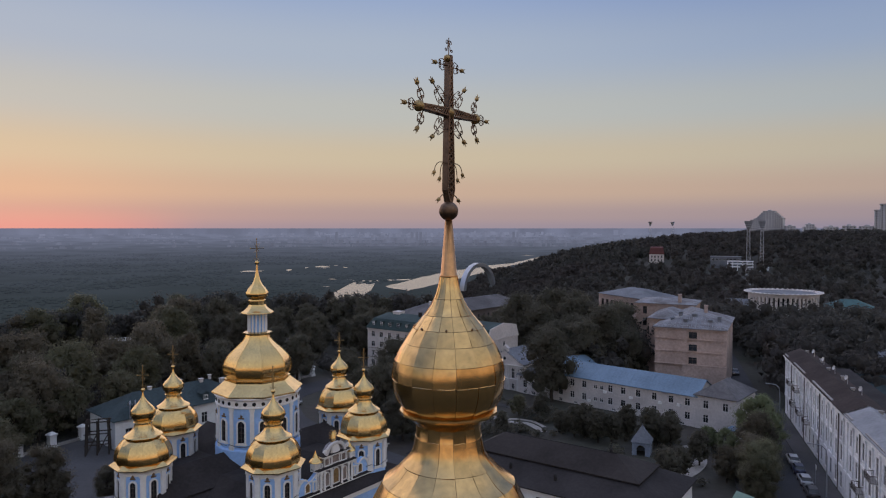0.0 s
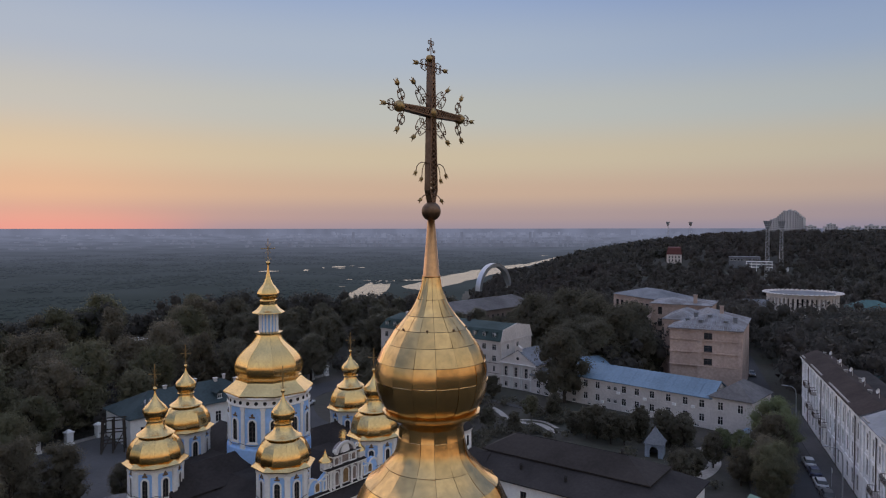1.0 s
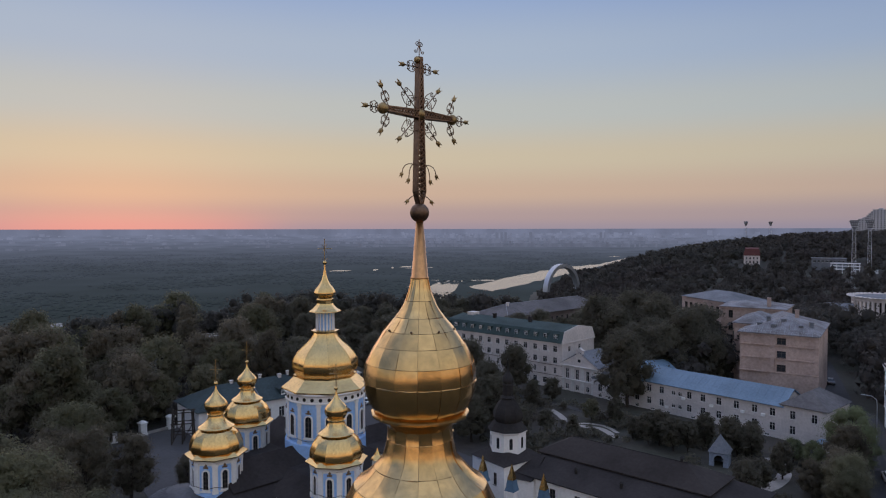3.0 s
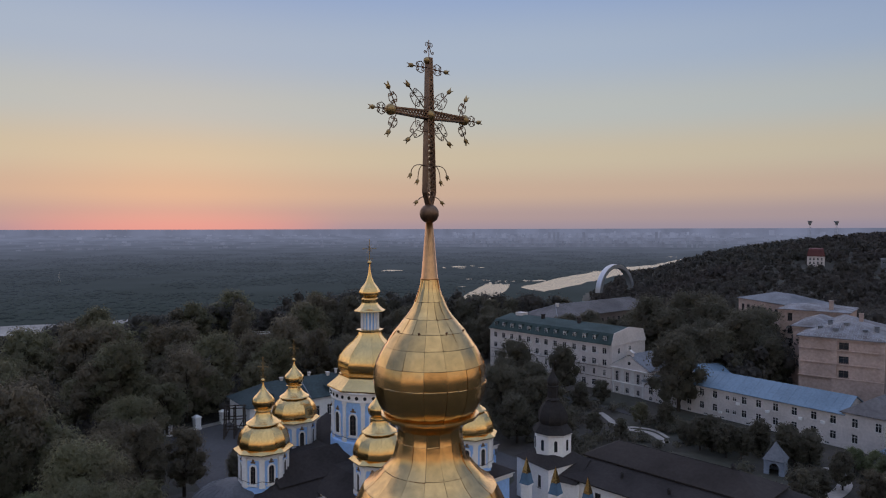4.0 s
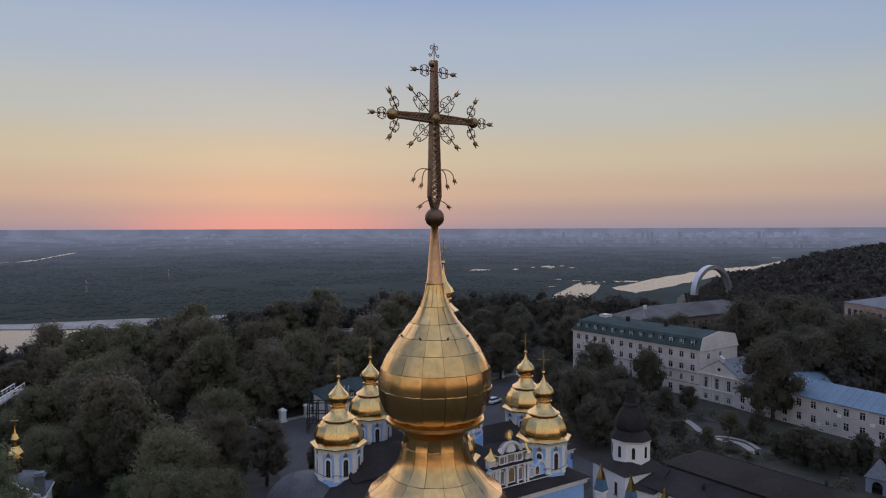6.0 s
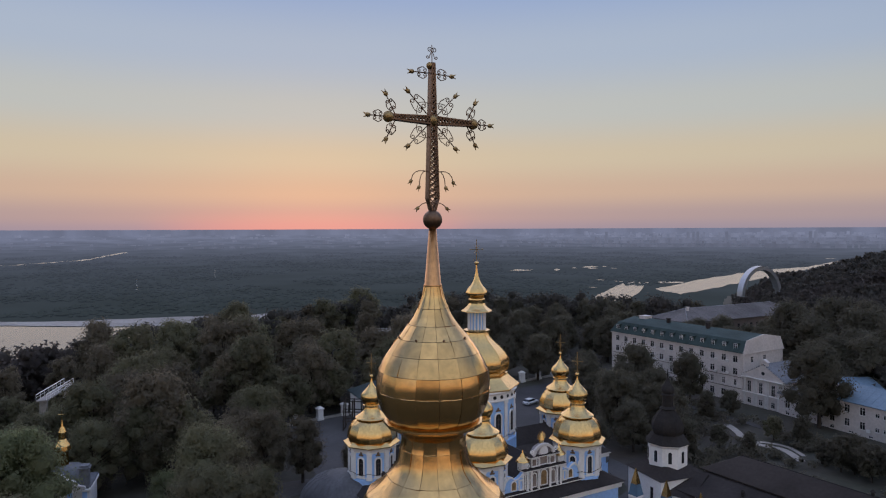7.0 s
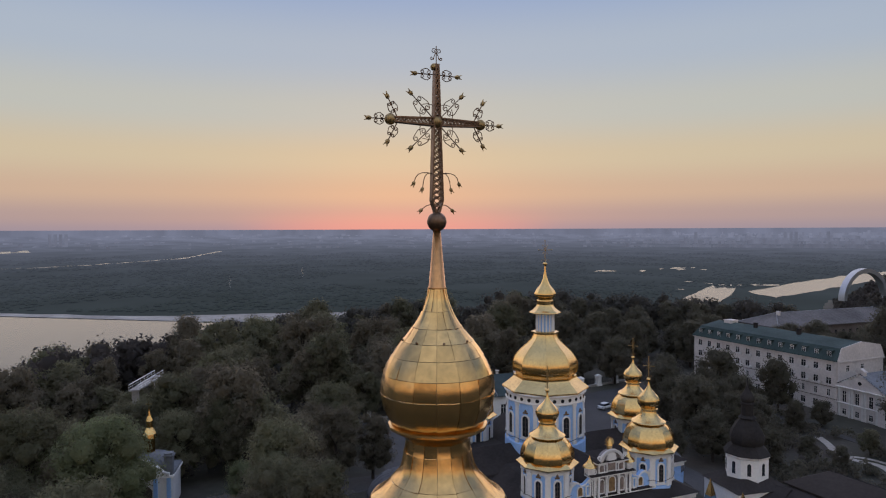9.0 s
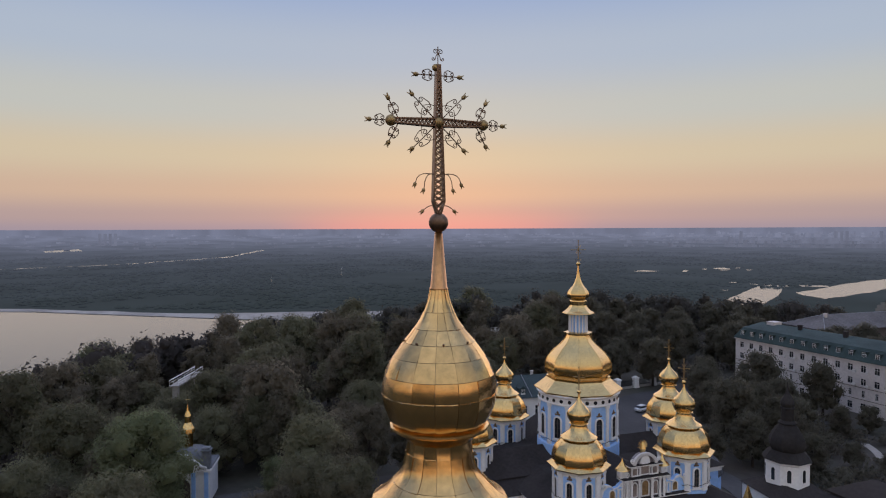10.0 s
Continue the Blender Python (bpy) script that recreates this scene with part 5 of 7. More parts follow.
        box(bm, x0 - 0.3, y0 - 0.3, H - 0.45, x1 + 0.3, y1 + 0.3, H)
        part("cornice", bm, BEIGE, flats)
        bm = B()
        o = 0.55
        lo = [bm.verts.new(p) for p in ((x0 - o, y0 - o, H + 0.004), (x1 + o, y0 - o, H + 0.004), (x1 + o, y1 + o, H + 0.004), (x0 - o, y1 + o, H + 0.004))]
        ed = [bm.verts.new((v.co.x, v.co.y, H + 0.16)) for v in lo]
        (ax, ay), (bx, by) = ridge
        top = [bm.verts.new((ax, ay, H + rise)), bm.verts.new((bx, by, H + rise))]
        bm.faces.new(lo[::-1])
        for i in range(4):
            j = (i + 1) % 4
            bm.faces.new((lo[i], lo[j], ed[j], ed[i]))
        bm.faces.new((ed[0], ed[1], top[0]))
        bm.faces.new((ed[1], ed[2], top[1], top[0]))
        bm.faces.new((ed[2], ed[3], top[1]))
        bm.faces.new((ed[3], ed[0], top[0], top[1]))
        part("roof", bm, PATCHROOF, flats, "patched pale metal roof")

    flats_block(0, 17.0, 0, 28, 16.5, ((9.6, 9.5), (6.5, 22)), 3.4, front=[(8.3, z, 2.0, 1.6) for z in (1.2, 4.4, 7.6, 10.9, 14.1)])
    flats_block(-3.4, 4.0, 11, 29.8, 17.2, ((0.6, 15), (0.6, 26)), 2.0, left=[(x, z, 1.1, 2.0) for z in (4.0, 7.4, 10.8, 14.2) for x in (2.0, 6.0, 10.0, 14.0)])
    flats_block(-10.5, 6.5, 30, 45, 19.3, ((-4, 37.5), (0, 37.5)), 1.5, front=[(2.0, z, 1.2, 2.2) for z in (9.0, 12.6, 16.2)], left=[(x, z, 1.1, 2.2) for z in (9.0, 12.6, 16.2) for x in (2.5, 6.5, 10.5)])
    bm = B()
    box(bm, 6.8, -0.5, 0, 17.3, -0.004, 7.2)
    box(bm, 6.8, -0.28, 7.2, 7.9, -0.004, 16.3)
    box(bm, 16.3, -0.28, 7.2, 17.3, -0.004, 16.3)
    part("bay", bm, BEIGE, flats, "shallow beige bay with corner strips")
    for z, d in ((7.2, 0.62), (10.5, 0.32), (13.7, 0.32)):
        bm = B()
        box(bm, -0.12, -d, z, 17.35, -0.002, z + 0.2)
        part("string_course", bm, BEIGE, flats)
    rng = random.Random(17)
    for x, y, z in ((3.2, 4.5, 17.9), (6.6, 3.0, 17.9), (12.6, 3.6, 17.9), (4.6, 9.5, 19.0), (14.4, 9.0, 18.2), (8.4, 6.4, 18.9)):
        bm = B()
        box(bm, x, y, z - 0.8, x + 0.9, y + 1.4, z + 0.55)
        box(bm, x - 0.15, y - 0.15, z + 0.55, x + 1.05, y + 1.55, z + 0.66)
        part("dormer", bm, GREYROOF, flats, "grey sheet roof hatch")
    for k in range(9):
        x, y = rng.uniform(1.5, 15.5), rng.uniform(1.5, 9)
        bm = B()
        tube(bm, [(x, y, 16.9), (x, y, 18.6 + 0.9 * rng.random())], 0.06, 5)
        part("vent_pipe", bm, PALEROOF, flats)
    for k in range(18):
        bm = B()
        x = -0.2 + k * 1.0
        f = max(0.15, 1 - abs(x - 9.6) / 10.4)
        tube(bm, [(x, -0.55, 16.68), (x, -0.55 + 10.0 * f, 16.68 + 3.2 * f)], 0.045, 4)
        part("roof_seam", bm, PALEROOF, flats)
    bm = B()
    tube(bm, [(-0.4, -0.45, 17.35), (17.4, -0.45, 17.35)], 0.03, 4)
    for k in range(13):
        tube(bm, [(-0.4 + 17.8 * k / 12, -0.45, 16.6), (-0.4 + 17.8 * k / 12, -0.45, 17.35)], 0.025, 4)
    part("roof_rail", bm, STEEL, flats, "thin roof edge rail")
    chimney(flats, 1.5, 31.5, 19.8, 1.0, 2.4, BEIGE)
    chimney(flats, 10.6, 14, 19.2, 0.9, 1.9, BEIGE)
    house("rear_flats", pose(56, 241, -2, 0, 0, -68), 24, 16, 21, BEIGE, "hip", GREYROOF, "long beige flats with a pale metal roof", front=grid_holes(1, 23, 8, (16.5, 12.0), 1.4, 2.8), rise=2.6, frame_mat=DARKFRAME)
    # white terrace along the street
    for start, L, cols, roofmat, lab, balconies in ((0.0, 52.0, 15, BROWNROOF, "weathered white stucco street house with a brown sheet roof", ((2, 8.4), (4, 8.4), (3, 4.6), (7, 4.6), (5, 4.6))),
                                                    (52.2, 34.0, 10, PALEROOF, "weathered white stucco street house with a pale metal roof", ((2, 4.6), (4, 8.4)))):
        row = house("street_house", pose(78.4, 152.8, 0, 0, 0, -107.8) @ pose(start, 0, 0), L, 6.0, 13.4, OLDWHITE, "gable", roofmat, lab,
                    front=grid_holes(1, L - 1, cols, (5.2, 9.0), 1.1, 2.6) + grid_holes(1, L - 1, cols, (0.9,), 1.2, 2.6), left=[(2.4, 9.0, 1.1, 2.6)], rise=1.3, over=0.5,
                    bands=((4.2, 0.3, 0.15), (8.1, 0.2, 0.08), (12.55, 0.3, 0.25), (12.95, 0.3, 0.5)))
        for a, b in ((0.5, 4.0), (11, 22), (29, 44)):
            if b < L - 4:
                bm = B()
                box(bm, a, -0.30, 13.42, b, 0.0, 13.62)
                part("parapet", bm, STONE, row)
        for k in range(int(L / 9)):
            chimney(row, 2.5 + 9 * k + (k % 3) * 0.8, 3.6 + (k % 2) * 0.8, 14.0, 0.5, 0.8, STONE)
            bm = B()
            x = 6.0 + 9 * k
            tube(bm, [(x, 4.6, 13.9), (x, 4.6, 15.4)], 0.04, 5)
            lathe(bm, [(0.05, 0), (0.28, 0.06), (0.42, 0.18), (0.44, 0.18)], 12, 0, pose(x, 4.5, 15.3, 70, 0, 20), cap=False)
            part("dish", bm, FRAME, row, "small pale dish aerial on a mast")
        bm = B()
        box(bm, 0.3, 6.02, 0, L - 0.3, 12.5, 10.6)
        rear = part("rear_wing", bm, STONE, row, "lower rear wing")
        bm = B()
        box(bm, 0.0, 6.1, 10.62, L, 12.8, 10.85)
        part("rear_roof", bm, DARKROOF, rear)
        for k in range(cols + 1):
            x = 1 + (L - 2) / cols * k
            bm = B()
            box(bm, x - 0.22, -0.22, 4.5, x + 0.22, 0, 12.55)
            box(bm, x - 0.30, -0.30, 12.1, x + 0.30, 0, 12.55)
            part("pilaster", bm, OLDWHITE, row)
            if k % 4 == 2:
                bm = B()
                tube(bm, [(x + 0.4, -0.18, 12.8), (x + 0.4, -0.18, 0)], 0.08, 6)
                part("downpipe", bm, DARKFRAME, row, "dark downpipe")
        for k, z in balconies:
            x = 1 + (L - 2) / cols * (k + 0.5)
            bm = B()
            box(bm, x - 1.3, -1.2, z, x + 1.3, 0, z + 0.18)
            bal = part("balcony", bm, STONE, row, "small balcony with dark iron rail")
            bm = B()
            for y0, y1, x0, x1 in ((-1.2, -1.14, x - 1.3, x + 1.3), (-1.2, 0, x - 1.3, x - 1.24), (-1.2, 0, x + 1.24, x + 1.3)):
                box(bm, x0, y0, z + 1.0, x1, y1, z + 1.08)
                n = int(max(x1 - x0, y1 - y0) / 0.18)
                for i in range(n):
                    f = (i + 0.5) / n
                    px, py = (x0 + (x1 - x0) * f, y0) if x1 - x0 > 0.5 else (x0, y0 + (y1 - y0) * f)
                    box(bm, px, py, z + 0.15, px + 0.03, py + 0.03, z + 1.0)
            part("railing", bm, DARKFRAME, bal)
    # behind the terrace: yard houses
    house("yard_house", pose(86, 147.5, 0, 0, 0, -22), 34, 15, 6, STONE, "gable", TEALROOF, "yard house with a dull teal sheet roof", rise=3.0)
    house("yard_house", pose(112, 178, 0, 0, 0, -100), 20, 14, 8, STONE, "gable", GREYROOF, "yard house with a grey sheet roof", rise=2.5)
    house("yard_house", pose(120, 215, -3, 0, 0, -95), 24, 14, 9, STONE, "gable", DARKROOF, "stone yard house with a dark sheet roof", rise=2.5)
    # teal-roofed house behind the cathedral
    teal = house("teal_roofed_house", pose(-62.0, 126.0, 0, 0, 0, 48), 28, 12, 5.6, WHITE, "hip", TEALROOF, "low white house with a dull teal hipped roof", front=grid_holes(1, 29, 9, (1.6,), 1.3, 2.2), rise=3.6, over=0.6)
    for x, y, z, w in ((20.0, 5.2, 8.6, 0.7), (22.6, 6.2, 8.9, 0.5), (24.8, 5.0, 7.9, 0.9), (16.0, 6.4, 8.9, 0.5), (9.0, 5.6, 8.7, 0.6)):
        chimney(teal, x, y, z, w, 0.9, PALE)
    for x in (4.0, 11.0, 18.0):
        bm = B()
        box(bm, x, 0.4, 6.2, x + 1.3, 2.6, 7.5)
        upright(bm, [(x - 0.2, 7.5), (x + 1.5, 7.5), (x + 0.65, 8.1)], 0.2, 3.2)
        d = part("dormer", bm, TEALROOF, teal, "teal sheet dormer")
        window(d, pose(x + 0.2, 0.32, 6.35), 0.9, 0.95, WHITE)
    bm = B()
    tube(bm, [(13.4, -0.6, 5.8), (13.4, 6.0, 9.35)], 0.09, 5)
    part("lightning_cable", bm, PALEROOF, teal, "pale cable laid down the roof")
    for x in (2.6, 3.6):
        bm = B()
        tube(bm, [(x, -0.5, 5.6), (x, -0.5, 8.4), (x + 0.5, 0.6, 8.8), (x + 0.5, 2.0, 7.6)], 0.12, 6)
        part("vent_duct", bm, PALEROOF, teal, "white bent vent duct")


build_houses()


# ---- refectory church ----
SLATEBLUE = material("slate_blue_sheet", (0.10, 0.17, 0.25), 0.8, 0, 0.3, 1.2, 0.15, 8, spec=0.2)
BLACKROOF = material("blackened_copper", (0.040, 0.037, 0.036), 0.9, 0, 0.3, 0.6, 0.15, 5, spec=0.1)


TOPROOF = material("brown_grey_roof_sheet", (0.042, 0.035, 0.032), 0.85, 0, 0.3, 0.5, 0.15, 5, spec=0.2)


def build_refectory():
    ref = thing("refectory", pose(-4.5, 104.5, 0, 0, 0, -21.5), "white refectory church with long dark roof and octagonal drum", "church")
    bm = B()
    holes = [(2.2 + 4.2 * k, 1.4, 1.0, 2.6) for k in range(7)]
    hall = pose(20.3, 7.0, 0, 0, 0, -13.5)
    panel_wall(bm, 32, 5.0, holes, hall @ pose(-12.6, -9.7, 0))
    panel_wall(bm, 16.5, 5.0, [], hall @ pose(19.4, -9.7, 0, 0, 0, 90))
    panel_wall(bm, 32, 5.0, [], hall @ pose(19.4, 6.8, 0, 0, 0, 180))
    panel_wall(bm, 16.5, 5.0, [], hall @ pose(-12.6, 6.8, 0, 0, 0, -90))
    part("wall", bm, WHITE, ref)
    for x, z, w, h in holes:
        window(ref, hall @ pose(-12.6 + x, -9.7, z), w, h, DARKFRAME)

    def tier(x0, x1, y0, y1, z0, a0, a1, b0, b1, z1):
        """One tier of a broken hipped roof, from its eave rectangle to its upper rectangle."""
        bm = B()
        lip = [bm.verts.new(hall @ Vector(p)) for p in ((x0, y0, z0), (x1, y0, z0), (x1, y1, z0), (x0, y1, z0))]
        lo = [bm.verts.new(hall @ Vector(p)) for p in ((x0, y0, z0 + 0.16), (x1, y0, z0 + 0.16), (x1, y1, z0 + 0.16), (x0, y1, z0 + 0.16))]
        hi = [bm.verts.new(hall @ Vector(p)) for p in ((a0, b0, z1), (a1, b0, z1), (a1, b1, z1), (a0, b1, z1))]
        bm.faces.new(lip[::-1])
        bm.faces.new(hi)
        for i in range(4):
            j = (i + 1) % 4
            bm.faces.new((lip[i], lip[j], lo[j], lo[i]))
            bm.faces.new((lo[i], lo[j], hi[j], hi[i]))
        return bm

    part("lower_roof", tier(-13.0, 20.0, -10.3, 7.4, 5.0, -11.0, 14.4, -3.9, 4.2, 6.85), DARKROOF, ref, "dark lower skirt of the broken roof")
    part("upper_roof", tier(-11.9, 15.3, -4.5, 4.8, 6.86, -8.2, 10.4, -0.05, 0.35, 9.0), TOPROOF, ref, "brown-grey upper tier of the broken roof")
    bm = B()
    tube(bm, [hall @ Vector((-8.2, 0.15, 9.02)), hall @ Vector((10.4, 0.15, 9.02))], 0.10, 6)
    part("ridge_cap", bm, BLACKROOF, ref)
    for u, v, z in ((-3.5, -6.8, 6.2), (4.0, -7.2, 6.1), (9.5, 0.2, 9.0)):
        bm = B()
        lathe(bm, [(0.22, z - 0.4), (0.22, z + 0.5), (0.34, z + 0.52), (0.1, z + 0.8)], 8, 0, hall @ pose(u, v, 0))
        part("roof_vent", bm, BLACKROOF, ref)
    bm = B()
    upright(bm, [(-1.6, 4.6), (7.6, 4.6), (4.0, 6.8)], -9.4, -5.0, Matrix.Rotation(radians(90), 4, "Z"))
    part("roof", bm, DARKROOF, ref)
    bm = B()
    box(bm, 6.0, -1.2, 0, 9.6, 7.3, 4.58)
    part("link", bm, WHITE, ref, "low white link between nave and hall")
    # square nave under the drum
    nm = pose(-1.5, 0.9, 0, 0, 0, -24)
    bm = B()
    nave_holes = [(1.6, 3.0, 0.7, 1.9), (5.0, 3.0, 0.7, 1.9)]
    panel_wall(bm, 7.4, 6.3, nave_holes, nm)
    panel_wall(bm, 8.0, 6.3, [], nm @ pose(7.4, 0, 0, 0, 0, 90))
    panel_wall(bm, 7.4, 6.3, [], nm @ pose(7.4, 8.0, 0, 0, 0, 180))
    panel_wall(bm, 8.0, 6.3, [], nm @ pose(0, 8.0, 0, 0, 0, -90))
    part("nave", bm, WHITE, ref, "white square nave below the drum")
    for x, z, w, h in nave_holes:
        window(ref, nm @ pose(x, 0, z), w, h, DARKFRAME)
    bm = B()
    lo = [bm.verts.new(nm @ Vector(p)) for p in ((-0.3, -0.3, 6.32), (7.7, -0.3, 6.32), (7.7, 8.3, 6.32), (-0.3, 8.3, 6.32))]
    hi = [bm.verts.new(nm @ Vector(p)) for p in ((1.3, 2.3, 7.5), (5.5, 2.3, 7.5), (5.5, 6.6, 7.5), (1.3, 6.6, 7.5))]
    bm.faces.new(lo[::-1])
    bm.faces.new(hi)
    for i in range(4):
        bm.faces.new((lo[i], lo[(i + 1) % 4], hi[(i + 1) % 4], hi[i]))
    part("nave_roof", bm, DARKROOF, ref, "dark skirt roof round the drum")
    bm = B()
    lathe(bm, [(2.9, 4.6), (2.9, 10.1), (3.1, 10.3), (3.1, 10.5)], 8, 0.2, pose(3.4, 3.6, 0))
    part("drum", bm, WHITE, ref, "white octagonal drum")
    for k in range(8):
        m = pose(3.4, 3.6, 0, 0, 0, 45 * k + 22.5 + math.degrees(0.2)) @ pose(2.9 * math.cos(radians(22.5)) + 0.02, 0, 0, 0, 0, 90)
        bm = B()
        upright(bm, arch_outline(0.5, 7.9, 9.6), -0.03, 0.06, m)
        part("window", bm, PANE, ref)
    bm = B()
    lathe(bm, [(3.25, 10.5), (2.45, 11.5), (2.1, 11.75)] + catmull([(2.2, 11.9), (2.4, 12.5), (2.25, 13.4), (1.6, 14.6), (0.95, 15.3)], 3) + [(1.25, 15.45), (0.85, 15.8), (0.8, 17.4), (1.0, 17.5)] + catmull([(0.75, 17.65), (0.95, 18.1), (0.8, 18.7), (0.35, 19.4), (0.12, 20.1)], 3) + [(0.04, 21.2)], 8, 0.2, pose(3.4, 3.6, 0))
    part("dome", bm, BLACKROOF, ref, "dark pear-shaped dome and lantern")


def build_turrets():
    for x, y in ((-3.15, 94.6), (1.0, 91.6), (5.25, 88.6)):
        t = thing("gate_turret", pose(x, y, 0, 0, 0, -30), "tall white pier with dark blue hood and a gilded tip", "turret", "gate piers by the refectory")
        bm = B()
        box(bm, -0.55, -0.55, 0, 0.55, 0.55, 6.3)
        box(bm, -0.7, -0.7, 6.1, 0.7, 0.7, 6.4)
        part("pier", bm, WHITE, t)
        bm = B()
        lathe(bm, [(1.05, 6.4), (0.85, 6.9), (0.66, 7.9)], 4, radians(45))
        part("hood", bm, SLATEBLUE, t, "dark slate-blue sheet hood")
        bm = B()
        lathe(bm, [(0.66, 7.9), (0.04, 10.0)], 4, radians(45))
        part("tip", bm, GOLD_FAR, t, "gilded pyramid tip")


build_refectory()
build_turrets()


# ---- far landmarks ----
def ray_place(az, r, z):
    return (r * math.sin(radians(az)), r * math.cos(radians(az)), z)


def build_landmarks():
    # round colonnaded hall
    x, y, _ = ray_place(26.9, 408, 0)
    hall = thing("round_hall", pose(x, y, -8), "white round exhibition hall ringed by slender piers", "building")
    R = 17.3
    bm = B()
    lathe(bm, [(R - 2, 0), (R - 2, 15)], 48)
    part("wall", bm, PANE, hall)
    bm = B()
    lathe(bm, [(R, 0), (R, 7.0), (R - 2.2, 7.0)], 48, cap=False)
    part("base", bm, PALE, hall)
    bm = B()
    lathe(bm, [(R - 2.5, 13.9), (R + 0.05, 13.9), (R + 0.15, 15.9), (R - 1, 15.9), (R - 1.2, 15.7)], 48, cap=False)
    for k in range(48):
        a = 2 * math.pi * (k + 0.5) / 48
        upright(bm, [(-1.0, 15.9), (1.0, 15.9), (0, 16.4)], -2.0, 0.0, Matrix.Rotation(a, 4, "Z") @ pose(R + 0.2, 0, 0, 0, 0, 90))
    part("roof_rim", bm, PALE, hall)
    bm = B()
    lathe(bm, [(R - 1.1, 15.6), (R - 4, 15.8), (0.1, 16.0)], 48, cap=False)
    part("roof", bm, GREYROOF, hall)
    for k in range(48):
        a = 2 * math.pi * k / 48
        bm = B()
        box(bm, R - 1.2, -0.60, 6, R, 0.60, 13.9, Matrix.Rotation(a, 4, "Z"))
        part("pier", bm, PALE, hall)
    # arch of steel
    x, y, _ = ray_place(3.0, 850, 0)
    arch = thing("memorial_arch", pose(x, y, -34, 0, 0, 50), "great steel half-ring arch above the river", "arch")
    bm = B()
    Rm = 31
    rings = []
    for k in range(41):
        a = math.pi * k / 40
        ring = []
        for dr, dy in ((-2.2, -3.6), (2.2, -3.6), (2.2, 3.6), (-2.2, 3.6)):
            ring.append(bm.verts.new(((Rm + dr) * math.cos(a), dy, (Rm + dr) * math.sin(a))))
        rings.append(ring)
    for a, b in zip(rings, rings[1:]):
        for i in range(4):
            j = (i + 1) % 4
            bm.faces.new((a[j], a[i], b[i], b[j]))
    part("ring", bm, STEEL, arch)
    # stadium masts
    for az, r, top, foot in ((17.13, 1250, 55, 5), (18.85, 1250, 54.5, 5), (24.45, 640, 49, -10), (25.4, 690, 49.5, -10)):
        x, y, _ = ray_place(az, r, 0)
        mast = thing("floodlight_mast", pose(x, y, foot, 0, 0, -az), "tall lattice floodlight mast with a lamp head", "mast", "stadium floodlight masts")
        h = top - foot
        bm = B()
        for sx in (-1, 1):
            for sy in (-1, 1):
                tube(bm, [(sx * 2.0, sy * 2.0, 0), (sx * 1.0, sy * 1.0, h - 7)], 0.17, 4)
        for k in range(12):
            z0, z1 = (h - 7) * k / 12, (h - 7) * (k + 1) / 12
            for s in (-1, 1):
                tube(bm, [(-1.8 * s, -1.6, z0), (1.6 * s, -1.6, z1)], 0.12, 4)
                for x0, y0, x1, y1 in ((-1.6, -1.6, 1.6, -1.6), (1.6, -1.6, 1.6, 1.6), (1.6, 1.6, -1.6, 1.6), (-1.6, 1.6, -1.6, -1.6)):
                    tube(bm, [(x0, y0, z1), (x1, y1, z1)], 0.12, 4)
        part("tower", bm, PALESTEEL, mast)
        bm = B()
        lathe(bm, [(1.8, h - 7), (3.6, h - 3), (4.8, h)], 4, radians(45))
        part("lamp_head", bm, GREYROOF, mast, "grey sloping lamp rack")
        for i in range(3):
            bm = B()
            for k in range(5):
                w = 2.6 + 1.9 * i / 2
                box(bm, -w / 1.3 + 2 * w / 1.3 * k / 4 - 0.35, -w / 1.42 - 0.35, h - 5.4 + 2.0 * i, -w / 1.3 + 2 * w / 1.3 * k / 4 + 0.35, -w / 1.42 + 0.1, h - 4.6 + 2.0 * i)
            part("floodlight", bm, PALESTEEL, mast)
    # red-roofed house on the slope
    x, y, _ = ray_place(17.9, 800, 0)
    red = house("red_roofed_house", pose(x - 12, y, 3, 0, 0, -18), 16, 14, 10.5, PALE, "mansard", material("red_roof_tiles", (0.12, 0.042, 0.04), 0.9, 0, 0.2), "pale house with a dark red mansard roof among the trees", front=grid_holes(1, 15, 4, (2.5, 6.5), 1.5, 2.6), rise=7.5)
    # tower blocks on the ridge
    rng = random.Random(8)
    concrete = material("pale_concrete", (0.50, 0.49, 0.50), 0.9, 0, 0.2, 0.1)

    def tower_block(az, r, w, d, z0, z1, steps):
        x, y, _ = ray_place(az, r, 0)
        t = thing("apartment_building", pose(x, y, z0, 0, 0, -az + rng.uniform(-15, 15)), "tall pale apartment building on the wooded ridge", "building", "buildings on the ridge")
        h = z1 - z0
        for k in range(steps):
            # the inner steps stand higher and further forward
            f = 1 - k / steps * 0.72
            hh = h * (0.70 + 0.30 * (k + 1) / steps) if steps > 1 else h
            front = -d / 2 - 1.4 * k
            bm = B()
            box(bm, -w / 2 * f, front, 0, w / 2 * f, d / 2 * f, hh)
            box(bm, -w / 2 * f - 0.5, front - 0.5, hh, w / 2 * f + 0.5, d / 2 * f, hh + 1.0)
            wing = part("wall", bm, concrete, t)
            n, floors = max(3, int(w * f / 4.6)), max(2, int(hh / 3.6))
            bm = B()
            for i in range(floors):
                for c in range(n):
                    xx, zz = -w / 2 * f + w * f * (c + 0.5) / n, hh * (i + 0.5) / floors
                    box(bm, xx - 1.05, front - 0.12, zz - 0.85, xx + 1.05, front + 0.1, zz + 0.75)
            tagged(part("window", bm, PANE, wing), kind="stuff")
            bm = B()
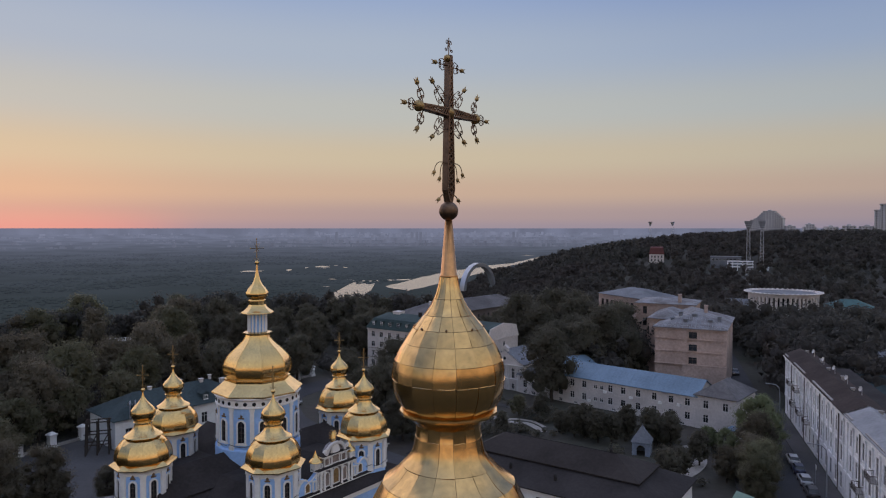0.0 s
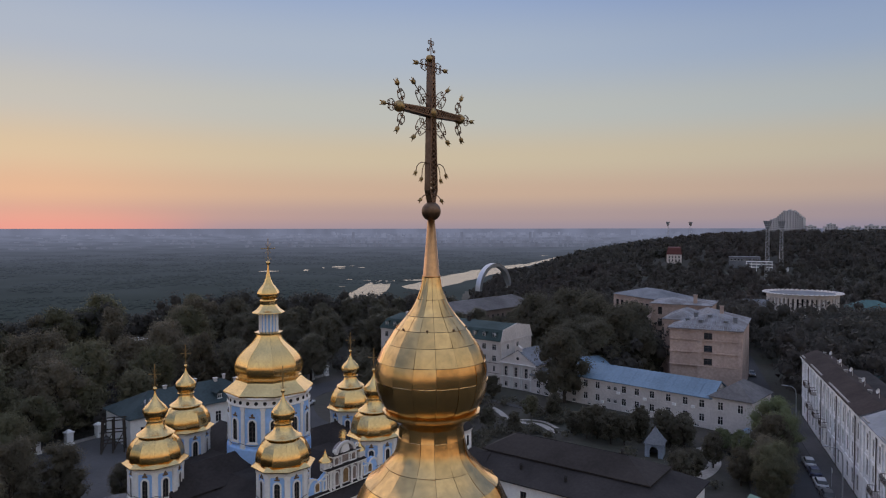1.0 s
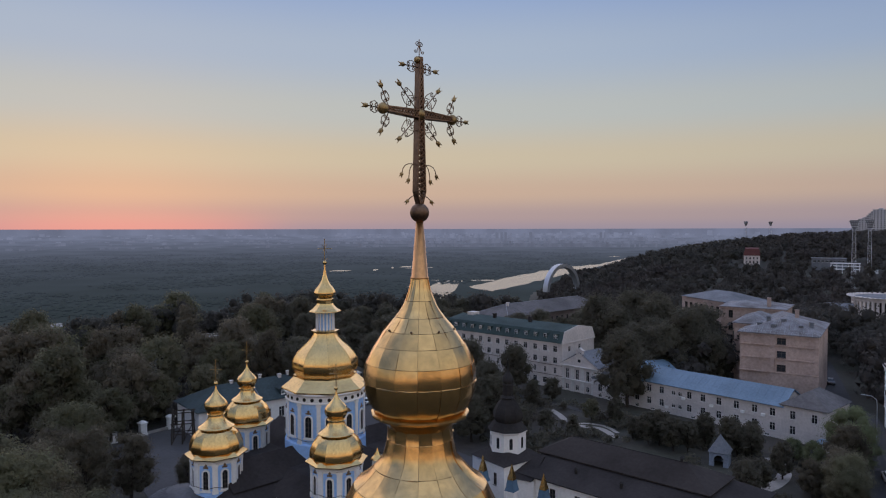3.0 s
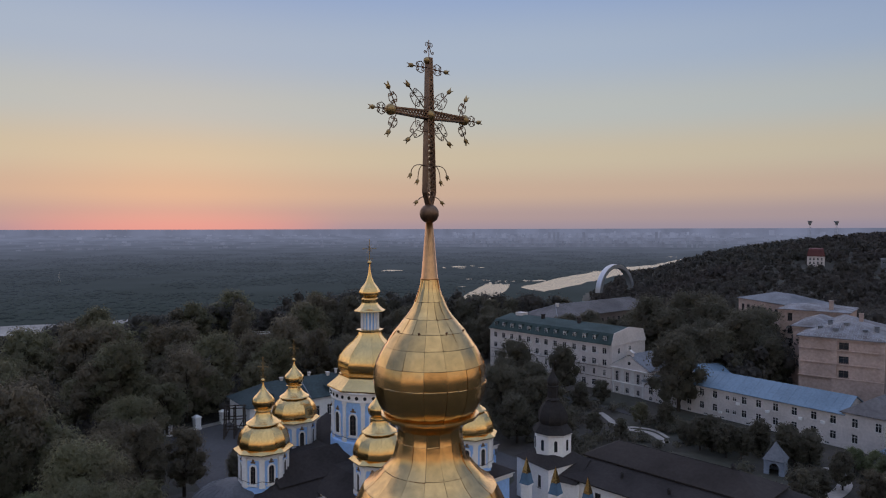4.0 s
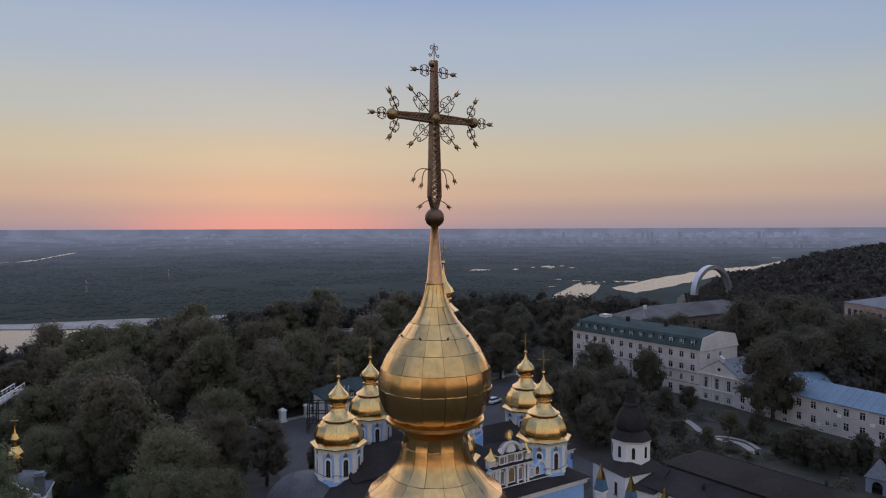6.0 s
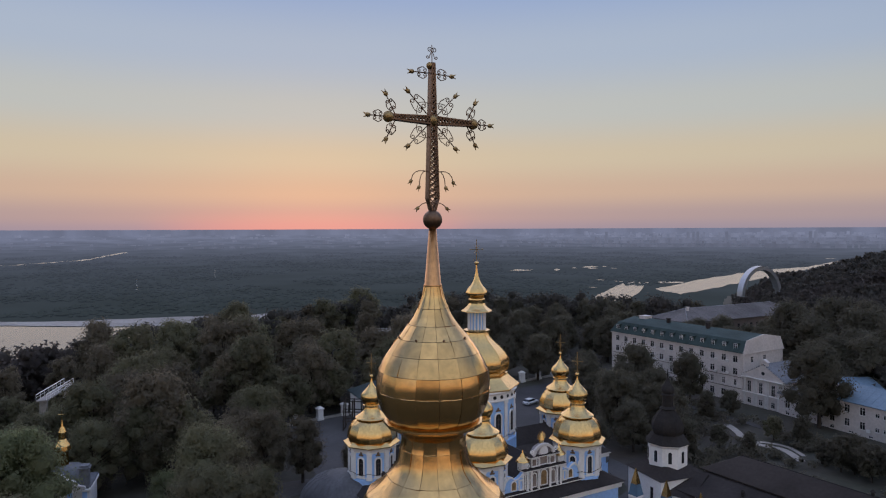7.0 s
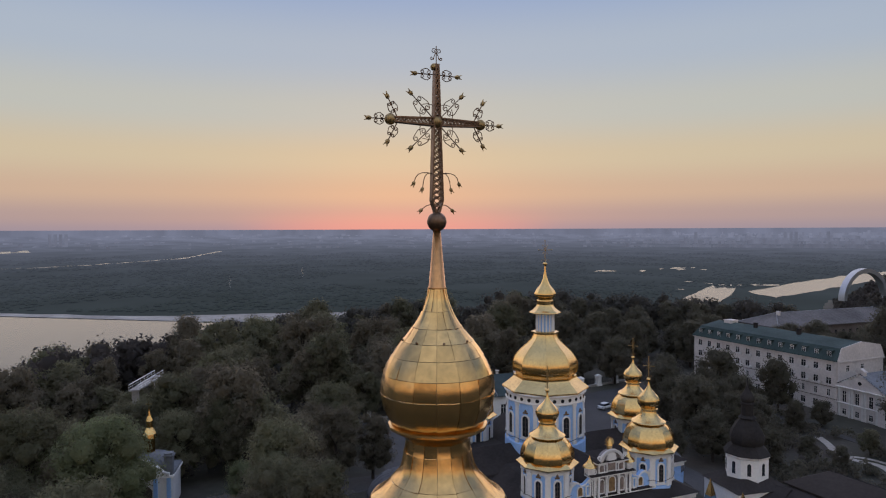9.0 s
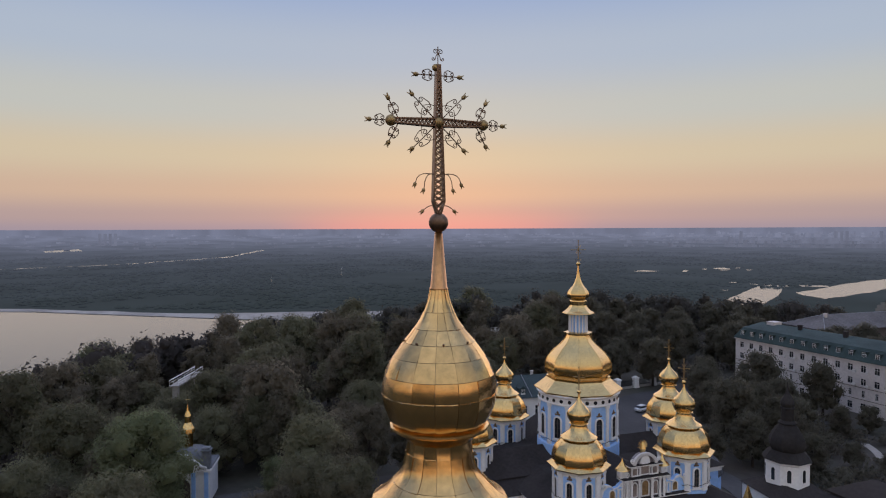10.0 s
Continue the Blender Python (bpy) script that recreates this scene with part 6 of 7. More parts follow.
            box(bm, -w * f * 0.18, -d * 0.2, hh + 1.0, w * f * 0.12, d * 0.2, hh + 3.4)
            part("roof_house", bm, concrete, wing)
    tower_block(25.95, 1500, 50, 30, 20, 77, 5)
    tower_block(27.3, 1480, 16, 20, 20, 47, 1)
    tower_block(24.9, 1500, 22, 20, 20, 60, 2)
    tower_block(28.6, 1450, 22, 20, 20, 50, 2)
    for k in range(12):
        az = 30 + k * 1.15
        tower_block(az, 1400, rng.uniform(18, 34), 18, 20, rng.uniform(44, 48.5), 1)
    tower_block(33.6, 1250, 40, 26, 20, 80, 2)
    # far city skyline across the river
    bm = B()
    for k in range(1900):
        az = rng.uniform(-75, 20) if k < 900 else rng.triangular(-18, 16, 2)
        D = rng.choice((5200, 6500, 8000, 11000, 15000))
        p = squeeze(D * math.sin(radians(az)), D * math.cos(radians(az)))
        dist = math.hypot(p.x, p.y)
        dense = 0.5 + 0.5 * noise.noise(Vector((az * 0.12, D * 0.0003, 0)))
        if rng.random() > dense * 1.3:
            continue
        tall = smooth(-16, -9, az)
        w, h = rng.uniform(8, 34), rng.uniform(3, 11 + 9 * tall) * (1 + 0.8 * (rng.random() > 0.85))
        box(bm, -w / 2, -6, -6, w / 2, 6, h, Matrix.Translation(p) @ Matrix.Rotation(radians(-az), 4, "Z"))
    for az, n in ((-2.6, 3), (-9.0, 1), (0.2, 1), (-60, 4), (6, 2)):
        for k in range(n):
            p = squeeze(7000 * math.sin(radians(az + 0.35 * k)), 7000 * math.cos(radians(az + 0.35 * k)))
            box(bm, -8, -6, -6, 8, 6, 62, Matrix.Translation(p) @ Matrix.Rotation(radians(-az), 4, "Z"))
    tagged(part("far_city", bm, FARCITY), "far city blocks along the horizon, haze painted as glow", "city", kind="stuff")


build_landmarks()


# ---- trees ----
def leaf_cloud(rng, lumps, per, size):
    """Small pointed leaf sprays scattered over lumps (x, y, z, r)."""
    verts, faces, turns = [], [], []
    for x, y, z, r in lumps:
        d = rng.normal(size=(per, 3))
        d /= np.linalg.norm(d, axis=1)[:, None]
        d[:, 2] = np.where(d[:, 2] < -0.35, -d[:, 2], d[:, 2])
        rad = r * (0.5 + 0.78 * rng.uniform(0, 1, (per, 1)) ** 1.4)
        c = np.array((x, y, z)) + d * rad * np.array((1, 1, 0.85))
        u = rng.normal(size=(per, 3))
        u -= d * (u * d).sum(1)[:, None] * 0.9
        u /= np.linalg.norm(u, axis=1)[:, None]
        v = np.cross(d + 0.3 * rng.normal(size=(per, 3)), u)
        v /= np.linalg.norm(v, axis=1)[:, None]
        s = size * rng.uniform(0.6, 1.3, (per, 1))
        q = np.stack([c + u * s, c - u * s * 0.6 + v * s * 0.75, c - u * s * 0.6 - v * s * 0.75], 1)
        verts.append(q.reshape(-1, 3))
        turns.append(np.repeat(0.8 * d + 0.6 * rng.normal(size=(per, 3)) + np.array((0, 0, 0.8)), 3, axis=0))
        faces.append((len(verts) - 1) * 3 * per + np.arange(3 * per).reshape(-1, 3))
    return np.concatenate(verts), np.concatenate(faces), np.concatenate(turns)


PHI = (1 + 5 ** 0.5) / 2
ICO = np.array([(-1, PHI, 0), (1, PHI, 0), (-1, -PHI, 0), (1, -PHI, 0), (0, -1, PHI), (0, 1, PHI), (0, -1, -PHI), (0, 1, -PHI), (PHI, 0, -1), (PHI, 0, 1), (-PHI, 0, -1), (-PHI, 0, 1)]) / (1 + PHI * PHI) ** 0.5
ICO_FACES = ((0, 11, 5), (0, 5, 1), (0, 1, 7), (0, 7, 10), (0, 10, 11), (1, 5, 9), (5, 11, 4), (11, 10, 2), (10, 7, 6), (7, 1, 8), (3, 9, 4), (3, 4, 2), (3, 2, 6), (3, 6, 8), (3, 8, 9), (4, 9, 5), (2, 4, 11), (6, 2, 10), (8, 6, 7), (9, 8, 1))


def hearts(rng, lumps, fill):
    """The close inner mass of twigs and leaves in each lump of a crown."""
    verts, faces, turns = [], [], []
    for x, y, z, r in lumps:
        base = len(verts) * 12
        turns.append(ICO + np.array((0, 0, 0.45)))
        verts.append(np.array((x, y, z)) + ICO * r * fill * rng.uniform(0.75, 1.1, (12, 1)))
        faces += [tuple(base + i for i in f) for f in ICO_FACES]
    return np.concatenate(verts), np.array(faces), np.concatenate(turns)


def cloud_mesh(name, clouds, mat):
    """One mesh from several clouds; each leaf is shaded as part of the rounded mass it grows on."""
    v, f, start = [], [], 0
    for a, b, c in clouds:
        v.append(a)
        f.append(b + start)
        start += len(a)
    me = bpy.data.meshes.new(name)
    me.from_pydata(np.concatenate(v).tolist(), [], np.concatenate(f).tolist())
    turns = np.concatenate([c for a, b, c in clouds])
    turns /= np.linalg.norm(turns, axis=1)[:, None]
    me.normals_split_custom_set_from_vertices(turns.tolist())
    me.materials.append(mat)
    return me


def make_tree(seed, h, r, per=190, size=0.26, narrow=1.0, leaf=None):
    rng = np.random.default_rng(seed)
    tree = new("tree")
    bm = B()
    top = h * 0.62
    lean = rng.normal(size=2) * 0.25
    tube(bm, [(0, 0, -0.3), (lean[0] * 0.3, lean[1] * 0.3, top * 0.5), (lean[0], lean[1], top)], 0.028 * h, 8, 0.35)
    lumps = []
    n = 34
    for k in range(n):
        f = (k + 0.5) / n
        z = h * (0.20 + 0.72 * f)
        span = r * math.sin(math.pi * (0.18 + 0.74 * f)) ** 0.7 * narrow
        a = k * 2.4 + rng.uniform(-0.5, 0.5)
        d = span * math.sqrt(rng.uniform(0.15, 1.0)) * 0.85
        p = (lean[0] + d * math.cos(a), lean[1] + d * math.sin(a), z + rng.uniform(-0.4, 0.4))
        lumps.append((*p, r * rng.uniform(0.24, 0.48)))
        if k % 3 == 0:
            z0 = h * (0.18 + 0.4 * f)
            tube(bm, [(lean[0] * 0.5, lean[1] * 0.5, z0), ((lean[0] + p[0]) / 2, (lean[1] + p[1]) / 2, (z0 + p[2]) / 2 + 0.3), p], 0.010 * h, 5, 0.3)
    part("trunk", bm, BARK, tree, "dark tapering trunk with limbs")
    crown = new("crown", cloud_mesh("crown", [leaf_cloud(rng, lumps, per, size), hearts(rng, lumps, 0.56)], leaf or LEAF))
    crown.parent = tree
    return tagged(tree, "leafy broad-crowned deciduous tree in full summer leaf", "tree", "park trees")


def keep_clear(x, y):
    """True where buildings, roads and paths leave no room for a tree."""
    p = CATH.inverted() @ Vector((x, y, 0))
    if abs(p.x) < 27 and -25 < p.y < 22:
        return True
    if math.hypot(x, y - 19) < 14:
        return True
    if -27.3 < math.degrees(math.atan2(x, y)) < -23.3 and 215 < math.hypot(x, y) < 300:
        return True
    for m, x0, x1, y0, y1 in CLEAR:
        q = m @ Vector((x, y, 0))
        if x0 < q.x < x1 and y0 < q.y < y1:
            return True
    return False


CLEAR = [(pose(*a).inverted(), *b) for a, b in (
    ((-23.0, 204.2, 0, 0, 0, -36.1), (-3, 46, -4, 23)), ((11.9, 180.2, 0, 0, 0, -46), (-3, 62, -5, 14)), ((55.5, 175, 0, 0, 0, -26.7), (-3, 24, -10, 34)),
    ((56, 241, 0, 0, 0, -68), (-3, 33, -4, 20)), ((77.9, 152.8, 0, 0, 0, -107.8), (-4, 90, -13, 18)), ((-4.5, 104.5, 0, 0, 0, -21.5), (-6, 46, -12, 11)),
    ((-62, 126, 0, 0, 0, 48), (-3, 31, -6, 14)), ((-4.5, 256.5, 0, 0, 0, 50), (-6, 62, -14, 20)), ((-64, 96, 0, 0, 0, 62), (-6, 40, -16, 18)), ((-45, 140, 0, 0, 0, 60), (-4, 60, -16, 6)), ((-76.2, 70.4, 0, 0, 0, 40), (-10, 16, -18, 9)), ((-64, 80, 0, 0, 0, 58), (-8, 22, -7, 7)), ((77.9, 152.8, 0, 0, 0, -107.8), (-75, 5, -13, 0)), ((-104.8, 83.9, 0, 0, 0, 123.3), (-12, 17, -4, 4)))]


def build_trees():
    kinds = [make_tree(11, 15, 5.6), make_tree(12, 18, 6.6, size=0.31, leaf=BROWNLEAF), make_tree(13, 12, 4.8), make_tree(14, 16, 4.6, narrow=0.85, leaf=BROWNLEAF), make_tree(15, 20, 7.5, size=0.34),
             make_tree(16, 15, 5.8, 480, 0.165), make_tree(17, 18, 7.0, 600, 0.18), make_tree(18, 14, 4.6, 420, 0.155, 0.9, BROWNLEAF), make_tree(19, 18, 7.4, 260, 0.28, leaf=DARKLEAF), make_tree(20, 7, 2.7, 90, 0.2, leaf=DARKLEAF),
             make_tree(22, 16, 6.4, 560, 0.17, leaf=PALELEAF)]
    for k in kinds:
        k.matrix_world = pose(0, -400, -200)
    rng = random.Random(21)
    first = set()

    def plant(x, y, kind=None, s=1.0, wide=1.0):
        near = math.hypot(x, y) < 118 and kind != 9
        i = kind
        if near:
            i = {0: 5, 1: 6, 2: 7, 3: 7, 4: 6, 5: 5, 8: 8, 9: 9, 10: 10, None: 5 + rng.randrange(3)}[kind]
        elif kind is None:
            i = rng.randrange(5)
        m = pose(x, y, height(x, y), 0, 0, rng.uniform(0, 360)) @ Matrix.Diagonal((s * wide, s * wide, s * rng.uniform(0.9, 1.1), 1))
        if i not in first:
            first.add(i)
            kinds[i].matrix_world = m
            return
        c = copy_thing(kinds[i], Matrix.Identity(4))
        c.matrix_world = m
    # trees that stand out
    plant(26.4, 162.5, 8, 0.95, 1.0)
    for x, y, k, s in ((-13.5, 171, 1, 0.5), (-8.5, 169, 0, 0.55), (-17, 168, 0, 0.5), (-61, 90, 3, 0.9), (-57, 95, 3, 0.8), (-65, 87, 3, 0.85), (-48, 103, 2, 0.5), (-51, 101, 2, 0.45),
                       (33.0, 130.5, 2, 0.52), (28.5, 134, 2, 0.52), (24, 138, 2, 0.52), (41.5, 129, 2, 0.52), (45, 132, 2, 0.52), (37, 134, 2, 0.52), (50.5, 127, 2, 0.45), (52.5, 123.5, 2, 0.45),
                       (52, 119, 0, 0.36), (54.5, 116, 1, 0.52), (47, 110, 1, 0.34), (60.5, 127, 0, 0.80), (58.5, 122, 0, 0.72), (50, 105, 1, 0.5), (45.5, 118, 2, 0.36), (40, 112, 2, 0.40), (36.5, 108, 2, 0.40), (51, 110, 0, 0.55), (47.5, 99.5, 1, 0.45),
                       (-75.2, 57.6, 10, 1.06), (-81.0, 61.6, 10, 0.84), (-84, 58, 10, 0.85), (-88, 68, 4, 0.8), (-63, 80.5, 2, 0.42), (-80.8, 64.6, 10, 0.62), (-78.6, 63.0, 10, 0.5), (-80, 84, 1, 0.72), (-76, 91, 0, 0.75), (-70, 96, 1, 0.66), (-85, 78, 4, 0.72), (-76, 48, 0, 0.72), (-83, 50, 4, 0.66),
                       (-14, 128, 2, 0.6), (-8, 132, 0, 0.7), (-12, 140, 1, 0.7), (-4, 140, 0, 0.72), (-18, 150, 1, 0.62), (-10, 150, 4, 0.55), (-3, 150, 1, 0.55), (-22, 160, 4, 0.55), (-14, 160, 1, 0.58), (1, 133, 2, 0.6), (4, 160, 2, 0.5), (-6, 160, 0, 0.7), (-24, 172, 1, 0.6), (-1, 124, 2, 0.5), (7, 141, 2, 0.4), (12, 138, 2, 0.35), (17, 150, 2, 0.4), (22, 148, 2, 0.38), (9, 166, 2, 0.5), (33, 190, 4, 0.85), (40, 183, 1, 0.95), (46, 188, 4, 0.95), (38, 196, 1, 1.0), (50, 198, 4, 1.05), (53, 205, 1, 1.15), (30, 205, 4, 1.0), (42, 208, 4, 1.0), (49, 213, 1, 1.0), (24, 214, 4, 1.0), (36, 222, 4, 1.05), (28, 228, 1, 1.0), (46, 226, 4, 1.0), (51, 182, 1, 0.8)):
        q = CLEAR[4][0] @ Vector((x, y, 0))
        if q.x > -4 and -9 < q.y < 2:
            x, y = x - 0.952 * (9 + q.y), y + 0.305 * (9 + q.y)
        if x > 46 and 90 < y < 132 or x > 22 and y > 178 or -26 < x < 14 and 120 < y < 176 and k < 5:
            k, s = (10 if y > 117 else 1) if x > 46 and y < 132 else 8, s * (0.83, 1.0, 0.67, 0.9, 1.1)[k]
        if 20 < x < 46 and 105 < y < 150:
            k, s = 9, rng.uniform(0.7, 1.0)
        plant(x, y, k, s)
    plant(-11.5, 171.5, 8, 0.74, 1.1)
    for x, y, g in ((30.5, 131, 1.0), (26.5, 134.5, 0.95), (40.5, 130.5, 1.05), (43.5, 127.5, 0.9)):
        plant(x, y, 9, g)
    for x, y, k, g in ((-99.0, 78.5, 5, 0.80), (-101.5, 83.5, 5, 0.74), (-105.5, 92.5, 5, 0.78), (-96.5, 84.0, 6, 0.62), (-109.5, 87.0, 5, 0.72)):
        plant(x, y, k, g)
    plant(-70, 101, 6, 0.72, 1.05)
    plant(-67.5, 76.2, 10, 0.46, 1.1)
    made = 0
    tries = 0
    while made < 212 and tries < 12000:
        tries += 1
        az, r = rng.uniform(-78, 12), rng.uniform(72, 300)
        x, y = r * math.sin(radians(az)), r * math.cos(radians(az))
        if r > lerp_list(EDGE, az) + 25 or keep_clear(x, y):
            continue
        if az > -22 and r < 165 or az < -55 and r < 80 or -32.5 < az < -20 and r < 150 or -17 < az < -9 and r < 187:
            continue
        plant(x, y, 8 if az > -20 else None, rng.uniform(0.7, 1.0) * (0.85 if az > -20 else 1.0))
        made += 1


def build_woods():
    """Everything wooded beyond the nearer park: one body of leaf clumps over the slopes."""
    rng = np.random.default_rng(5)
    pr = random.Random(6)
    lumps, coarse = [], []
    n = 0
    while n < 15000:
        az = pr.uniform(-85, 48)
        r = math.sqrt(pr.uniform(150 ** 2, 1280 ** 2)) if az > 0 else math.sqrt(pr.uniform(150 ** 2, 620 ** 2))
        x, y = r * math.sin(radians(az)), r * math.cos(radians(az))
        n += 1
        if az < 12 and r < lerp_list(EDGE, az) - 5 or keep_clear(x, y):
            continue
        if az >= 12 and r < 190:
            continue
        if math.hypot(x - 184, y - 364) < 26 or 300 < r < 392 and 24.2 < az < 29.6 or 745 < r < 812 and 17.0 < az < 19.0 or 690 < r < 785 and 21.3 < az < 25.2 or 340 < r < 420 and 30 < az < 32.6:
            continue
        z = height(x, y)
        if z < -88:
            continue
        t = pr.uniform(10, 16)
        cr = pr.uniform(3.4, 5.6)
        for k in range(3):
            (coarse if r > 700 else lumps).append((x + pr.uniform(-2.4, 2.4), y + pr.uniform(-2.4, 2.4), z + t * (0.45 + 0.22 * k), cr * pr.uniform(0.6, 0.85)))
    while n < 16500:
        # undergrowth that closes the park floor
        n += 1
        az, r = pr.uniform(-85, 10), math.sqrt(pr.uniform(70 ** 2, 330 ** 2))
        x, y = r * math.sin(radians(az)), r * math.cos(radians(az))
        if r > lerp_list(EDGE, az) or keep_clear(x, y) or az > -20 and r < 195 or -32.5 < az <= -20 and r < 150:
            continue
        s = pr.uniform(1.6, 3.4)
        lumps.append((x, y, height(x, y) + s * 0.7, s))
    near = []
    for k in range(1500):
        # close growth round the round hall and behind the flats
        az, r = pr.uniform(11, 40), math.sqrt(pr.uniform(175 ** 2, 430 ** 2))
        x, y = r * math.sin(radians(az)), r * math.cos(radians(az))
        if keep_clear(x, y) or math.hypot(x - 184, y - 364) < 26 or 300 < r < 392 and 24.2 < az < 29.6 or 340 < r < 420 and (30 < az < 32.6 or 22 < az < 25):
            continue
        t, cr = pr.uniform(8, 14), pr.uniform(3.0, 5.0)
        for j in range(3):
            near.append((x + pr.uniform(-2.4, 2.4), y + pr.uniform(-2.4, 2.4), height(x, y) + t * (0.35 + 0.25 * j), cr * pr.uniform(0.6, 0.9)))
    near += [p for p in lumps if math.hypot(p[0], p[1]) < (430 if p[0] > 0.2 * p[1] else 310)]
    lumps = [p for p in lumps if not (math.hypot(p[0], p[1]) < (430 if p[0] > 0.2 * p[1] else 310))]
    sets = [leaf_cloud(rng, near, 44, 0.62), leaf_cloud(rng, lumps, 34, 0.95), leaf_cloud(rng, coarse, 20, 1.5), hearts(rng, near, 0.58), hearts(rng, lumps, 0.58), hearts(rng, coarse, 0.58)]
    ob = new("woods", cloud_mesh("woods", sets, FARLEAF))
    tagged(ob, "dense dark woods covering the slopes and the hill", "woods", kind="stuff")


def build_shrubs():
    """Low bushes over the garden between the refectory and the pale houses, and along the street trees."""
    rng = np.random.default_rng(9)
    pr = random.Random(10)
    lumps = []
    for k in range(1100):
        x, y = pr.uniform(-6, 64), pr.uniform(108, 172)
        if keep_clear(x, y) or y > 178 - 0.9 * x - 4 or noise.noise(Vector((x * 0.12, y * 0.12, 0))) < -0.05:
            continue
        if any(math.hypot(x - a, y - b) < 3.2 for a, b in ((10, 153), (12, 147), (15.5, 144.7), (18.5, 143.4), (20.5, 139), (47, 129), (47.8, 125.5), (46.5, 120), (43, 115), (36.6, 122))):
            continue
        s = pr.uniform(0.6, 1.7)
        for j in range(3):
            lumps.append((x + pr.uniform(-s, s), y + pr.uniform(-s, s), s * pr.uniform(0.4, 0.9), s * pr.uniform(0.5, 0.9)))
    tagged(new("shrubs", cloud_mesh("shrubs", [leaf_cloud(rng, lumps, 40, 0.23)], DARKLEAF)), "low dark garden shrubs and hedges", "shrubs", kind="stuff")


build_trees()
build_woods()
build_shrubs()


# ---- streets, paths and small things ----
def ribbon(name, pts, w, z, mat, label, category="path", kind="structure", t=0.06):
    """A flat paved strip of width w along pts."""
    bm = B()
    pts = [Vector((x, y, 0)) for x, y in pts]
    smooth_pts = [Vector((*p, 0)) for p in catmull([tuple(p.xy) for p in pts], 5)] if len(pts) > 2 else pts
    rows = []
    for i, p in enumerate(smooth_pts):
        d = (smooth_pts[min(i + 1, len(smooth_pts) - 1)] - smooth_pts[max(i - 1, 0)]).normalized()
        s = Vector((-d.y, d.x, 0)) * w / 2
        rows.append([bm.verts.new((q.x, q.y, height(q.x, q.y) + zz)) for q, zz in ((p + s, z - t), (p + s, z), (p - s, z), (p - s, z - t))])
    for a, b in zip(rows, rows[1:]):
        for k in range(3):
            bm.faces.new((a[k], b[k], b[k + 1], a[k + 1]))
    for f in bm.faces:
        f.normal_flip() if f.normal.z < -0.1 else None
    return tagged(part(name, bm, mat), label, category, kind=kind)


def sheet(name, outline, z, mat, label, category):
    bm = prism(B(), outline, z - 0.3, z)
    return tagged(part(name, bm, mat), label, category, kind="structure")


PALEPATH = material("pale_gravel", (0.36, 0.33, 0.30), 0.95, 0, 0.25, 0.5, 0.2, 8)
STREET = pose(78.4, 152.8, 0, 0, 0, -107.8)


def on_street(x, y):
    p = STREET @ Vector((x, y, 0))
    return (p.x, p.y)


ribbon("road", [on_street(-75, -8.2), on_street(-30, -8.2), on_street(20, -8.2), on_street(92, -8.2)], 9.4, 0.05, ASPHALT, "dark asphalt street beside the white terrace", "road")
ribbon("pavement", [on_street(-10, -1.9), on_street(20, -1.9), on_street(90, -1.9)], 3.2, 0.20, PAVING, "raised grey pavement along the terrace", "pavement", t=0.2)
ribbon("pavement", [on_street(-60, -14.2), on_street(20, -14.2), on_street(90, -14.2)], 2.6, 0.20, PAVING, "raised grey pavement under the street trees", "pavement", t=0.2)
ribbon("path", [(8.5, 157.5), (10.3, 152.9), (12.0, 146.8), (15.4, 144.7), (18.5, 143.4), (20.8, 137.7)], 1.5, 0.10, PALEPATH, "pale curving garden path")
ribbon("path", [(13.2, 146.6), (16, 147.2), (19.5, 145.4), (21.5, 141)], 0.9, 0.10, PALEPATH, "pale curving garden path")
ribbon("path", [(-2, 172.5), (2.3, 168.7), (12.8, 160.1), (20.9, 152.8), (27.8, 147.7), (36, 141)], 2.0, 0.08, PAVING, "long paved walk before the pale houses")
ribbon("path", [(47.0, 129.0), (47.8, 125.5), (46.5, 120.0), (42.6, 114.4), (38, 111)], 2.2, 0.10, PALEPATH, "pale curving garden path")
sheet("plaza", [(-82, 118), (-62, 104), (-56, 98), (-49, 100), (-46, 108), (-57, 120), (-58, 124), (-73, 137)], 0.06, PAVING, "grey paved court beside the cathedral", "plaza")
sheet("plaza", [(-78, 72), (-68, 70), (-58, 84), (-52, 96), (-57, 97), (-66, 88)], 0.06, PAVING, "grey paved walk from the gate", "plaza")
ribbon("road", [(-22, 130), (-30, 140), (-36, 150), (-39.5, 166), (-34, 178), (-26, 186)], 9.0, 0.05, ASPHALT, "grey asphalt drive behind the cathedral", "road")
ribbon("road", [(-12, 98), (-4, 112), (-12, 124), (-26, 132)], 5.0, 0.07, PAVING, "paved lane beside the refectory", "road")

PAINT = {}


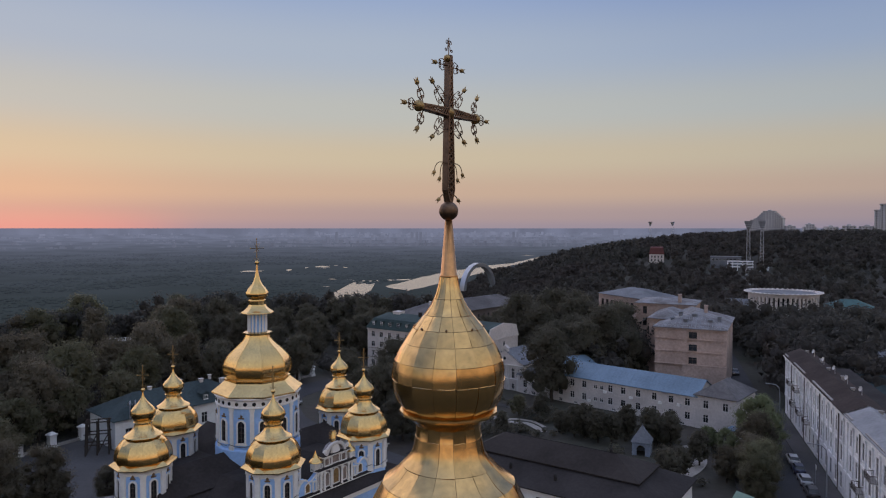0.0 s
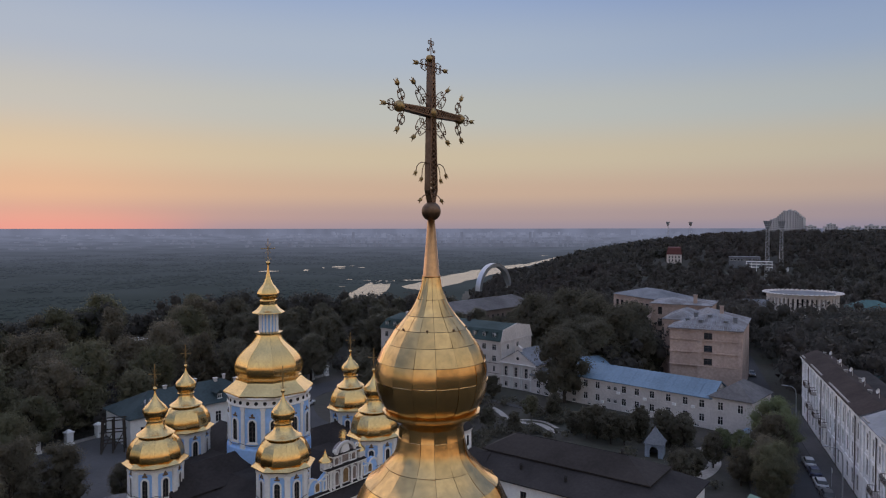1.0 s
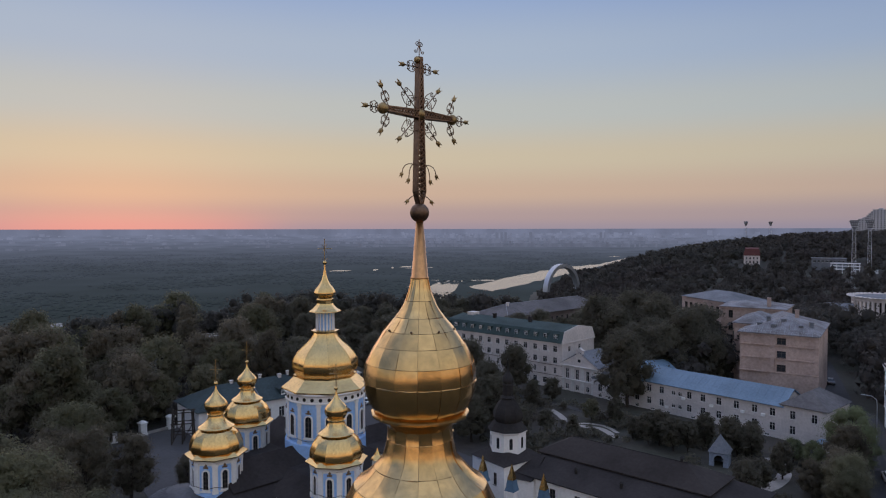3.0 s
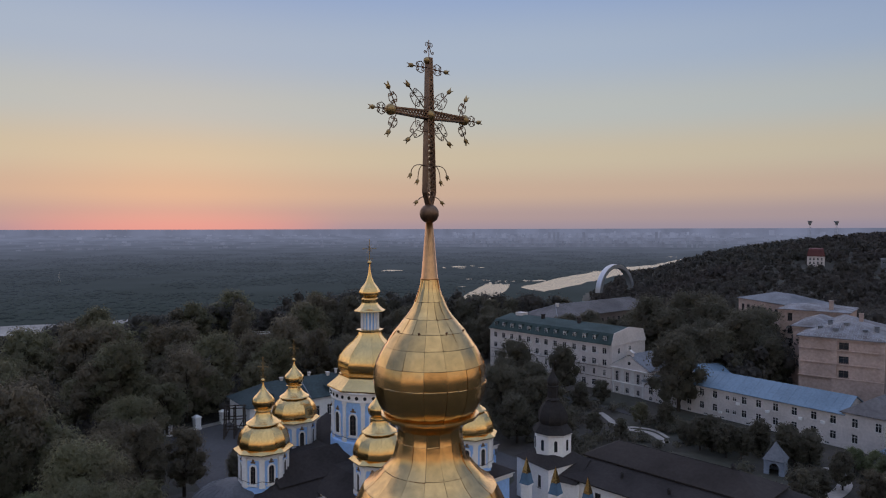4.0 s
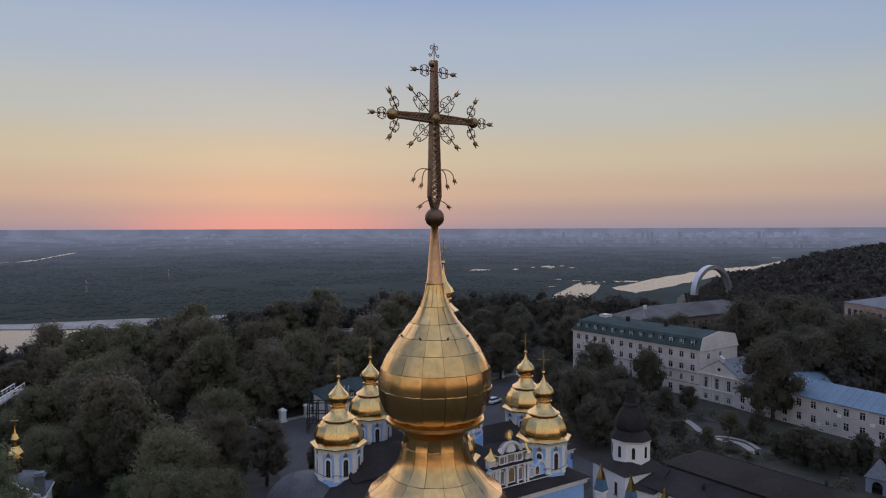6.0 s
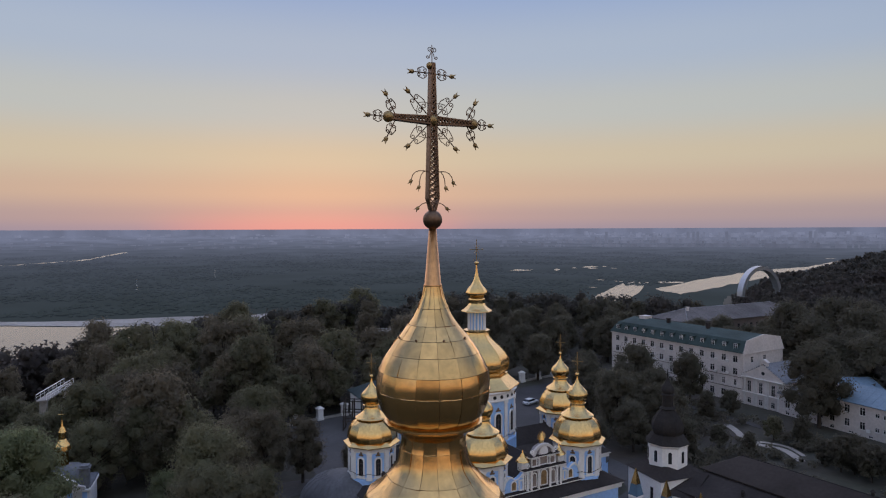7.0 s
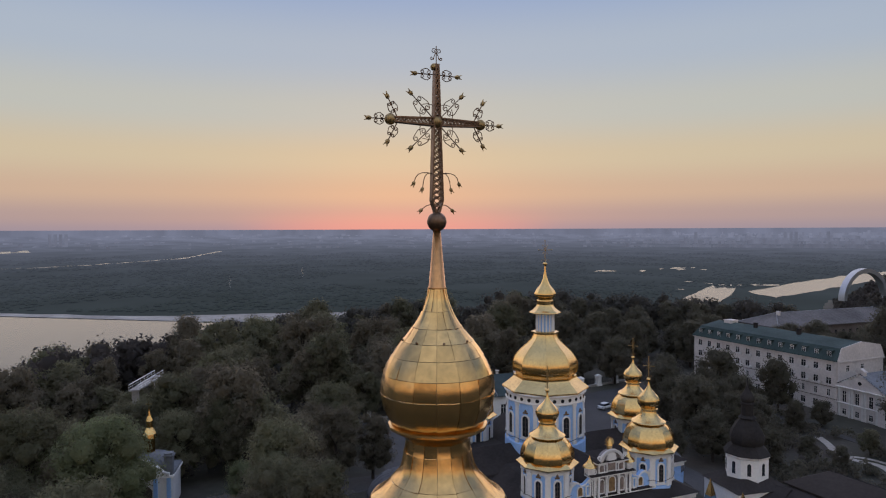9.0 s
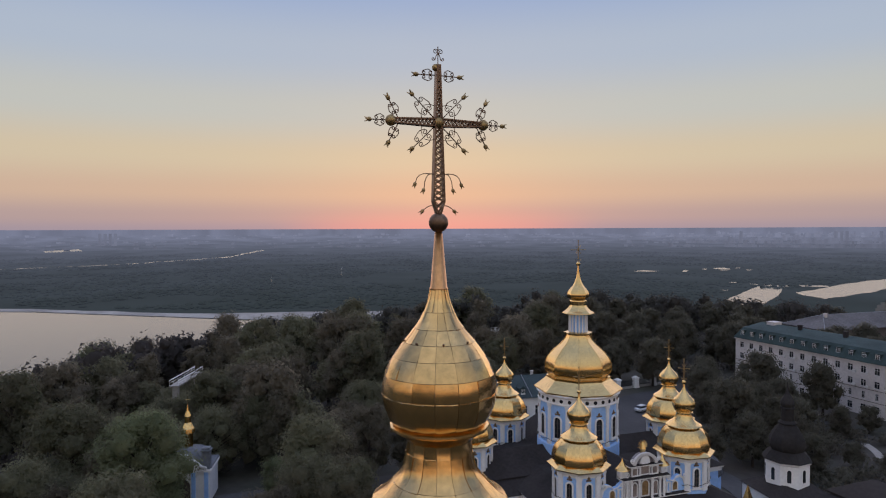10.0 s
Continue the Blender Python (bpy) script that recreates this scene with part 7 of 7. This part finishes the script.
def car(x, y, rz, colour, label):
    c = thing("car", pose(x, y, 0.06, 0, 0, rz), label, "car", "parked cars")
    if colour not in PAINT:
        PAINT[colour] = material("car_paint", colour, 0.3, 0.0, 0.08, 1.0, 0)
    bm = B()
    upright(bm, [(-2.15, 0.28), (2.1, 0.28), (2.2, 0.55), (2.1, 0.82), (1.0, 0.95), (-1.9, 1.0), (-2.2, 0.85), (-2.22, 0.5)], -0.86, 0.86)
    bmesh.ops.bevel(bm, geom=bm.edges[:], offset=0.07, segments=2, affect="EDGES")
    part("body", bm, PAINT[colour], c, smooth=True)
    bm = B()
    lo = [bm.verts.new(p) for p in ((-1.95, -0.78, 0.95), (1.0, -0.78, 0.95), (1.0, 0.78, 0.95), (-1.95, 0.78, 0.95))]
    hi = [bm.verts.new(p) for p in ((-1.45, -0.62, 1.42), (0.25, -0.62, 1.42), (0.25, 0.62, 1.42), (-1.45, 0.62, 1.42))]
    for i in range(4):
        j = (i + 1) % 4
        bm.faces.new((lo[i], lo[j], hi[j], hi[i]))
    bm.faces.new(hi)
    part("glasshouse", bm, PANE, c, "dark car windows")
    bm = B()
    box(bm, -1.5, -0.64, 1.40, 0.3, 0.64, 1.47)
    bmesh.ops.bevel(bm, geom=bm.edges[:], offset=0.03, segments=1, affect="EDGES")
    part("roof", bm, PAINT[colour], c)
    for sx in (-1.35, 1.35):
        for sy in (-0.84, 0.84):
            bm = B()
            lathe(bm, [(0.32, -0.1), (0.34, -0.06), (0.34, 0.06), (0.32, 0.1)], 16, 0, pose(sx, sy, 0.33, 90))
            w = part("wheel", bm, DARKFRAME, c)
            bm = B()
            lathe(bm, [(0.2, -0.11), (0.2, 0.11)], 12, 0, pose(sx, sy, 0.33, 90))
            part("rim", bm, STEEL, w)
    for sx, mat, lab in ((2.13, FRAME, "pale headlight"), (-2.18, BROWNROOF, "dark rear light")):
        for sy in (-0.6, 0.6):
            bm = B()
            box(bm, sx - 0.06, sy - 0.18, 0.62, sx + 0.06, sy + 0.18, 0.76)
            part("light", bm, mat, c, lab)


along = -107.8
for x, col, lab in ((36.2, (0.62, 0.62, 0.63), "white hatchback parked at the kerb"), (41.1, (0.05, 0.06, 0.11), "dark blue car parked at the kerb"), (46.6, (0.45, 0.46, 0.48), "silver car parked at the kerb"), (51.8, (0.06, 0.06, 0.065), "dark grey car parked at the kerb")):
    px, py = on_street(x, -4.6)
    car(px, py, along + 180, col, lab)
car(-35.2, 158.2, 70, (0.62, 0.63, 0.65), "white car standing on the drive")
px, py = on_street(-40, -6.5)
car(px, py, along, (0.08, 0.08, 0.085), "dark car parked far up the street")


def street_lamp(x, y, rz, h=9.0):
    p = thing("street_lamp", pose(x, y, 0, 0, 0, rz), "tall grey street lamp with a curved arm", "lamp", "street lamps")
    bm = B()
    tube(bm, [(0, 0, 0), (0, 0, h * 0.8), (0.15, 0, h * 0.93), (0.8, 0, h), (2.2, 0, h + 0.15)], 0.10, 8, 0.6)
    part("pole", bm, STEEL, p)
    bm = B()
    lathe(bm, [(0.22, 0), (0.22, 0.15), (0.1, 0.3)], 10, 0, pose(0, 0, 0))
    part("base", bm, STEEL, p)
    bm = B()
    box(bm, 2.0, -0.16, h + 0.08, 2.8, 0.16, h + 0.24)
    bmesh.ops.bevel(bm, geom=bm.edges[:], offset=0.05, segments=2, affect="EDGES")
    part("lamp_head", bm, STEEL, p)


street_lamp(*on_street(13, -3.2), 162)
street_lamp(*on_street(55, -3.2), 162)


def road_sign(x, y):
    s = thing("road_sign", pose(x, y, 0.2, 0, 0, 75), "small white road sign on a thin post", "sign")
    bm = B()
    tube(bm, [(0, 0, 0), (0, 0, 3.0)], 0.04, 6)
    part("post", bm, STEEL, s)
    bm = B()
    box(bm, -0.3, -0.05, 2.3, 0.3, -0.02, 3.0)
    part("plate", bm, WHITE, s)
    bm = B()
    box(bm, -0.1, -0.06, 2.45, 0.1, -0.052, 2.85)
    part("plate_mark", bm, DARKFRAME, s)


road_sign(*on_street(46.5, -3.0))


# fence of white piers round the court
def build_fence():
    a, b = Vector((-84.5, 112.0, 0)), Vector((-37.5, 191.0, 0))
    n = 15
    d = (b - a) / n
    rz = math.degrees(math.atan2(d.y, d.x))
    rail = material("black_iron", (0.02, 0.02, 0.022), 0.5, 0.6, 0.2, 3, 0)
    for k in range(n + 1):
        p = a + d * k
        pier = thing("fence_pier", pose(p.x, p.y, 0, 0, 0, rz), "white square fence pier with a moulded cap", "pier", "white piers of the court fence")
        bm = B()
        box(bm, -0.75, -0.75, 0, 0.75, 0.75, 0.5)
        box(bm, -0.62, -0.62, 0.5, 0.62, 0.62, 2.5)
        part("shaft", bm, WHITE, pier)
        bm = B()
        box(bm, -0.8, -0.8, 2.5, 0.8, 0.8, 2.7)
        lathe(bm, [(1.0, 2.7), (0.3, 3.1)], 4, radians(45))
        part("cap", bm, WHITE, pier)
        if k < n:
            f = thing("iron_fence", pose(p.x, p.y, 0, 0, 0, rz), "low plinth with black iron railing", "fence", "railings of the court fence")
            bm = B()
            box(bm, 0.8, -0.25, 0, d.length - 0.8, 0.25, 0.55)
            part("plinth", bm, STONE, f)
            bm = B()
            for z in (0.8, 1.9):
                box(bm, 0.75, -0.03, z, d.length - 0.75, 0.03, z + 0.06)
            m = int((d.length - 1.6) / 0.16)
            for i in range(m):
                x = 0.8 + (d.length - 1.6) * (i + 0.5) / m
                box(bm, x - 0.012, -0.012, 0.55, x + 0.012, 0.012, 2.15)
            tagged(part("railing", bm, rail, f), kind="stuff")


build_fence()


def build_gate():
    g = thing("gatehouse", pose(-77.1, 69.4, 0, 0, 0, 40), "small white and blue baroque gatehouse with a scrolled gable", "gate")
    bm = B()
    box(bm, -7, 0, 0, 1.0, 6, 5.2)
    part("wall", bm, WHITE, g)
    bm = B()
    outl = [(-6.6, 5.2), (0.6, 5.2), (0.6, 5.6), (-0.4, 5.9), (-1.0, 6.6), (-1.9, 6.9), (-2.3, 7.5), (-3.0, 7.8), (-3.7, 7.5), (-4.1, 6.9), (-5.0, 6.6), (-5.6, 5.9), (-6.6, 5.6)]
    upright(bm, outl, -0.1, 0.5)
    part("gable", bm, WHITE, g, "scrolled white gable")
    bm = B()
    ring_outline(bm, [(-3 + (x + 3) * 0.86, 5.2 + (z - 5.2) * 0.84) for x, z in outl], outl, -0.3, -0.1)
    part("gable_moulding", bm, FRAME, g)
    bm = B()
    box(bm, -7.3, -0.3, 4.9, 1.3, 6.3, 5.2)
    part("cornice", bm, WHITE, g)
    for x in (-6.6, -4.6, -1.4, 0.5):
        bm = B()
        box(bm, x - 0.3, -0.2, 0, x + 0.3, 0, 4.9)
        part("pilaster", bm, BLUE, g)
    bm = B()
    upright(bm, arch_outline(2.2, 0, 3.8), -0.04, 0.05, pose(-3.0, 0, 0))
    part("doorway", bm, DARKFRAME, g)
    bm = B()
    lathe(bm, catmull([(4.2, 5.2), (3.9, 6.2), (2.8, 7.4), (1.4, 7.9), (1.0, 8.0)], 4), 4, radians(45), pose(-3, 3.4, 0))
    part("roof", bm, GREYROOF, g, "grey curved sheet roof", smooth=False)
    bm = B()
    box(bm, -0.2, 0.2, 5.2, 1.0, 1.4, 8.5)
    box(bm, -0.4, 0.0, 8.0, 1.2, 1.6, 8.2)
    part("corner_pier", bm, GREYROOF, g)
    bm = B()
    box(bm, -7.2, 0.5, 5.22, 1.2, 6.2, 5.5)
    part("roof_deck", bm, GREYROOF, g)
    bm = B()
    lathe(bm, [(0.8, 7.9), (0.8, 10.0), (1.15, 10.2), (1.05, 10.8), (0.5, 11.8), (0.45, 12.6), (0.55, 12.8), (0.25, 13.6), (0.05, 14.6)], 8, 0, pose(-3, 3.4, 0))
    part("lantern", bm, GOLD_FAR, g, "small gilded lantern")
    bm = B()
    tube(bm, [(-3, 3.4, 14.4), (-3, 3.4, 16.0)], 0.05, 6)
    tube(bm, [(-3.5, 3.4, 15.4), (-2.5, 3.4, 15.4)], 0.05, 6)
    part("cross", bm, GOLD_FAR, g)


def build_footbridge():
    fb = thing("footbridge", pose(-104.8, 83.9, 13, 0, 0, 123.3), "light footbridge with a white rail among the trees", "bridge")
    L = 13.5
    bm = B()
    box(bm, 0, -0.9, -1.3, L, 0.9, -1.05)
    part("deck", bm, STONE, fb)
    for s in (-0.85, 0.85):
        for z in (0.0, -0.5):
            bm = B()
            tube(bm, [(0, s, z), (L, s, z)], 0.08 if z == 0.0 else 0.03, 6)
            part("rail", bm, WHITE, fb, "white handrail")
        for k in range(8):
            bm = B()
            tube(bm, [(L * k / 7, s, -1.05), (L * k / 7, s, 0)], 0.035, 6)
            part("post", bm, WHITE, fb)
    for x in (1.0, L - 1.0):
        bm = B()
        box(bm, x - 0.3, -0.6, -26, x + 0.3, 0.6, -1.3)
        part("pier", bm, STONE, fb)


build_footbridge()


def build_viewing_terrace():
    v = thing("viewing_terrace", pose(-122.2, 257.5, height(-122.2, 257.5), 0, 0, 25.4), "small viewing terrace with a white balustrade at the park edge", "terrace")
    bm = B()
    box(bm, -7, -2.5, -3.0, 7, 2.5, 0.7)
    part("deck", bm, STONE, v, "grey stone deck")
    for z, r in ((1.85, 0.11), (1.0, 0.06)):
        bm = B()
        tube(bm, [(-7, -2.4, z), (7, -2.4, z)], r, 6)
        part("rail", bm, WHITE, v, "white handrail")
    for k in range(9):
        bm = B()
        box(bm, -7 + 1.75 * k - 0.16, -2.56, 0.7, -7 + 1.75 * k + 0.16, -2.24, 2.0)
        part("post", bm, WHITE, v)


build_viewing_terrace()


build_gate()


CHAPELWALL = material("blue_grey_plaster", (0.27, 0.30, 0.36), 0.9, 0, 0.3, 0.6, 0.2, 8)


def build_small_houses():
    c = thing("well_chapel", pose(36.6, 123.2, -0.6, 0, 0, -25), "small pale open-fronted garden chapel with a steep sheet roof", "chapel")
    bm = B()
    inner, outer = arch_outline(1.5, 0, 2.6, 10), [(-1.6, 0), (1.6, 0), (1.6, 1.9), (1.6, 2.5), (1.6, 3.1), (1.2, 3.1), (0.6, 3.1), (0, 3.1), (-0.6, 3.1), (-1.2, 3.1), (-1.6, 3.1), (-1.6, 2.5), (-1.6, 1.9)]
    ring_outline(bm, inner, outer, 0, 0.35)
    box(bm, -1.6, 0.35, 0, -1.3, 3, 3.1)
    box(bm, 1.3, 0.35, 0, 1.6, 3, 3.1)
    box(bm, -1.6, 3, 0, 1.6, 3.2, 3.1)
    part("wall", bm, CHAPELWALL, c, "blue-grey plastered wall")
    bm = B()
    lathe(bm, [(2.6, 3.1), (2.4, 3.3), (1.2, 4.6), (0.05, 6.0)], 4, radians(45), pose(0, 1.6, 0))
    part("roof", bm, GREYROOF, c, "steep grey sheet roof")
    k = thing("kiosk", pose(44.0, 95.6, 0, 0, 0, 30), "small white hut with a pale green gabled roof", "hut")
    bm = B()
    box(bm, -1.2, -1.7, 0, 1.2, 1.7, 2.4)
    part("wall", bm, WHITE, k)
    bm = B()
    upright(bm, [(-1.5, 2.3), (1.5, 2.3), (0, 3.7)], -2, 2)
    part("roof", bm, material("pale_green_sheet", (0.16, 0.26, 0.20), 0.5, 0, 0.2), k, "pale green sheet roof")
    t = thing("timber_frame", pose(-64.5, 124.5, 0, 0, 0, 20), "dark open timber climbing frame beside the court", "frame")
    for x in (-2, 0, 2):
        for y in (-1.2, 1.2):
            bm = B()
            tube(bm, [(x, y, 0), (x * 0.9, y * 0.8, 6.4)], 0.16, 6)
            part("post", bm, BARK, t)
    for z in (2.0, 4.0, 6.2):
        for y in (-1.1, 1.1):
            bm = B()
            tube(bm, [(-2.2, y, z), (2.2, y, z)], 0.12, 6)
            part("beam", bm, BARK, t)
    for x in (-1.9, 0):
        bm = B()
        tube(bm, [(x, -1.1, 0.3), (x + 1.9, -1.0, 4.0)], 0.10, 6)
        part("brace", bm, BARK, t)
    shelter = thing("glass_shelter", pose(55.5, 135.2, 0, 0, 0, -41.5), "low pale blue roofed annex at the house corner", "annex")
    bm = B()
    box(bm, 3.0, -2.6, 0, 7.4, 0.2, 2.4)
    part("wall", bm, PALE, shelter)
    bm = B()
    box(bm, 2.8, -2.9, 2.4, 7.7, 0.4, 2.6)
    part("roof", bm, BLUEROOF, shelter)


build_small_houses()


def build_pylons():
    """Power pylons far out on the plain, and the low white house above the stadium."""
    for az, D in ((-47.1, 1623), (-41.36, 1956)):
        p = squeeze(D * math.sin(radians(az)), D * math.cos(radians(az)))
        t = thing("pylon", Matrix.Translation(p) @ pose(0, 0, 0, 0, 0, -az) @ Matrix.Diagonal((0.4, 0.5, 0.5, 1)), "far pale lattice power pylon", "pylon", "pylons on the plain")
        bm = B()
        for sx in (-1, 1):
            tube(bm, [(sx * 5, 0, 0), (sx * 0.8, 0, 52)], 0.5, 4)
        for k in range(6):
            w0, w1 = 5 - 0.7 * k, 5 - 0.7 * (k + 1)
            for s in (-1, 1):
                tube(bm, [(-s * w0, 0, 8.6 * k), (s * w1, 0, 8.6 * (k + 1))], 0.35, 4)
        for z, w in ((34, 9), (42, 7), (49, 5)):
            tube(bm, [(-w, 0, z), (w, 0, z)], 0.4, 4)
        part("tower", bm, STEEL, t)
    x, y, _ = ray_place(22.8, 765, 0)
    house("stadium_pavilion", pose(x - 14, y + 4, 1, 0, 0, -22), 30, 10, 12.0, GREYROOF, "flat", PALEROOF, "long low stadium building with a pale flat roof", front=grid_holes(1, 29, 8, (8.2,), 2.4, 1.8))
    x, y, _ = ray_place(23.9, 738, 0)
    stand = thing("stadium_stand", pose(x, y, -1, 0, 0, -24), "white framed stadium stand among the trees", "stand")
    for k in range(6):
        bm = B()
        box(bm, -12 + 4.6 * k, 0, 0, -11.4 + 4.6 * k, 0.6, 10)
        part("post", bm, OLDWHITE, stand)
    for z, d in ((4.5, 0.0), (7.4, 1.6), (10.0, 3.4)):
        bm = B()
        box(bm, -12.4, d, z, 12.2, d + 2.4, z + 0.9)
        part("tier", bm, OLDWHITE, stand)
    bm = B()
    box(bm, 16, -4, 0, 26, 3, 5.2)
    part("annex", bm, OLDWHITE, stand)
    x, y, _ = ray_place(31.2, 400, 0)
    house("teal_roofed_villa", pose(x - 12, y, -10, 0, 0, -28), 22, 16, 12, OLDWHITE, "hip", material("teal_copper_sheet", (0.055, 0.12, 0.12), 0.8, 0, 0.2), "pale villa with a teal copper roof among trees", front=grid_holes(1, 21, 6, (3, 7.5), 1.3, 2.4), rise=4)
    x, y, _ = ray_place(23.6, 395, 0)
    house("gabled_villa", pose(x - 6, y, -9, 0, 0, -28), 12, 16, 9, PALE, "gable", GREYROOF, "pale gabled villa beside the round hall", front=grid_holes(1, 11, 3, (3, 6), 1.2, 2), rise=4)


build_pylons()
